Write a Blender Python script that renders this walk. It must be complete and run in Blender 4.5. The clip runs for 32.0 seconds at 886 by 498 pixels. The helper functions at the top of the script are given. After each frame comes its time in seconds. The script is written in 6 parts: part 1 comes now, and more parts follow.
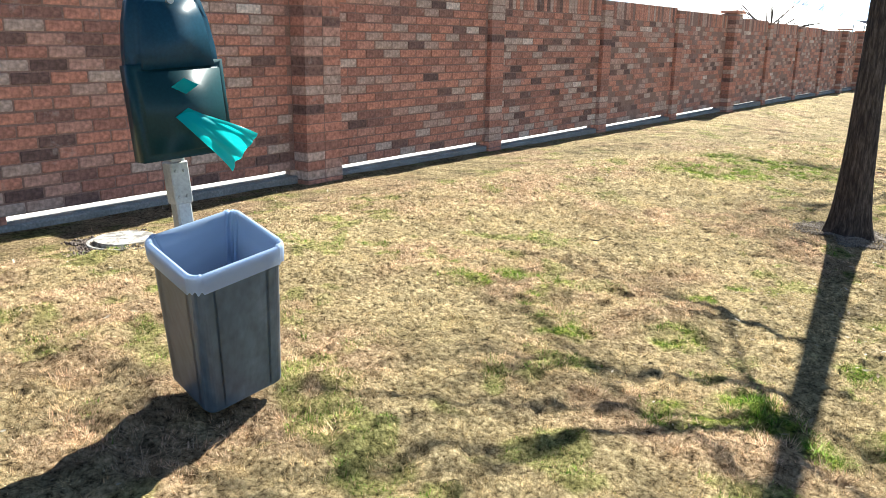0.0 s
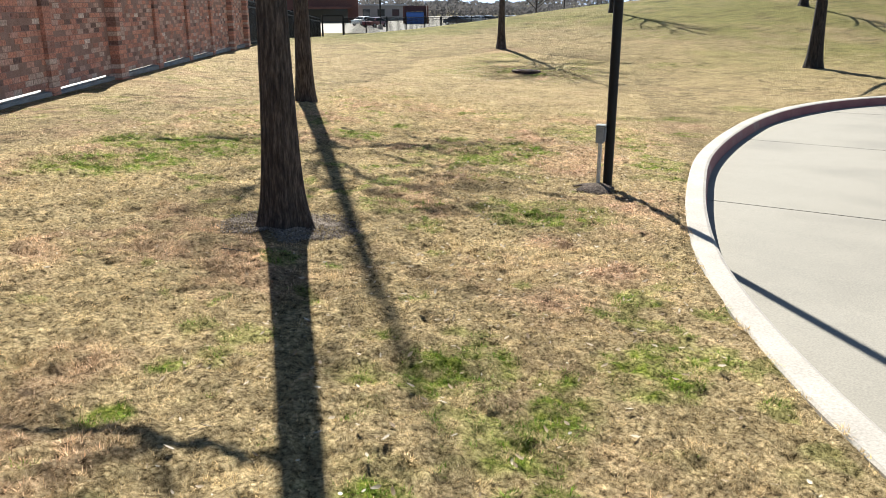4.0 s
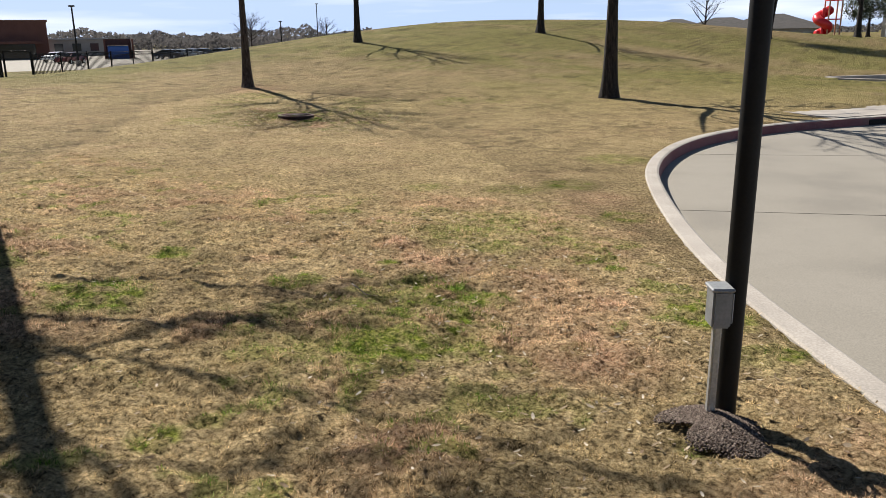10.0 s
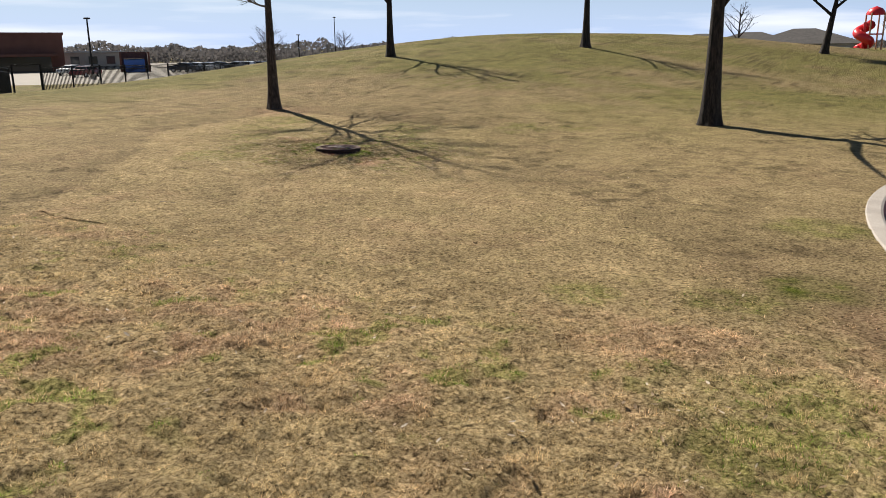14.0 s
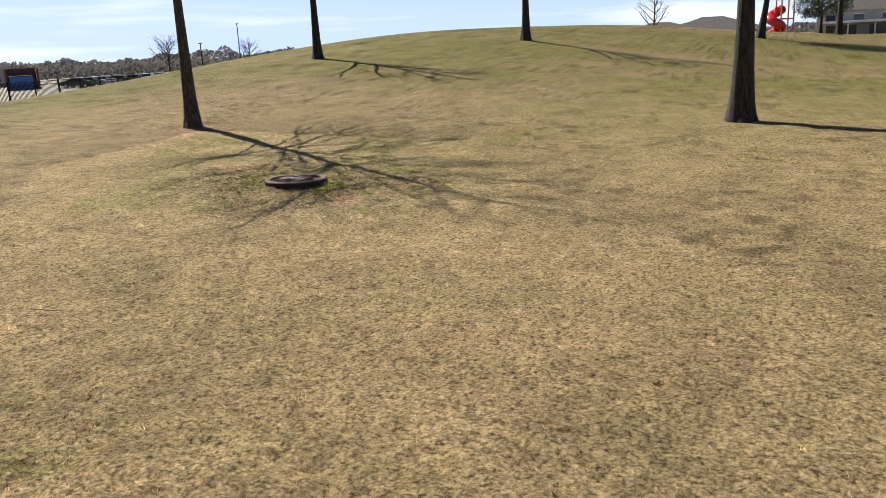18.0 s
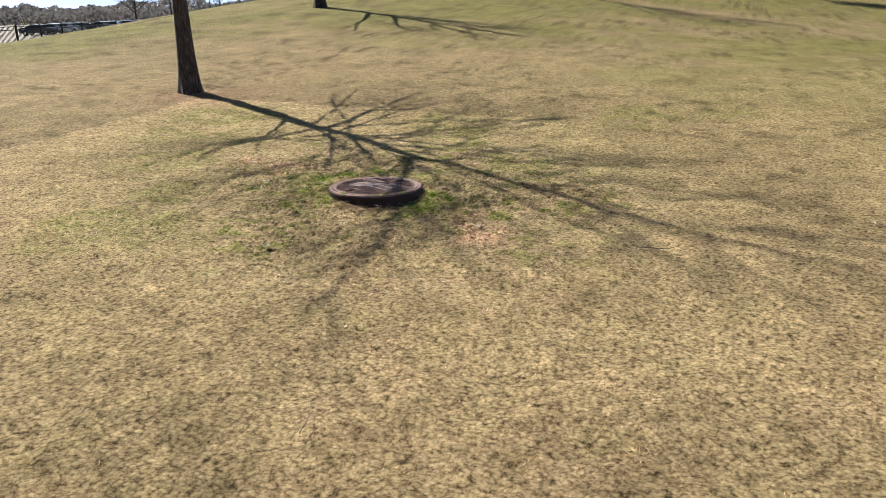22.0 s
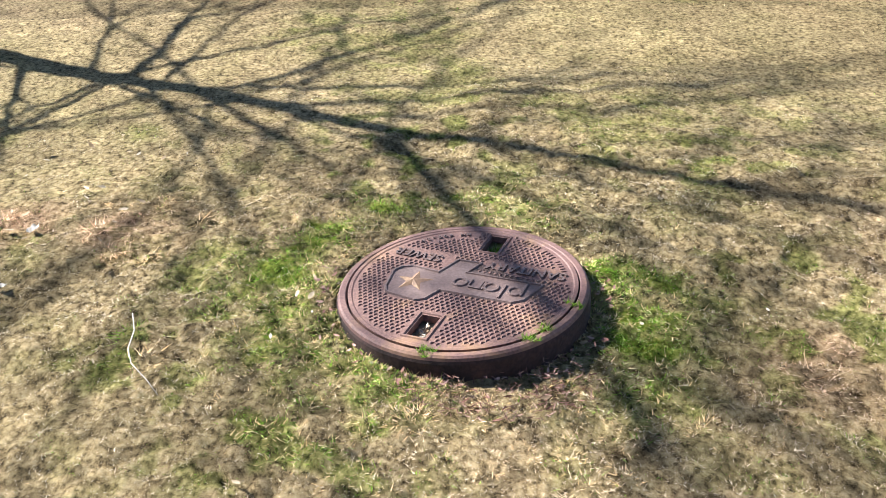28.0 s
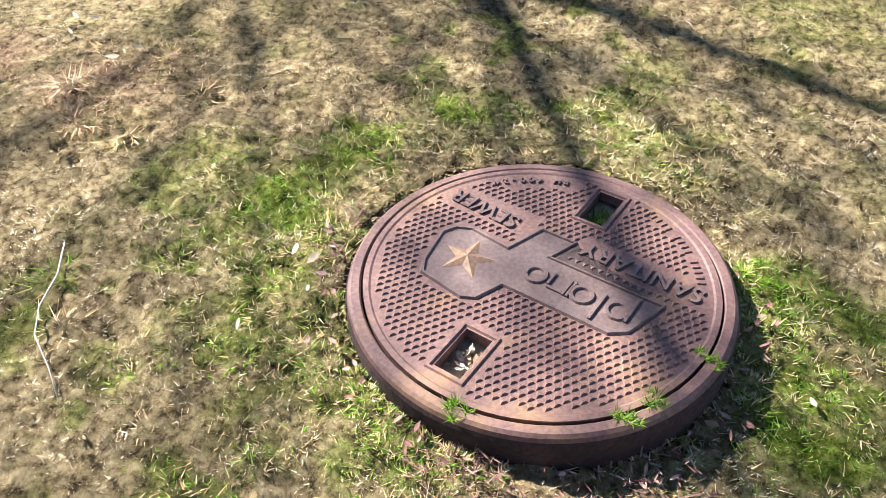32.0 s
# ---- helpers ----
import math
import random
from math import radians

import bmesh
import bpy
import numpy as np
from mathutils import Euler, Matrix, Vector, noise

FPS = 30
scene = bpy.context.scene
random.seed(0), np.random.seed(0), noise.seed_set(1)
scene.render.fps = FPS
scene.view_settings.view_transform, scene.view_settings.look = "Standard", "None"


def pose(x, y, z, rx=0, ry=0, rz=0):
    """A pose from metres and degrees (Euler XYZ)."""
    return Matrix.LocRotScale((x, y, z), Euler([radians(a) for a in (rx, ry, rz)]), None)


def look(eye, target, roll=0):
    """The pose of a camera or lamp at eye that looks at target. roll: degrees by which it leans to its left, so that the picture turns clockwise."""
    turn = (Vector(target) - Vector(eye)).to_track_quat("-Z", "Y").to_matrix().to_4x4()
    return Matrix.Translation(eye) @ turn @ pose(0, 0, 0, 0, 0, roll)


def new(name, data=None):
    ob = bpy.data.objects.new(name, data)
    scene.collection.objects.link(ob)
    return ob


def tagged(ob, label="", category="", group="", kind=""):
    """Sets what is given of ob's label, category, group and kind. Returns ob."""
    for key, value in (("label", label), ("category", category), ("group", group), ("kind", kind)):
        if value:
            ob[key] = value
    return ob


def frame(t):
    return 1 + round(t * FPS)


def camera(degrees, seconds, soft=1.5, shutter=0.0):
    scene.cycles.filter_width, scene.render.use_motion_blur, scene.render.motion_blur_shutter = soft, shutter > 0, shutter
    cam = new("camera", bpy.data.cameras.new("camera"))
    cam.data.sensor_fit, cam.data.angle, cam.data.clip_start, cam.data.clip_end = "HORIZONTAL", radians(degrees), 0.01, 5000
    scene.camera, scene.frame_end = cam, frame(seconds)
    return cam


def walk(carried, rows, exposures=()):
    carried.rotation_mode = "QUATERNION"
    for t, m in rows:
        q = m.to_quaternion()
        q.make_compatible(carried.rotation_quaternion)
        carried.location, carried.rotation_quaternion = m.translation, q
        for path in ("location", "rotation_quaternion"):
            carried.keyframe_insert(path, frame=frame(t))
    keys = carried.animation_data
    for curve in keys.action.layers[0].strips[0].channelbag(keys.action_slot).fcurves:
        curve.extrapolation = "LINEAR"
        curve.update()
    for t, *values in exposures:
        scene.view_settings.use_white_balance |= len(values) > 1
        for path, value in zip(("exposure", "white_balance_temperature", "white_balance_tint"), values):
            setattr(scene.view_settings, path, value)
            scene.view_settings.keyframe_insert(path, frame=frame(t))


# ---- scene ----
cam = camera(58.8, 32.0, 0.75)
METRES, EYE, TILT, LEAN, TURN = 23.0, 1.45, 0.0, 0.0, 0.0
ROWS = [
    (0.0, 0.0, 0.0, 0.0, 0.23, -15.01, -0.86),
    (0.5, 0.0027, 0.0074, -0.0007, -7.71, -16.2, -0.3),
    (1.0, 0.0035, 0.0172, -0.0014, -15.56, -17.1, 0.05),
    (1.5, 0.0037, 0.0259, -0.0011, -22.21, -17.54, 0.66),
    (2.0, 0.0078, 0.0343, -0.0019, -27.78, -17.97, 0.78),
    (2.5, 0.0138, 0.0432, -0.002, -32.41, -18.27, 0.64),
    (4.5, 0.0397, 0.0845, -0.0032, -42.32, -16.82, -0.24),
    (5.0, 0.0459, 0.0976, -0.0025, -44.27, -16.34, -0.52),
    (5.5, 0.0558, 0.1096, -0.0026, -47.85, -15.65, -0.81),
    (6.0, 0.0634, 0.124, -0.0024, -51.69, -14.88, -0.6),
    (6.5, 0.0693, 0.1378, -0.0022, -54.65, -14.36, -0.12),
    (7.0, 0.0784, 0.1509, -0.0025, -56.54, -13.88, 0.24),
    (7.5, 0.0868, 0.1654, -0.0029, -57.77, -13.59, 0.75),
    (8.0, 0.0965, 0.1799, -0.0043, -58.34, -13.39, 1.11),
    (8.5, 0.1094, 0.1944, -0.0048, -58.81, -13.54, 1.02),
    (9.0, 0.1202, 0.2105, -0.0047, -59.21, -13.94, 1.04),
    (9.5, 0.1326, 0.2239, -0.0058, -59.62, -14.61, 0.89),
    (10.0, 0.1439, 0.2385, -0.0062, -60.7, -15.34, 0.68),
    (10.5, 0.1556, 0.2536, -0.0058, -61.47, -16.37, 0.62),
    (11.0, 0.1694, 0.266, -0.0061, -61.09, -17.06, 0.44),
    (11.5, 0.1807, 0.2814, -0.0056, -60.69, -17.04, 0.44),
    (12.0, 0.1937, 0.2928, -0.0055, -60.35, -16.79, 0.4),
    (12.5, 0.207, 0.3051, -0.0054, -60.45, -16.2, 0.06),
    (13.0, 0.219, 0.3204, -0.0051, -59.83, -15.61, 0.18),
    (13.5, 0.2335, 0.3341, -0.0053, -59.35, -15.05, 0.01),
    (14.0, 0.247, 0.3489, -0.0061, -59.68, -14.37, 0.5),
    (14.5, 0.2614, 0.3629, -0.006, -60.85, -13.13, 1.23),
    (15.0, 0.2771, 0.3748, -0.0054, -63.1, -11.95, 1.61),
    (15.5, 0.2896, 0.3893, -0.0063, -64.6, -11.34, 2.22),
    (17.5, 0.3422, 0.4472, -0.0104, -66.16, -12.82, 2.93),
    (18.0, 0.3556, 0.463, -0.0116, -66.36, -14.44, 2.77),
    (18.5, 0.3708, 0.4796, -0.0119, -66.28, -15.71, 2.6),
    (19.0, 0.3848, 0.4939, -0.0119, -66.5, -16.26, 2.18),
    (19.5, 0.3966, 0.5099, -0.0112, -66.5, -16.61, 1.88),
    (20.0, 0.4085, 0.5239, -0.0124, -66.67, -16.8, 1.72),
    (20.5, 0.4195, 0.5377, -0.0134, -67.34, -16.88, 1.76),
    (21.0, 0.4308, 0.5522, -0.0123, -67.29, -16.87, 2.11),
    (21.5, 0.4458, 0.5656, -0.013, -67.55, -16.88, 1.86),
    (22.0, 0.4613, 0.5796, -0.0141, -68.27, -17.65, 1.61),
    (22.5, 0.4761, 0.5914, -0.0144, -69.12, -18.18, 1.22),
    (23.0, 0.4906, 0.6034, -0.0137, -70.1, -18.31, 0.83),
    (23.5, 0.5021, 0.6176, -0.0134, -71.21, -18.72, 1.05),
    (24.0, 0.5153, 0.6277, -0.0148, -72.49, -19.48, 0.88),
    (24.5, 0.5278, 0.6387, -0.0158, -74.43, -20.04, 0.33),
    (25.0, 0.5397, 0.6507, -0.0155, -75.92, -21.47, 0.67),
    (25.5, 0.5536, 0.6591, -0.0176, -77.35, -23.14, 1.17),
    (27.5, 0.6034, 0.6931, -0.0209, -87.57, -28.49, 3.33),
    (28.0, 0.6131, 0.7003, -0.0216, -90.83, -29.7, 4.2),
    (28.5, 0.6241, 0.7045, -0.0228, -94.5, -31.98, 4.34),
    (29.0, 0.6316, 0.7101, -0.0239, -98.17, -34.9, 4.04),
    (29.5, 0.6374, 0.7139, -0.0249, -100.42, -37.6, 3.88),
    (30.0, 0.6424, 0.7139, -0.0254, -102.35, -39.5, 3.34),
    (30.5, 0.6449, 0.7152, -0.0256, -101.86, -40.57, 2.83),
    (31.0, 0.6462, 0.7119, -0.0262, -97.02, -41.21, 2.3),
    (31.5, 0.6465, 0.7052, -0.027, -89.1, -41.87, 1.66),
    (32.0, 0.6513, 0.6989, -0.0286, -79.81, -43.1, 1.68),
]
EXPOSURES = [(0, 1.85, 6150, 3), (1, 1.62, 6120, 2), (2.5, 1.55, 6100, 1), (5, 1.24, 6500, 10), (6, 0.85, 6600, 11), (7, 0.5, 6650, 11), (9, 0.57, 6700, 11), (11, 1.18, 6300, 9), (12, 1.32, 6100, 8), (13, 0.88, 6350, 9), (14, 0.78, 6850, 11), (15.5, 0.6, 7200, 12),
             (17.5, 0.93, 6750, 11), (18, 1.03, 6700, 11), (19, 1.45, 6450, 10), (20, 1.62, 6450, 10), (21, 1.6, 6450, 10), (22, 1.34, 6550, 10), (23, 1.64, 6350, 9), (25, 1.7, 6300, 9), (28, 2.12, 6000, 10), (32, 2.24, 6050, 12)]
walk(cam, [(t, pose(0, 0, EYE, TILT, LEAN, TURN) @ pose(METRES * x, METRES * y, METRES * z, 90 + pitch, roll, yaw)) for t, x, y, z, yaw, pitch, roll in ROWS], EXPOSURES)


# ---- world, sun and exposure ----
SUN_AZIMUTH, SUN_HEIGHT = 28.8, 40.0  # degrees right of +y, degrees up
world = bpy.data.worlds.new("sky")
scene.world = world
world.use_nodes = True
wn, wl = world.node_tree.nodes, world.node_tree.links
wn.clear()
sky = wn.new("ShaderNodeTexSky")
sky.sky_type, sky.sun_disc = "NISHITA", False
sky.sun_elevation, sky.sun_rotation = radians(SUN_HEIGHT), radians(SUN_AZIMUTH)
sky.air_density, sky.dust_density, sky.ozone_density = 0.9, 0.15, 2.5
wcoord, wmap = wn.new("ShaderNodeTexCoord"), wn.new("ShaderNodeMapping")
wmap.inputs["Scale"].default_value = (1.0, 1.6, 16.0)
wnoise, wramp = wn.new("ShaderNodeTexNoise"), wn.new("ShaderNodeValToRGB")
wnoise.inputs["Scale"].default_value, wnoise.inputs["Detail"].default_value = 2.2, 7.0
wramp.color_ramp.elements[0].position, wramp.color_ramp.elements[1].position = 0.48, 0.72
wramp.color_ramp.elements[1].color = (0.7, 0.7, 0.7, 1)
wmix = wn.new("ShaderNodeMixRGB")
wmix.inputs[2].default_value = (15.0, 15.8, 17.2, 1)  # thin cirrus
wback, wout = wn.new("ShaderNodeBackground"), wn.new("ShaderNodeOutputWorld")
wback.inputs["Strength"].default_value = 0.042
wl.new(wcoord.outputs["Generated"], wmap.inputs["Vector"])
wl.new(wmap.outputs["Vector"], wnoise.inputs["Vector"])
wl.new(wnoise.outputs["Fac"], wramp.inputs["Fac"])
wsep, whaze = wn.new("ShaderNodeSeparateXYZ"), wn.new("ShaderNodeMapRange")
whaze.inputs["From Min"].default_value, whaze.inputs["From Max"].default_value = 0.01, 0.13  # haze near the horizon
whaze.inputs["To Min"].default_value, whaze.inputs["To Max"].default_value = 0.85, 0.0
wblue = wn.new("ShaderNodeMixRGB")
wblue.inputs[2].default_value = (7.2, 10.0, 16.0, 1)
wl.new(wcoord.outputs["Generated"], wsep.inputs["Vector"])
wl.new(wsep.outputs["Z"], whaze.inputs["Value"])
wl.new(whaze.outputs["Result"], wblue.inputs[0])
wl.new(sky.outputs["Color"], wblue.inputs[1])
wlow, wthin = wn.new("ShaderNodeMapRange"), wn.new("ShaderNodeMath")  # the streaks thin out overhead
wlow.inputs["From Min"].default_value, wlow.inputs["From Max"].default_value = 0.12, 0.45
wlow.inputs["To Min"].default_value, wlow.inputs["To Max"].default_value = 1.0, 0.0
wthin.operation = "MULTIPLY"
wl.new(wsep.outputs["Z"], wlow.inputs["Value"])
wl.new(wramp.outputs["Color"], wthin.inputs[0])
wl.new(wlow.outputs["Result"], wthin.inputs[1])
wl.new(wthin.outputs["Value"], wmix.inputs[0])
wl.new(wblue.outputs["Color"], wmix.inputs[1])
wl.new(wmix.outputs["Color"], wback.inputs["Color"])
wl.new(wback.outputs["Background"], wout.inputs["Surface"])

sun_data = bpy.data.lights.new("sun", "SUN")
sun_data.energy, sun_data.angle, sun_data.color = 5.0, radians(0.55), (1.0, 0.95, 0.87)
sun_lamp = new("sun", sun_data)
sun_lamp.matrix_world = look((0, 0, 40), (-math.sin(radians(SUN_AZIMUTH)) * math.cos(radians(SUN_HEIGHT)),
                                         -math.cos(radians(SUN_AZIMUTH)) * math.cos(radians(SUN_HEIGHT)), 40 - math.sin(radians(SUN_HEIGHT))))


# ---- materials ----
def ramp_of(nodes, stops):
    ramp = nodes.new("ShaderNodeValToRGB")
    ramp.color_ramp.elements[0].position, ramp.color_ramp.elements[1].position = stops[0][0], stops[-1][0]
    for at, _ in stops[1:-1]:
        ramp.color_ramp.elements.new(at)
    for element, (_, c) in zip(ramp.color_ramp.elements, stops):
        element.color = (*c, 1)
    return ramp


def surface(name, stops, scale=4.0, fine=60.0, rough=0.8, bump=0.3, metal=0.0, stretch=(1, 1, 1), speck=0.35, source="", depth=0.01, wash=None):
    """A material of coloured noise at two scales with relief. source: object or island, for a colour of its own for each piece."""
    m = bpy.data.materials.new(name)
    m.use_nodes = True
    nodes, links = m.node_tree.nodes, m.node_tree.links
    bsdf = nodes["Principled BSDF"]
    coord, mapping = nodes.new("ShaderNodeTexCoord"), nodes.new("ShaderNodeMapping")
    mapping.inputs["Scale"].default_value = stretch
    links.new(coord.outputs["Object"], mapping.inputs["Vector"])
    big, small = nodes.new("ShaderNodeTexNoise"), nodes.new("ShaderNodeTexNoise")
    for n, s in ((big, scale), (small, fine)):
        n.inputs["Scale"].default_value, n.inputs["Detail"].default_value = s, 6.0
        links.new(mapping.outputs["Vector"], n.inputs["Vector"])
    ramp = ramp_of(nodes, stops)
    if source == "object":
        links.new(nodes.new("ShaderNodeObjectInfo").outputs["Random"], ramp.inputs["Fac"])
    elif source == "island":
        links.new(nodes.new("ShaderNodeNewGeometry").outputs["Random Per Island"], ramp.inputs["Fac"])
    else:
        links.new(big.outputs["Fac"], ramp.inputs["Fac"])
    tone = ramp_of(nodes, [(0.3, (1 - speck,) * 3), (0.7, (1 + 0.3 * speck,) * 3)])
    mixed = nodes.new("ShaderNodeMixRGB")
    mixed.blend_type = "MULTIPLY"
    mixed.inputs[0].default_value = 1.0
    links.new(small.outputs["Fac"], tone.inputs["Fac"])
    links.new(ramp.outputs["Color"], mixed.inputs[1])
    links.new(tone.outputs["Color"], mixed.inputs[2])
    links.new(mixed.outputs["Color"], bsdf.inputs["Base Color"])
    if wash:  # lime bloom or scuffs: colour, scale, where it begins, how strong
        bloom, edge, over = nodes.new("ShaderNodeTexNoise"), nodes.new("ShaderNodeMapRange"), nodes.new("ShaderNodeMixRGB")
        place = nodes.new("ShaderNodeNewGeometry")
        bloom.inputs["Scale"].default_value, bloom.inputs["Detail"].default_value = wash[1], 9.0
        bloom.inputs["Roughness"].default_value = 0.65
        links.new(place.outputs["Position"], bloom.inputs["Vector"])
        edge.inputs["From Min"].default_value, edge.inputs["From Max"].default_value = wash[2], wash[2] + 0.16
        edge.inputs["To Max"].default_value = wash[3]
        over.inputs[2].default_value = (*wash[0], 1)
        links.new(bloom.outputs["Fac"], edge.inputs["Value"])
        links.new(edge.outputs["Result"], over.inputs[0])
        links.new(mixed.outputs["Color"], over.inputs[1])
        links.new(over.outputs["Color"], bsdf.inputs["Base Color"])
    bsdf.inputs["Roughness"].default_value, bsdf.inputs["Metallic"].default_value = rough, metal
    if bump:
        relief = nodes.new("ShaderNodeBump")
        relief.inputs["Strength"].default_value, relief.inputs["Distance"].default_value = bump, depth
        links.new(small.outputs["Fac"], relief.inputs["Height"])
        links.new(relief.outputs["Normal"], bsdf.inputs["Normal"])
    return m


def lawn_material(name, blades=False, bleached=False):
    """Dormant turf: straw tan and rust brown, with green where the attribute 'green' says so."""
    m = bpy.data.materials.new(name)
    m.use_nodes = True
    nodes, links = m.node_tree.nodes, m.node_tree.links
    bsdf = nodes["Principled BSDF"]
    bsdf.inputs["Roughness"].default_value = 0.85
    bsdf.inputs["Specular IOR Level"].default_value = 0.03
    green, rust = nodes.new("ShaderNodeAttribute"), nodes.new("ShaderNodeAttribute")
    green.attribute_name, rust.attribute_name = "green", "rust"
    coord = nodes.new("ShaderNodeTexCoord")
    big, small = nodes.new("ShaderNodeTexNoise"), nodes.new("ShaderNodeTexNoise")
    for n, s in ((big, 1.3), (small, 95.0)):
        n.inputs["Scale"].default_value, n.inputs["Detail"].default_value = s, 8.0
        n.inputs["Roughness"].default_value = 0.8
        links.new(coord.outputs["Object"], n.inputs["Vector"])
    if blades:
        pick = nodes.new("ShaderNodeNewGeometry").outputs["Random Per Island"]
        straw = ramp_of(nodes, [(0.0, (0.31, 0.215, 0.10)), (0.3, (0.57, 0.42, 0.21)), (0.75, (0.69, 0.525, 0.29)), (1.0, (0.80, 0.65, 0.42))])
        brown = ramp_of(nodes, [(0.0, (0.34, 0.185, 0.105)), (0.5, (0.74, 0.47, 0.325)), (1.0, (0.88, 0.66, 0.50))])
        fresh = ramp_of(nodes, [(0.0, (0.05, 0.11, 0.012)), (0.5, (0.14, 0.27, 0.024)), (0.8, (0.27, 0.40, 0.06)), (1.0, (0.44, 0.47, 0.19))])
        if bleached:
            straw = ramp_of(nodes, [(0.0, (0.26, 0.20, 0.13)), (0.35, (0.60, 0.51, 0.37)), (0.75, (0.72, 0.62, 0.46)), (1.0, (0.80, 0.72, 0.58))])
    else:
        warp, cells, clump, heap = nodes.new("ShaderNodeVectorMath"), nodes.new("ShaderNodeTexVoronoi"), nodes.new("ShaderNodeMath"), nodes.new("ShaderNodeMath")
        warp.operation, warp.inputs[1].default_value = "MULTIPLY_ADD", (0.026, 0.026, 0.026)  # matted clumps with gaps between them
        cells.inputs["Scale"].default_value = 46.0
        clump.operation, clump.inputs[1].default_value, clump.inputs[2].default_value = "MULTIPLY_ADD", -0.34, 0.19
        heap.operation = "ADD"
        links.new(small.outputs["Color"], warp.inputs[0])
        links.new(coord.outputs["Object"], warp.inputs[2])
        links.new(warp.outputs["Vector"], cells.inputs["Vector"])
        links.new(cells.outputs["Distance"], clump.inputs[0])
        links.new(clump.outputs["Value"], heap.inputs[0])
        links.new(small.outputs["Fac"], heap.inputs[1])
        mid, more, thick = nodes.new("ShaderNodeTexNoise"), nodes.new("ShaderNodeMath"), nodes.new("ShaderNodeMath")  # hand-wide tufts, seen far across the lawn
        mid.inputs["Scale"].default_value, mid.inputs["Detail"].default_value, mid.inputs["Roughness"].default_value = 24.0, 9.0, 0.74
        links.new(coord.outputs["Object"], mid.inputs["Vector"])
        more.operation, more.inputs[1].default_value, more.inputs[2].default_value = "MULTIPLY_ADD", 0.3, -0.15
        thick.operation = "ADD"
        links.new(mid.outputs["Fac"], more.inputs[0])
        links.new(more.outputs["Value"], thick.inputs[0])
        links.new(heap.outputs["Value"], thick.inputs[1])
        pick = thick.outputs["Value"]
        streak = ramp_of(nodes, [(0.36, (0.68, 0.68, 0.67)), (0.5, (1.0, 1.0, 0.99)), (0.64, (1.24, 1.23, 1.2))])
        links.new(mid.outputs["Fac"], streak.inputs["Fac"])
        # near-black low stops paint the shade in the gaps between clumps
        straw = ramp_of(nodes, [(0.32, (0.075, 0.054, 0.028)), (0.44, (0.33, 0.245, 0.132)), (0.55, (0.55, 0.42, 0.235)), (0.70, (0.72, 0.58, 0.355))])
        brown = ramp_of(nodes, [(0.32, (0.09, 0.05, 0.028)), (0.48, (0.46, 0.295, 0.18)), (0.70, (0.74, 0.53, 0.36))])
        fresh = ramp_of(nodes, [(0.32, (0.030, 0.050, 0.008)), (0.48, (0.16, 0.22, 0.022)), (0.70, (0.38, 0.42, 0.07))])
    for r in (straw, brown, fresh):
        links.new(pick, r.inputs["Fac"])
    a, b, c = nodes.new("ShaderNodeMixRGB"), nodes.new("ShaderNodeMixRGB"), nodes.new("ShaderNodeMixRGB")
    c.blend_type = "MULTIPLY"
    c.inputs[0].default_value = 1.0
    patch = ramp_of(nodes, [(0.34, (0.70, 0.69, 0.65)), (0.66, (1.2, 1.18, 1.14))])
    links.new(big.outputs["Fac"], patch.inputs["Fac"])
    tuft, d = nodes.new("ShaderNodeAttribute"), nodes.new("ShaderNodeMixRGB")  # tone of each tuft
    tuft.attribute_name = "tone"
    d.blend_type = "MULTIPLY"
    d.inputs[0].default_value = 1.0
    links.new(rust.outputs["Fac"], a.inputs[0])
    links.new(straw.outputs["Color"], a.inputs[1])
    links.new(brown.outputs["Color"], a.inputs[2])
    links.new(green.outputs["Fac"], b.inputs[0])
    links.new(a.outputs["Color"], b.inputs[1])
    links.new(fresh.outputs["Color"], b.inputs[2])
    links.new(b.outputs["Color"], c.inputs[1])
    links.new(patch.outputs["Color"], c.inputs[2])
    links.new(c.outputs["Color"], d.inputs[1])
    links.new(tuft.outputs["Color"], d.inputs[2])
    if not blades:
        e = nodes.new("ShaderNodeMixRGB")
        e.blend_type = "MULTIPLY"
        e.inputs[0].default_value = 1.0
        links.new(d.outputs["Color"], e.inputs[1])
        links.new(streak.outputs["Color"], e.inputs[2])
        d = e
    links.new(d.outputs["Color"], bsdf.inputs["Base Color"])
    if blades:
        veil, both = nodes.new("ShaderNodeBsdfTranslucent"), nodes.new("ShaderNodeMixShader")
        both.inputs[0].default_value = 0.42
        links.new(d.outputs["Color"], veil.inputs["Color"])
        links.new(bsdf.outputs[0], both.inputs[1])
        links.new(veil.outputs[0], both.inputs[2])
        links.new(both.outputs[0], nodes["Material Output"].inputs["Surface"])
        soft, unit = nodes.new("ShaderNodeVectorMath"), nodes.new("ShaderNodeVectorMath")  # curled leaves catch light as a pile does
        soft.operation, unit.operation = "MULTIPLY_ADD", "NORMALIZE"
        soft.inputs[1].default_value, soft.inputs[2].default_value = (0.5, 0.5, 0.5), (0, 0, 1)
        links.new(nodes.new("ShaderNodeNewGeometry").outputs["Normal"], soft.inputs[0])
        links.new(soft.outputs["Vector"], unit.inputs[0])
        links.new(unit.outputs["Vector"], bsdf.inputs["Normal"])
    else:
        relief = nodes.new("ShaderNodeBump")
        relief.inputs["Strength"].default_value, relief.inputs["Distance"].default_value = 1.0, 0.045
        links.new(heap.outputs["Value"], relief.inputs["Height"])
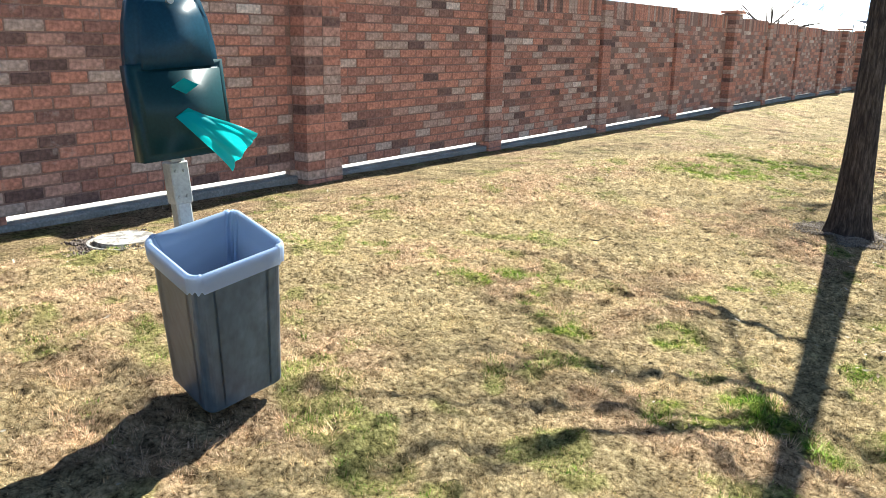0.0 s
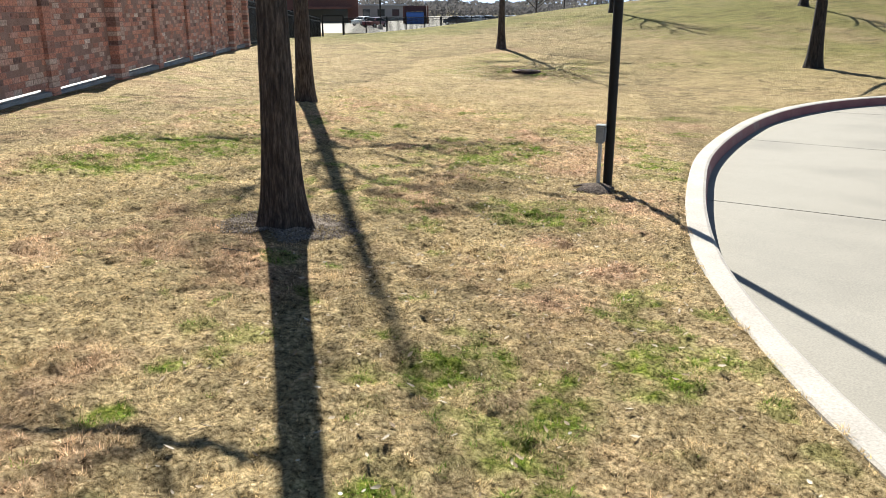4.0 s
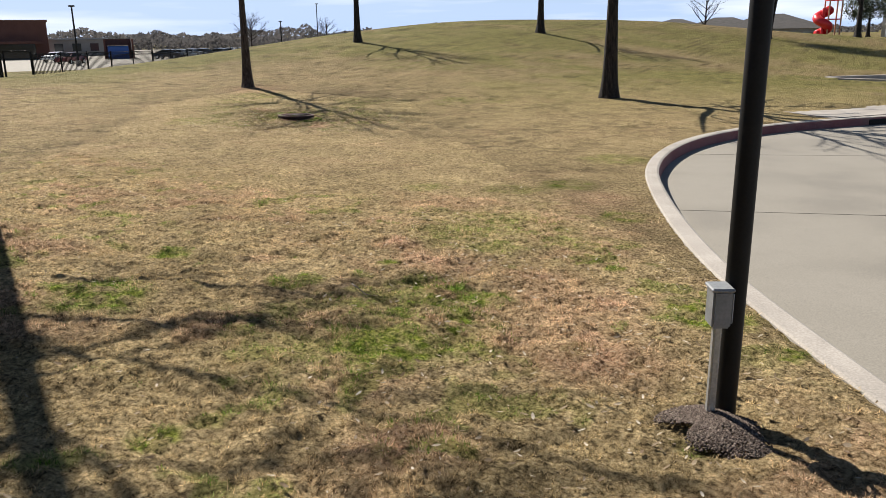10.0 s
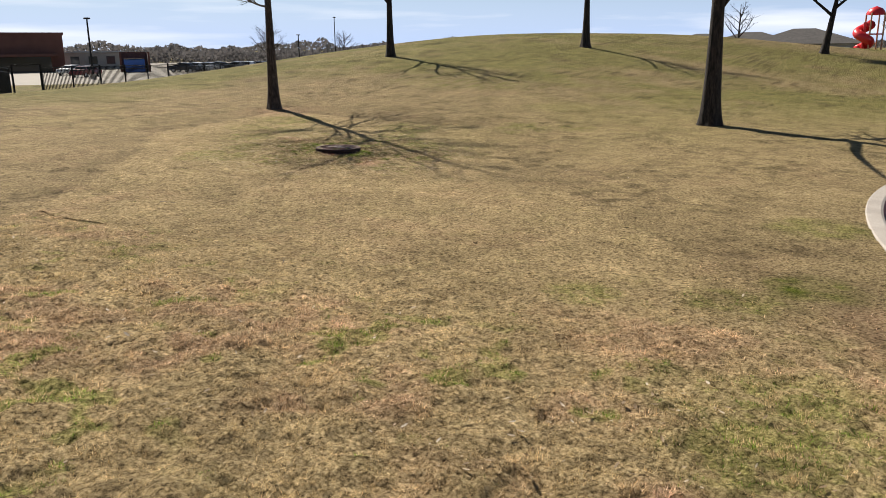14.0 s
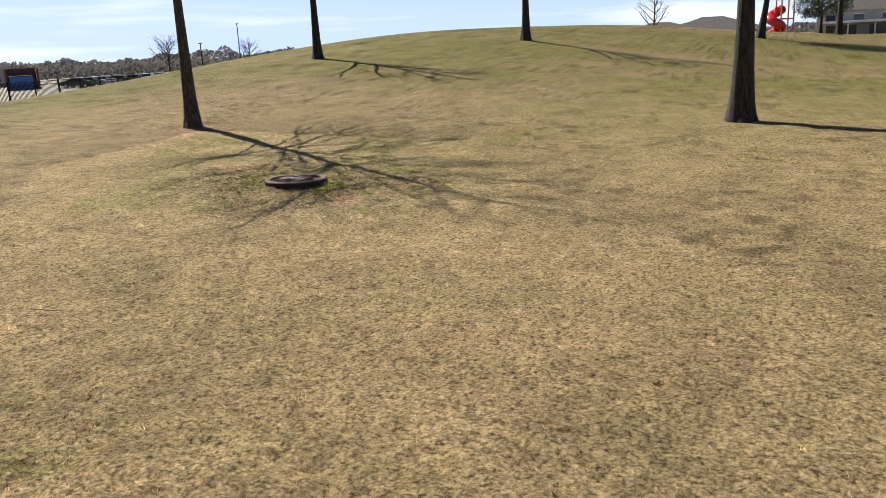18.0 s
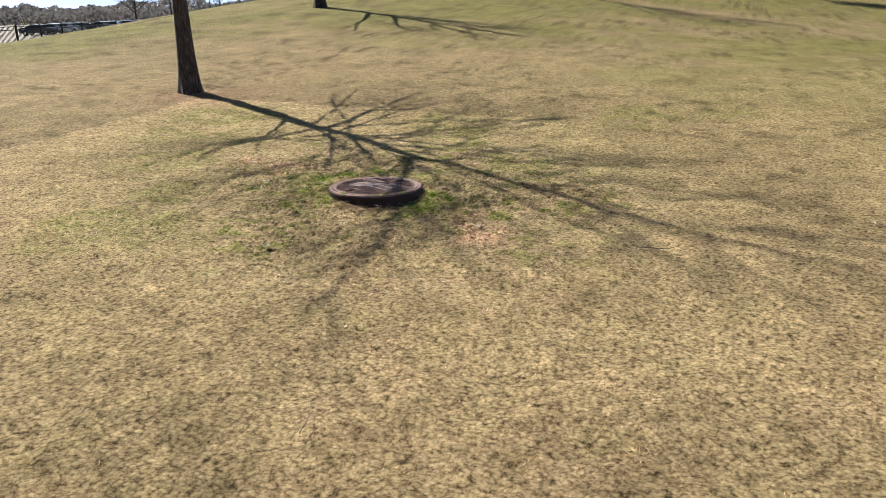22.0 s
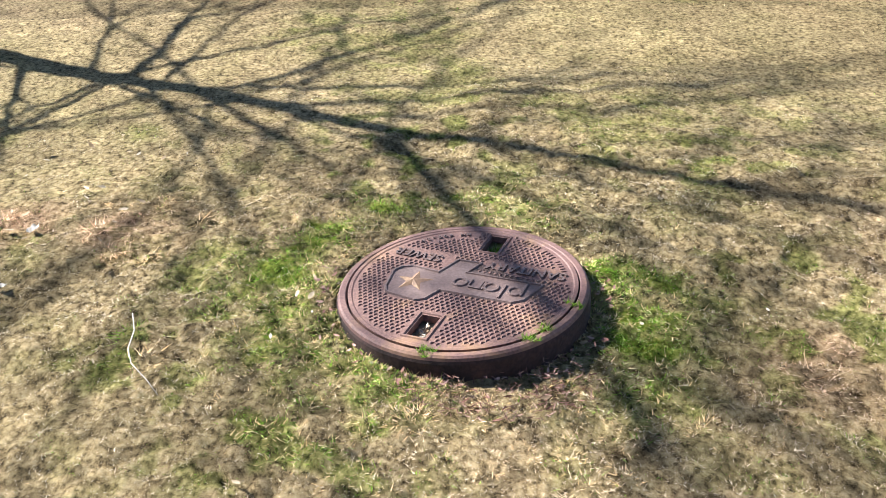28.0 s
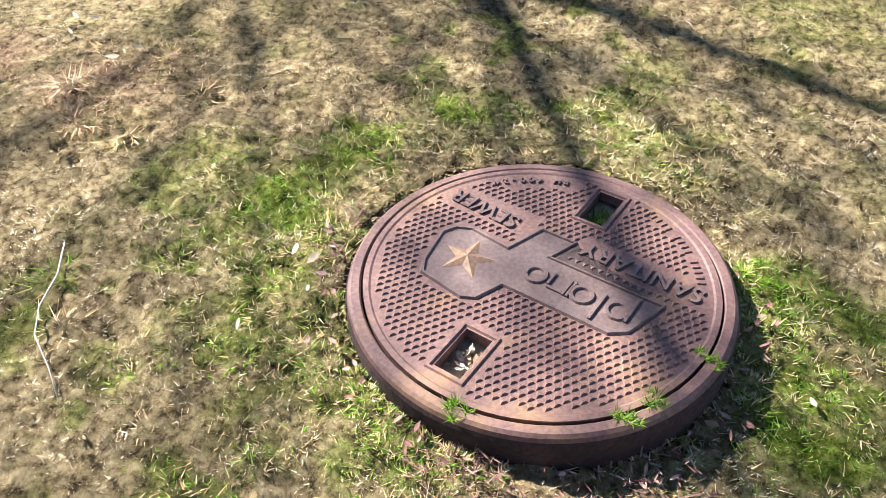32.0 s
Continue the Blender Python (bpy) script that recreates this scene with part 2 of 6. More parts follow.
        links.new(relief.outputs["Normal"], bsdf.inputs["Normal"])
    return m


BRICK_TONES = [(0.0, (0.165, 0.100, 0.086)), (0.09, (0.24, 0.140, 0.115)), (0.2, (0.42, 0.200, 0.150)), (0.4, (0.56, 0.262, 0.188)), (0.6, (0.64, 0.290, 0.200)),
               (0.74, (0.56, 0.335, 0.265)), (0.9, (0.53, 0.390, 0.320)), (0.97, (0.60, 0.460, 0.385)), (1.0, (0.80, 0.680, 0.600))]
LIME = ((0.60, 0.54, 0.49), 7.0, 0.60, 0.5)
LAWN, BLADE, BLEACHED = lawn_material("dormant_turf"), lawn_material("turf_blades", True), lawn_material("bleached_blades", True, True)
BRICK = surface("tumbled_brick", BRICK_TONES, fine=30, rough=0.9, bump=0.6, source="object", speck=0.5, wash=LIME)
BRICKS = surface("tumbled_bricks", BRICK_TONES, fine=30, rough=0.9, bump=0.6, source="island", speck=0.5, wash=LIME)
MORTAR = surface("mortar", [(0.3, (0.25, 0.150, 0.118)), (0.7, (0.34, 0.215, 0.175))], 6, 120, bump=0.4)
CONCRETE = surface("road_concrete", [(0.3, (0.205, 0.186, 0.155)), (0.5, (0.242, 0.220, 0.182)), (0.72, (0.275, 0.250, 0.208))], 0.9, 90, rough=0.9, bump=0.15, speck=0.22, depth=0.004, wash=((0.15, 0.135, 0.112), 0.9, 0.56, 0.4))
KERB_TOP = surface("kerb_concrete", [(0.3, (0.306, 0.274, 0.239)), (0.7, (0.414, 0.374, 0.328))], 2.5, 80, rough=0.9, bump=0.3, speck=0.25, depth=0.004)
KERB_RED = surface("faded_red_kerb_paint", [(0.3, (0.25, 0.16, 0.15)), (0.42, (0.25, 0.105, 0.105)), (0.7, (0.20, 0.058, 0.066))], 2.0, 45, rough=0.8, bump=0.3, speck=0.4, depth=0.004)
GRADE_BEAM = surface("weathered_concrete", [(0.3, (0.22, 0.21, 0.19)), (0.7, (0.38, 0.36, 0.33))], 3, 60, bump=0.4)
ALLEY = surface("pale_alley_concrete", [(0.3, (0.62, 0.60, 0.56)), (0.7, (0.74, 0.72, 0.68))], 1, 60, bump=0.2, speck=0.15)
BARK = surface("cypress_bark", [(0.34, (0.030, 0.021, 0.017)), (0.5, (0.076, 0.056, 0.045)), (0.66, (0.150, 0.117, 0.096))], 55, 190, rough=0.95, bump=1.0, stretch=(1, 1, 0.13), speck=0.6, depth=0.025)
BARK_FAR = surface("oak_bark", [(0.36, (0.008, 0.006, 0.005)), (0.64, (0.052, 0.039, 0.031))], 26, 90, rough=0.95, bump=0.8, stretch=(1, 1, 0.18), speck=0.6, depth=0.02)
TWIG = surface("bare_twigs", [(0.3, (0.105, 0.083, 0.068)), (0.7, (0.195, 0.158, 0.135))], 6, 40, rough=0.9, bump=0)
BLACK_STEEL = surface("black_painted_steel", [(0.3, (0.006, 0.006, 0.006)), (0.7, (0.011, 0.0105, 0.010))], 5, 90, rough=0.55, bump=0.08, speck=0.3, depth=0.002)
GALVANISED = surface("galvanised_steel", [(0.3, (0.36, 0.37, 0.36)), (0.7, (0.52, 0.53, 0.52))], 14, 90, rough=0.5, bump=0.08, metal=0.6, speck=0.2, depth=0.002)
GREY_BOX = surface("grey_enclosure_paint", [(0.3, (0.20, 0.21, 0.215)), (0.7, (0.27, 0.28, 0.285))], 8, 90, rough=0.55, bump=0.05, speck=0.15, depth=0.002)
# the body's dark green with the hood's blue reflection mixed into the colour
HOOD = surface("blue_sheen_green_plastic", [(0.3, (0.008, 0.036, 0.060)), (0.7, (0.012, 0.052, 0.085))], 5, 120, rough=0.3, bump=0.1, speck=0.2, depth=0.001)
DARK_GREEN = surface("dark_green_plastic", [(0.3, (0.007, 0.030, 0.036)), (0.7, (0.011, 0.045, 0.052))], 5, 120, rough=0.3, bump=0.1, speck=0.2, depth=0.001)
BIN_GREY = surface("scuffed_grey_plastic", [(0.3, (0.050, 0.078, 0.110)), (0.55, (0.080, 0.115, 0.155)), (0.75, (0.16, 0.21, 0.26))], 5, 45, rough=0.36, bump=0.2, stretch=(1, 1, 0.4), speck=0.3, depth=0.002)
IRON = surface("rusted_cast_iron", [(0.28, (0.090, 0.046, 0.040)), (0.45, (0.150, 0.079, 0.067)), (0.6, (0.205, 0.112, 0.088)), (0.75, (0.34, 0.19, 0.112))], 4.5, 120, rough=0.7, bump=0.35, metal=0.15, speck=0.4, depth=0.002, wash=((0.36, 0.21, 0.09), 5.0, 0.55, 0.55))
# rusty iron darkened in its colour for the shaded side of the frame
IRON_SIDE = surface("shaded_rusted_iron", [(0.3, (0.020, 0.010, 0.008)), (0.7, (0.058, 0.028, 0.022))], 9, 90, rough=0.85, bump=0.6, metal=0.1, speck=0.5, depth=0.004)
IRON_WORN = surface("worn_grey_iron", [(0.3, (0.100, 0.062, 0.055)), (0.5, (0.150, 0.098, 0.084)), (0.7, (0.21, 0.145, 0.125))], 9, 120, rough=0.55, bump=0.3, metal=0.2, speck=0.3, depth=0.002)
DIRTY_PAPER = surface("dirty_paper", [(0.3, (0.34, 0.29, 0.22)), (0.7, (0.66, 0.62, 0.55))], 40, 120, rough=0.9, bump=0.2, speck=0.3)
OCHRE_RUST = surface("ochre_rust", [(0.3, (0.15, 0.085, 0.06)), (0.6, (0.27, 0.16, 0.085))], 20, 120, rough=0.75, bump=0.3, metal=0.1, speck=0.3, depth=0.002)
SOIL = surface("dark_soil", [(0.3, (0.035, 0.028, 0.024)), (0.55, (0.10, 0.082, 0.070)), (0.75, (0.20, 0.17, 0.145))], 14, 70, rough=1.0, bump=1.0, speck=0.6, depth=0.02)
GRAVEL = surface("grey_gravel", [(0.0, (0.055, 0.038, 0.030)), (0.5, (0.13, 0.095, 0.075)), (1.0, (0.27, 0.215, 0.175))], 14, 70, rough=1.0, bump=0.6, source="island", speck=0.4)
MULCH = surface("pale_mulch_crumbs", [(0.0, (0.12, 0.09, 0.07)), (0.5, (0.26, 0.205, 0.16)), (1.0, (0.46, 0.39, 0.32))], 14, 70, rough=1.0, bump=0.6, source="island", speck=0.4)
LITTER = surface("dry_leaves", [(0.0, (0.16, 0.10, 0.06)), (0.4, (0.40, 0.29, 0.18)), (0.7, (0.68, 0.57, 0.42)), (1.0, (0.84, 0.78, 0.66))], 30, 120, rough=0.7, bump=0.2, source="island", speck=0.3)
lit, glow = LITTER.node_tree.nodes.new("ShaderNodeBsdfTranslucent"), LITTER.node_tree.nodes.new("ShaderNodeMixShader")
lit.inputs["Color"].default_value, glow.inputs[0].default_value = (0.62, 0.50, 0.34, 1), 0.4
LITTER.node_tree.links.new(LITTER.node_tree.nodes["Principled BSDF"].outputs[0], glow.inputs[1])
LITTER.node_tree.links.new(lit.outputs[0], glow.inputs[2])
LITTER.node_tree.links.new(glow.outputs[0], LITTER.node_tree.nodes["Material Output"].inputs["Surface"])


def plain(name, colour, rough=0.5, metal=0.0, alpha=1.0, coat=0.0, through_light=0.0):
    m = bpy.data.materials.new(name)
    m.use_nodes = True
    b = m.node_tree.nodes["Principled BSDF"]
    b.inputs["Base Color"].default_value = (*colour, 1)
    b.inputs["Roughness"].default_value, b.inputs["Metallic"].default_value, b.inputs["Alpha"].default_value = rough, metal, alpha
    b.inputs["Coat Weight"].default_value = coat
    if through_light:
        nodes, links = m.node_tree.nodes, m.node_tree.links
        veil, both = nodes.new("ShaderNodeBsdfTranslucent"), nodes.new("ShaderNodeMixShader")
        veil.inputs["Color"].default_value = (*colour, 1)
        both.inputs[0].default_value = through_light
        links.new(b.outputs[0], both.inputs[1])
        links.new(veil.outputs[0], both.inputs[2])
        links.new(both.outputs[0], nodes["Material Output"].inputs["Surface"])
    return m


BAG = plain("thin_teal_film", (0.03, 0.62, 0.62), 0.25, through_light=0.6)
LINER = plain("milky_bin_liner", (0.60, 0.73, 0.95), 0.14, alpha=0.82, through_light=0.5)
SEDAN_WHITE, SEDAN_RED, SEDAN_SILVER, SEDAN_DARK = (plain(n, c, 0.3, 0.2, coat=0.8) for n, c in (
    ("white_car_paint", (0.75, 0.75, 0.74)), ("dark_red_car_paint", (0.16, 0.015, 0.02)), ("silver_car_paint", (0.45, 0.46, 0.48)), ("dark_car_paint", (0.03, 0.035, 0.05))))
CAR_GLASS, TYRE, RIM = plain("car_glass", (0.02, 0.025, 0.03), 0.08), plain("tyre_rubber", (0.02, 0.02, 0.02), 0.85), plain("wheel_rim", (0.5, 0.5, 0.5), 0.35, 0.8)
TAN_PLASTIC = plain("tan_playground_plastic", (0.50, 0.24, 0.13), 0.5)
RED_PLASTIC = plain("red_playground_plastic", (0.62, 0.02, 0.025), 0.35)
BLUE_STEEL = plain("blue_painted_steel", (0.02, 0.09, 0.33), 0.5)
WHITE_TRIM = surface("white_painted_trim", [(0.3, (0.70, 0.70, 0.69)), (0.7, (0.80, 0.80, 0.79))], 3, 40, rough=0.6, bump=0, speck=0.1)
SHINGLES = surface("grey_roof_shingles", [(0.3, (0.041, 0.037, 0.035)), (0.7, (0.072, 0.065, 0.060))], 2, 18, rough=0.9, bump=0.4, speck=0.4)
PALE_ROOF = surface("pale_metal_roof", [(0.3, (0.30, 0.31, 0.32)), (0.7, (0.40, 0.41, 0.42))], 0.5, 12, rough=0.5, bump=0.1, speck=0.1)
SCHOOL_BRICK = surface("far_red_brick", [(0.3, (0.121, 0.051, 0.039)), (0.7, (0.171, 0.078, 0.058))], 0.6, 9, rough=0.9, bump=0.2, speck=0.3)
SIDING = surface("pale_stucco", [(0.3, (0.315, 0.292, 0.270)), (0.7, (0.390, 0.367, 0.338))], 0.6, 9, rough=0.9, bump=0.2, speck=0.15)
WINDOW_GLASS = plain("window_glass", (0.03, 0.04, 0.05), 0.06)
OAK_LEAF = surface("evergreen_oak_leaves", [(0.0, (0.020, 0.030, 0.012)), (0.5, (0.045, 0.065, 0.025)), (1.0, (0.10, 0.12, 0.05))], 4, 30, rough=0.6, bump=0, source="island")
WOODS = surface("bare_woods", [(0.0, (0.085, 0.080, 0.080)), (0.5, (0.125, 0.118, 0.115)), (0.85, (0.105, 0.108, 0.098)), (1.0, (0.17, 0.158, 0.15))], 4, 10, rough=1.0, bump=0, source="island")

lit, glow = WOODS.node_tree.nodes.new("ShaderNodeBsdfTranslucent"), WOODS.node_tree.nodes.new("ShaderNodeMixShader")  # open twigs let light through
lit.inputs["Color"].default_value, glow.inputs[0].default_value = (0.16, 0.15, 0.15, 1), 0.3
WOODS.node_tree.links.new(WOODS.node_tree.nodes["Principled BSDF"].outputs[0], glow.inputs[1])
WOODS.node_tree.links.new(lit.outputs[0], glow.inputs[2])
WOODS.node_tree.links.new(glow.outputs[0], WOODS.node_tree.nodes["Material Output"].inputs["Surface"])
METER_LID = surface("dirty_pale_lid", [(0.38, (0.16, 0.14, 0.12)), (0.5, (0.34, 0.31, 0.27)), (0.62, (0.58, 0.55, 0.50))], 16, 60, rough=0.9, bump=0.4, speck=0.5)
NEEDLES = surface("red_brown_needles", [(0.0, (0.13, 0.050, 0.036)), (0.5, (0.29, 0.135, 0.10)), (1.0, (0.50, 0.32, 0.25))], 30, 120, rough=0.8, bump=0, source="island")
for dull in (DARK_GREEN, HOOD, BLACK_STEEL):
    dull.node_tree.nodes["Principled BSDF"].inputs["Specular IOR Level"].default_value = 0.22


# ---- building helpers ----
def mesh_of(bm, name, material, smooth=False):
    me = bpy.data.meshes.new(name)
    bm.to_mesh(me)
    bm.free()
    for m in material if isinstance(material, (list, tuple)) else [material]:
        me.materials.append(m)
    if smooth:
        me.shade_smooth()
    return me


def part(name, bm, material, parent=None, label="", smooth=False):
    ob = new(name, mesh_of(bm, name, material, smooth))
    ob.parent = parent
    return tagged(ob, label)


def thing(name, m, label, category, group="", kind=""):
    ob = new(name)
    ob.empty_display_size = 0.2
    ob.matrix_world = m
    return tagged(ob, label, category, group, kind)


def grid_mesh(name, verts, faces, material, smooth=True):
    """A mesh from numpy arrays: vertices (n, 3) and faces (n, 3 or 4)."""
    me = bpy.data.meshes.new(name)
    n, k = faces.shape
    me.vertices.add(len(verts))
    me.vertices.foreach_set("co", np.ascontiguousarray(verts, np.float32).ravel())
    me.loops.add(n * k)
    me.loops.foreach_set("vertex_index", np.ascontiguousarray(faces, np.int32).ravel())
    me.polygons.add(n)
    me.polygons.foreach_set("loop_start", np.arange(0, n * k, k, dtype=np.int32))
    me.update(calc_edges=True)
    me.materials.append(material)
    if smooth:
        me.shade_smooth()
    else:
        me.shade_flat()
    return me


def box(bm, lo, hi, bevel=0.0, m=None, segments=1):
    made = bmesh.ops.create_cube(bm, size=1.0)["verts"]
    size = Vector(hi) - Vector(lo)
    for v in made:
        v.co = Vector(lo) + Vector((size[i] * (v.co[i] + 0.5) for i in range(3)))
    if bevel:
        edges = list({e for v in made for e in v.link_edges})
        made = list({v for f in bmesh.ops.bevel(bm, geom=edges, offset=bevel, segments=segments, affect="EDGES")["faces"] for v in f.verts} | {v for v in made if v.is_valid})
    if m is not None:
        bmesh.ops.transform(bm, matrix=m, verts=[v for v in made if v.is_valid])
    return made


def tube(bm, points, radii, sides=8, caps=True, wobble=0.0):
    """A tapered tube along points."""
    rings, side = [], None
    for i, p in enumerate(points):
        a, b = points[max(i - 1, 0)], points[min(i + 1, len(points) - 1)]
        way = (Vector(b) - Vector(a)).normalized()
        if side is None:
            side = way.orthogonal().normalized()
        side = (side - way * side.dot(way)).normalized()
        other = way.cross(side)
        ring = []
        for k in range(sides):
            turn = 2 * math.pi * k / sides
            r = radii[i] * (1 + (random.uniform(-wobble, wobble) if wobble else 0))
            ring.append(bm.verts.new(Vector(p) + side * (r * math.cos(turn)) + other * (r * math.sin(turn))))
        rings.append(ring)
    for lower, upper in zip(rings, rings[1:]):
        for k in range(sides):
            bm.faces.new((lower[k], lower[(k + 1) % sides], upper[(k + 1) % sides], upper[k]))
    if caps:
        bm.faces.new(rings[0][::-1])
        bm.faces.new(rings[-1])
    return rings


def step(a, b, x):
    t = np.clip((x - a) / (b - a), 0, 1)
    return t * t * (3 - 2 * t)


def lattice(ix, iy, seed):
    h = np.sin(ix * 127.1 + iy * 311.7 + seed * 74.7) * 43758.5453
    return h - np.floor(h)


def field(x, y, scale, seed):
    """Smooth noise from 0 to 1 with two octaves, on numpy arrays."""
    total = 0
    for s, w in ((scale, 0.65), (scale * 2.3, 0.35)):
        u, v = x * s, y * s
        iu, iv = np.floor(u), np.floor(v)
        fu, fv = u - iu, v - iv
        fu, fv = fu * fu * (3 - 2 * fu), fv * fv * (3 - 2 * fv)
        low = lattice(iu, iv, seed) * (1 - fu) + lattice(iu + 1, iv, seed) * fu
        high = lattice(iu, iv + 1, seed) * (1 - fu) + lattice(iu + 1, iv + 1, seed) * fu
        total = total + w * (low * (1 - fv) + high * fv)
    return total


# ---- ground ----
BUMPS = [(-2, 5, 6, 0.671), (4, 11, 4, 0.263), (3, 6, 4, -0.3), (8, 13, 3.5, -0.038), (8, 7, 4, -0.04), (13, 12, 4, -0.111), (18, 15, 4, -0.314), (20, 17, 4, 0.223),
         (20, 22, 5, -0.194), (23, 11, 5, -0.058), (32, 26, 7, 0.311), (38, 8, 9, -0.464), (37.5, 14, 6, -0.142), (28, 17, 6, -0.092), (36, 52, 13, -0.75), (97, 12, 18, 0.793), (38, 36, 7, 0.251), (46, 38, 7, 0.098), (31, 33, 5, -0.054),
         (62, 17, 6, 0.058), (60, 26, 6, -0.232), (70, 10, 8, 0.836), (66, 2, 8, -0.448), (52, 30, 8, 0.03), (62, 21, 6, 0.5)]


def ground_z(x, y):
    """The lie of the land: a swale, a bank along the brick wall, a broad hill, and a fall towards the school."""
    x, y = np.asarray(x, float), np.asarray(y, float)
    dx, dy = x - 57, y - 31
    a, b = 0.94 * dx + 0.34 * dy, -0.34 * dx + 0.94 * dy
    z = -0.36 + 2.55 * np.exp(-0.5 * (a / 21) ** 2 - 0.5 * (b / 12) ** 2)
    z = z - 1.7 * step(45, 110, 0.59 * x + 0.81 * y) * step(-0.2, 0.3, (y - x * 0.75) / 30)
    for cx, cy, s, h in BUMPS:
        z = z + h * np.exp(-0.5 * ((x - cx) ** 2 + (y - cy) ** 2) / s**2)
    return z


def ground_at(x, y):
    return float(ground_z(x, y))


def smooth_line(points, spacing):
    """A Catmull-Rom line through points, at even spacing."""
    p = np.array([points[0], *points, points[-1]], float)
    fine = []
    for i in range(1, len(p) - 2):
        for t in np.linspace(0, 1, 24, endpoint=False):
            a, b, c, d = p[i - 1:i + 3]
            fine.append(0.5 * (2 * b + (c - a) * t + (2 * a - 5 * b + 4 * c - d) * t**2 + (3 * b - a - 3 * c + d) * t**3))
    fine = np.array([*fine, points[-1]])
    run = np.r_[0, np.cumsum(np.linalg.norm(np.diff(fine, axis=0), axis=1))]
    at = np.linspace(0, run[-1], int(run[-1] / spacing) + 1)
    return np.stack([np.interp(at, run, fine[:, k]) for k in range(2)], 1)


def inside(x, y, outline):
    """Which points lie in a closed outline."""
    hit = np.zeros(np.shape(x), bool)
    for (x0, y0), (x1, y1) in zip(outline, np.roll(outline, -1, 0)):
        if y0 != y1:
            hit ^= ((y0 > y) != (y1 > y)) & (x < (x1 - x0) * (y - y0) / (y1 - y0) + x0)
    return hit


# The grass side of the kerb round the turning circle, and the drive that it belongs to.
KERB = smooth_line([(0.8, -14), (0.9, -8), (1.3, -3.5), (2.2, 0.2), (3.0, 1.85), (3.72, 2.86), (4.68, 3.86), (5.68, 4.66), (7.1, 5.58), (8.8, 6.52), (11.0, 7.42), (13.2, 8.10),
                    (15.2, 8.30), (17.0, 8.05), (18.8, 7.30), (20.8, 5.85), (24.0, 3.2), (28.5, -0.5), (33.0, -5), (34, -14)], 0.15)
KERB_WIDTH, KERB_HEIGHT = 0.19, 0.15


def kerb_z(x):
    return np.clip(-0.16 - 0.024 * (np.asarray(x, float) - 5.5), -0.34, -0.1)


way = np.gradient(KERB, axis=0)
way /= np.linalg.norm(way, axis=1)[:, None]
RIGHT_OF = np.stack([way[:, 1], -way[:, 0]], 1)
ROAD_EDGE = KERB + RIGHT_OF * (KERB_WIDTH - 0.03)
DRIVE = smooth_line([(56, -11.5), (46, -1.7), (42, 2.2), (38.1, 6.0), (36.3, 7.7), (35.6, 7.6), (35.0, 6.2), (34.7, 3), (34.5, -4), (34.4, -14)], 0.25)


def spread(lo, hi, spacing, grow, far):
    """Even steps from lo to hi, growing outwards to far."""
    mid, out, d = list(np.arange(lo, hi, spacing)), [], spacing
    at = 0.0
    while at < far:
        d *= grow
        at += d
        out.append(at)
    return np.array([*(lo - np.array(out[::-1])), *mid, *(mid[-1] + np.array(out))])


# Green patches: x, y, radius.
GREEN_START = [(0.17, 4.29, 0.13), (0.41, 4.46, 0.11), (0.67, 4.24, 0.13), (0.49, 4.0, 0.1), (0.94, 4.3, 0.13), (0.6, 3.62, 0.16), (1.15, 3.58, 0.14), (1.47, 4.2, 0.08), (1.21, 2.8, 0.16), (0.91, 2.75, 0.13),
               (1.41, 2.54, 0.1), (2.68, 3.82, 0.2), (2.5, 3.31, 0.2), (1.91, 3.28, 0.1), (1.65, 2.63, 0.1), (2.8, 3.34, 0.14), (3.32, 3.32, 0.18), (2.26, 2.94, 0.14), (0.59, 3.12, 0.07), (-0.29, 2.49, 0.07)]
GREEN_TREES = [(4.22, 9.13, 0.54), (2.83, 8.73, 0.47), (3.58, 9.67, 0.4), (6.93, 7.69, 0.3), (5.14, 5.52, 0.44), (6.5, 7.43, 0.38), (4.03, 9.22, 0.5), (3.31, 8.64, 0.33), (5.96, 9.21, 0.28), (7.6, 6.24, 0.24),
               (2.8, 3.88, 0.2), (1.79, 4.53, 0.08), (2.37, 4.05, 0.1), (2.7, 4.32, 0.08), (4.12, 3.95, 0.14), (3.34, 3.39, 0.22), (3.73, 3.31, 0.12), (3.01, 3.54, 0.08), (3.81, 5.27, 0.06)]
GREEN_POLE = [(6.73, 7.72, 0.24), (6.15, 7.54, 0.16), (7.73, 6.34, 0.13), (11.38, 8.47, 0.3), (10.0, 7.4, 0.22), (6.87, 9.64, 0.13), (6.83, 8.52, 0.15), (5.02, 7.64, 0.08), (6.04, 5.96, 0.06), (7.19, 5.78, 0.11),
              (7.49, 8.27, 0.07), (7.17, 8.25, 0.08), (7.26, 7.86, 0.1), (6.78, 7.79, 0.19), (6.9, 7.56, 0.13), (7.21, 7.39, 0.13), (6.51, 7.75, 0.11), (8.36, 7.2, 0.11), (8.26, 6.96, 0.07)]
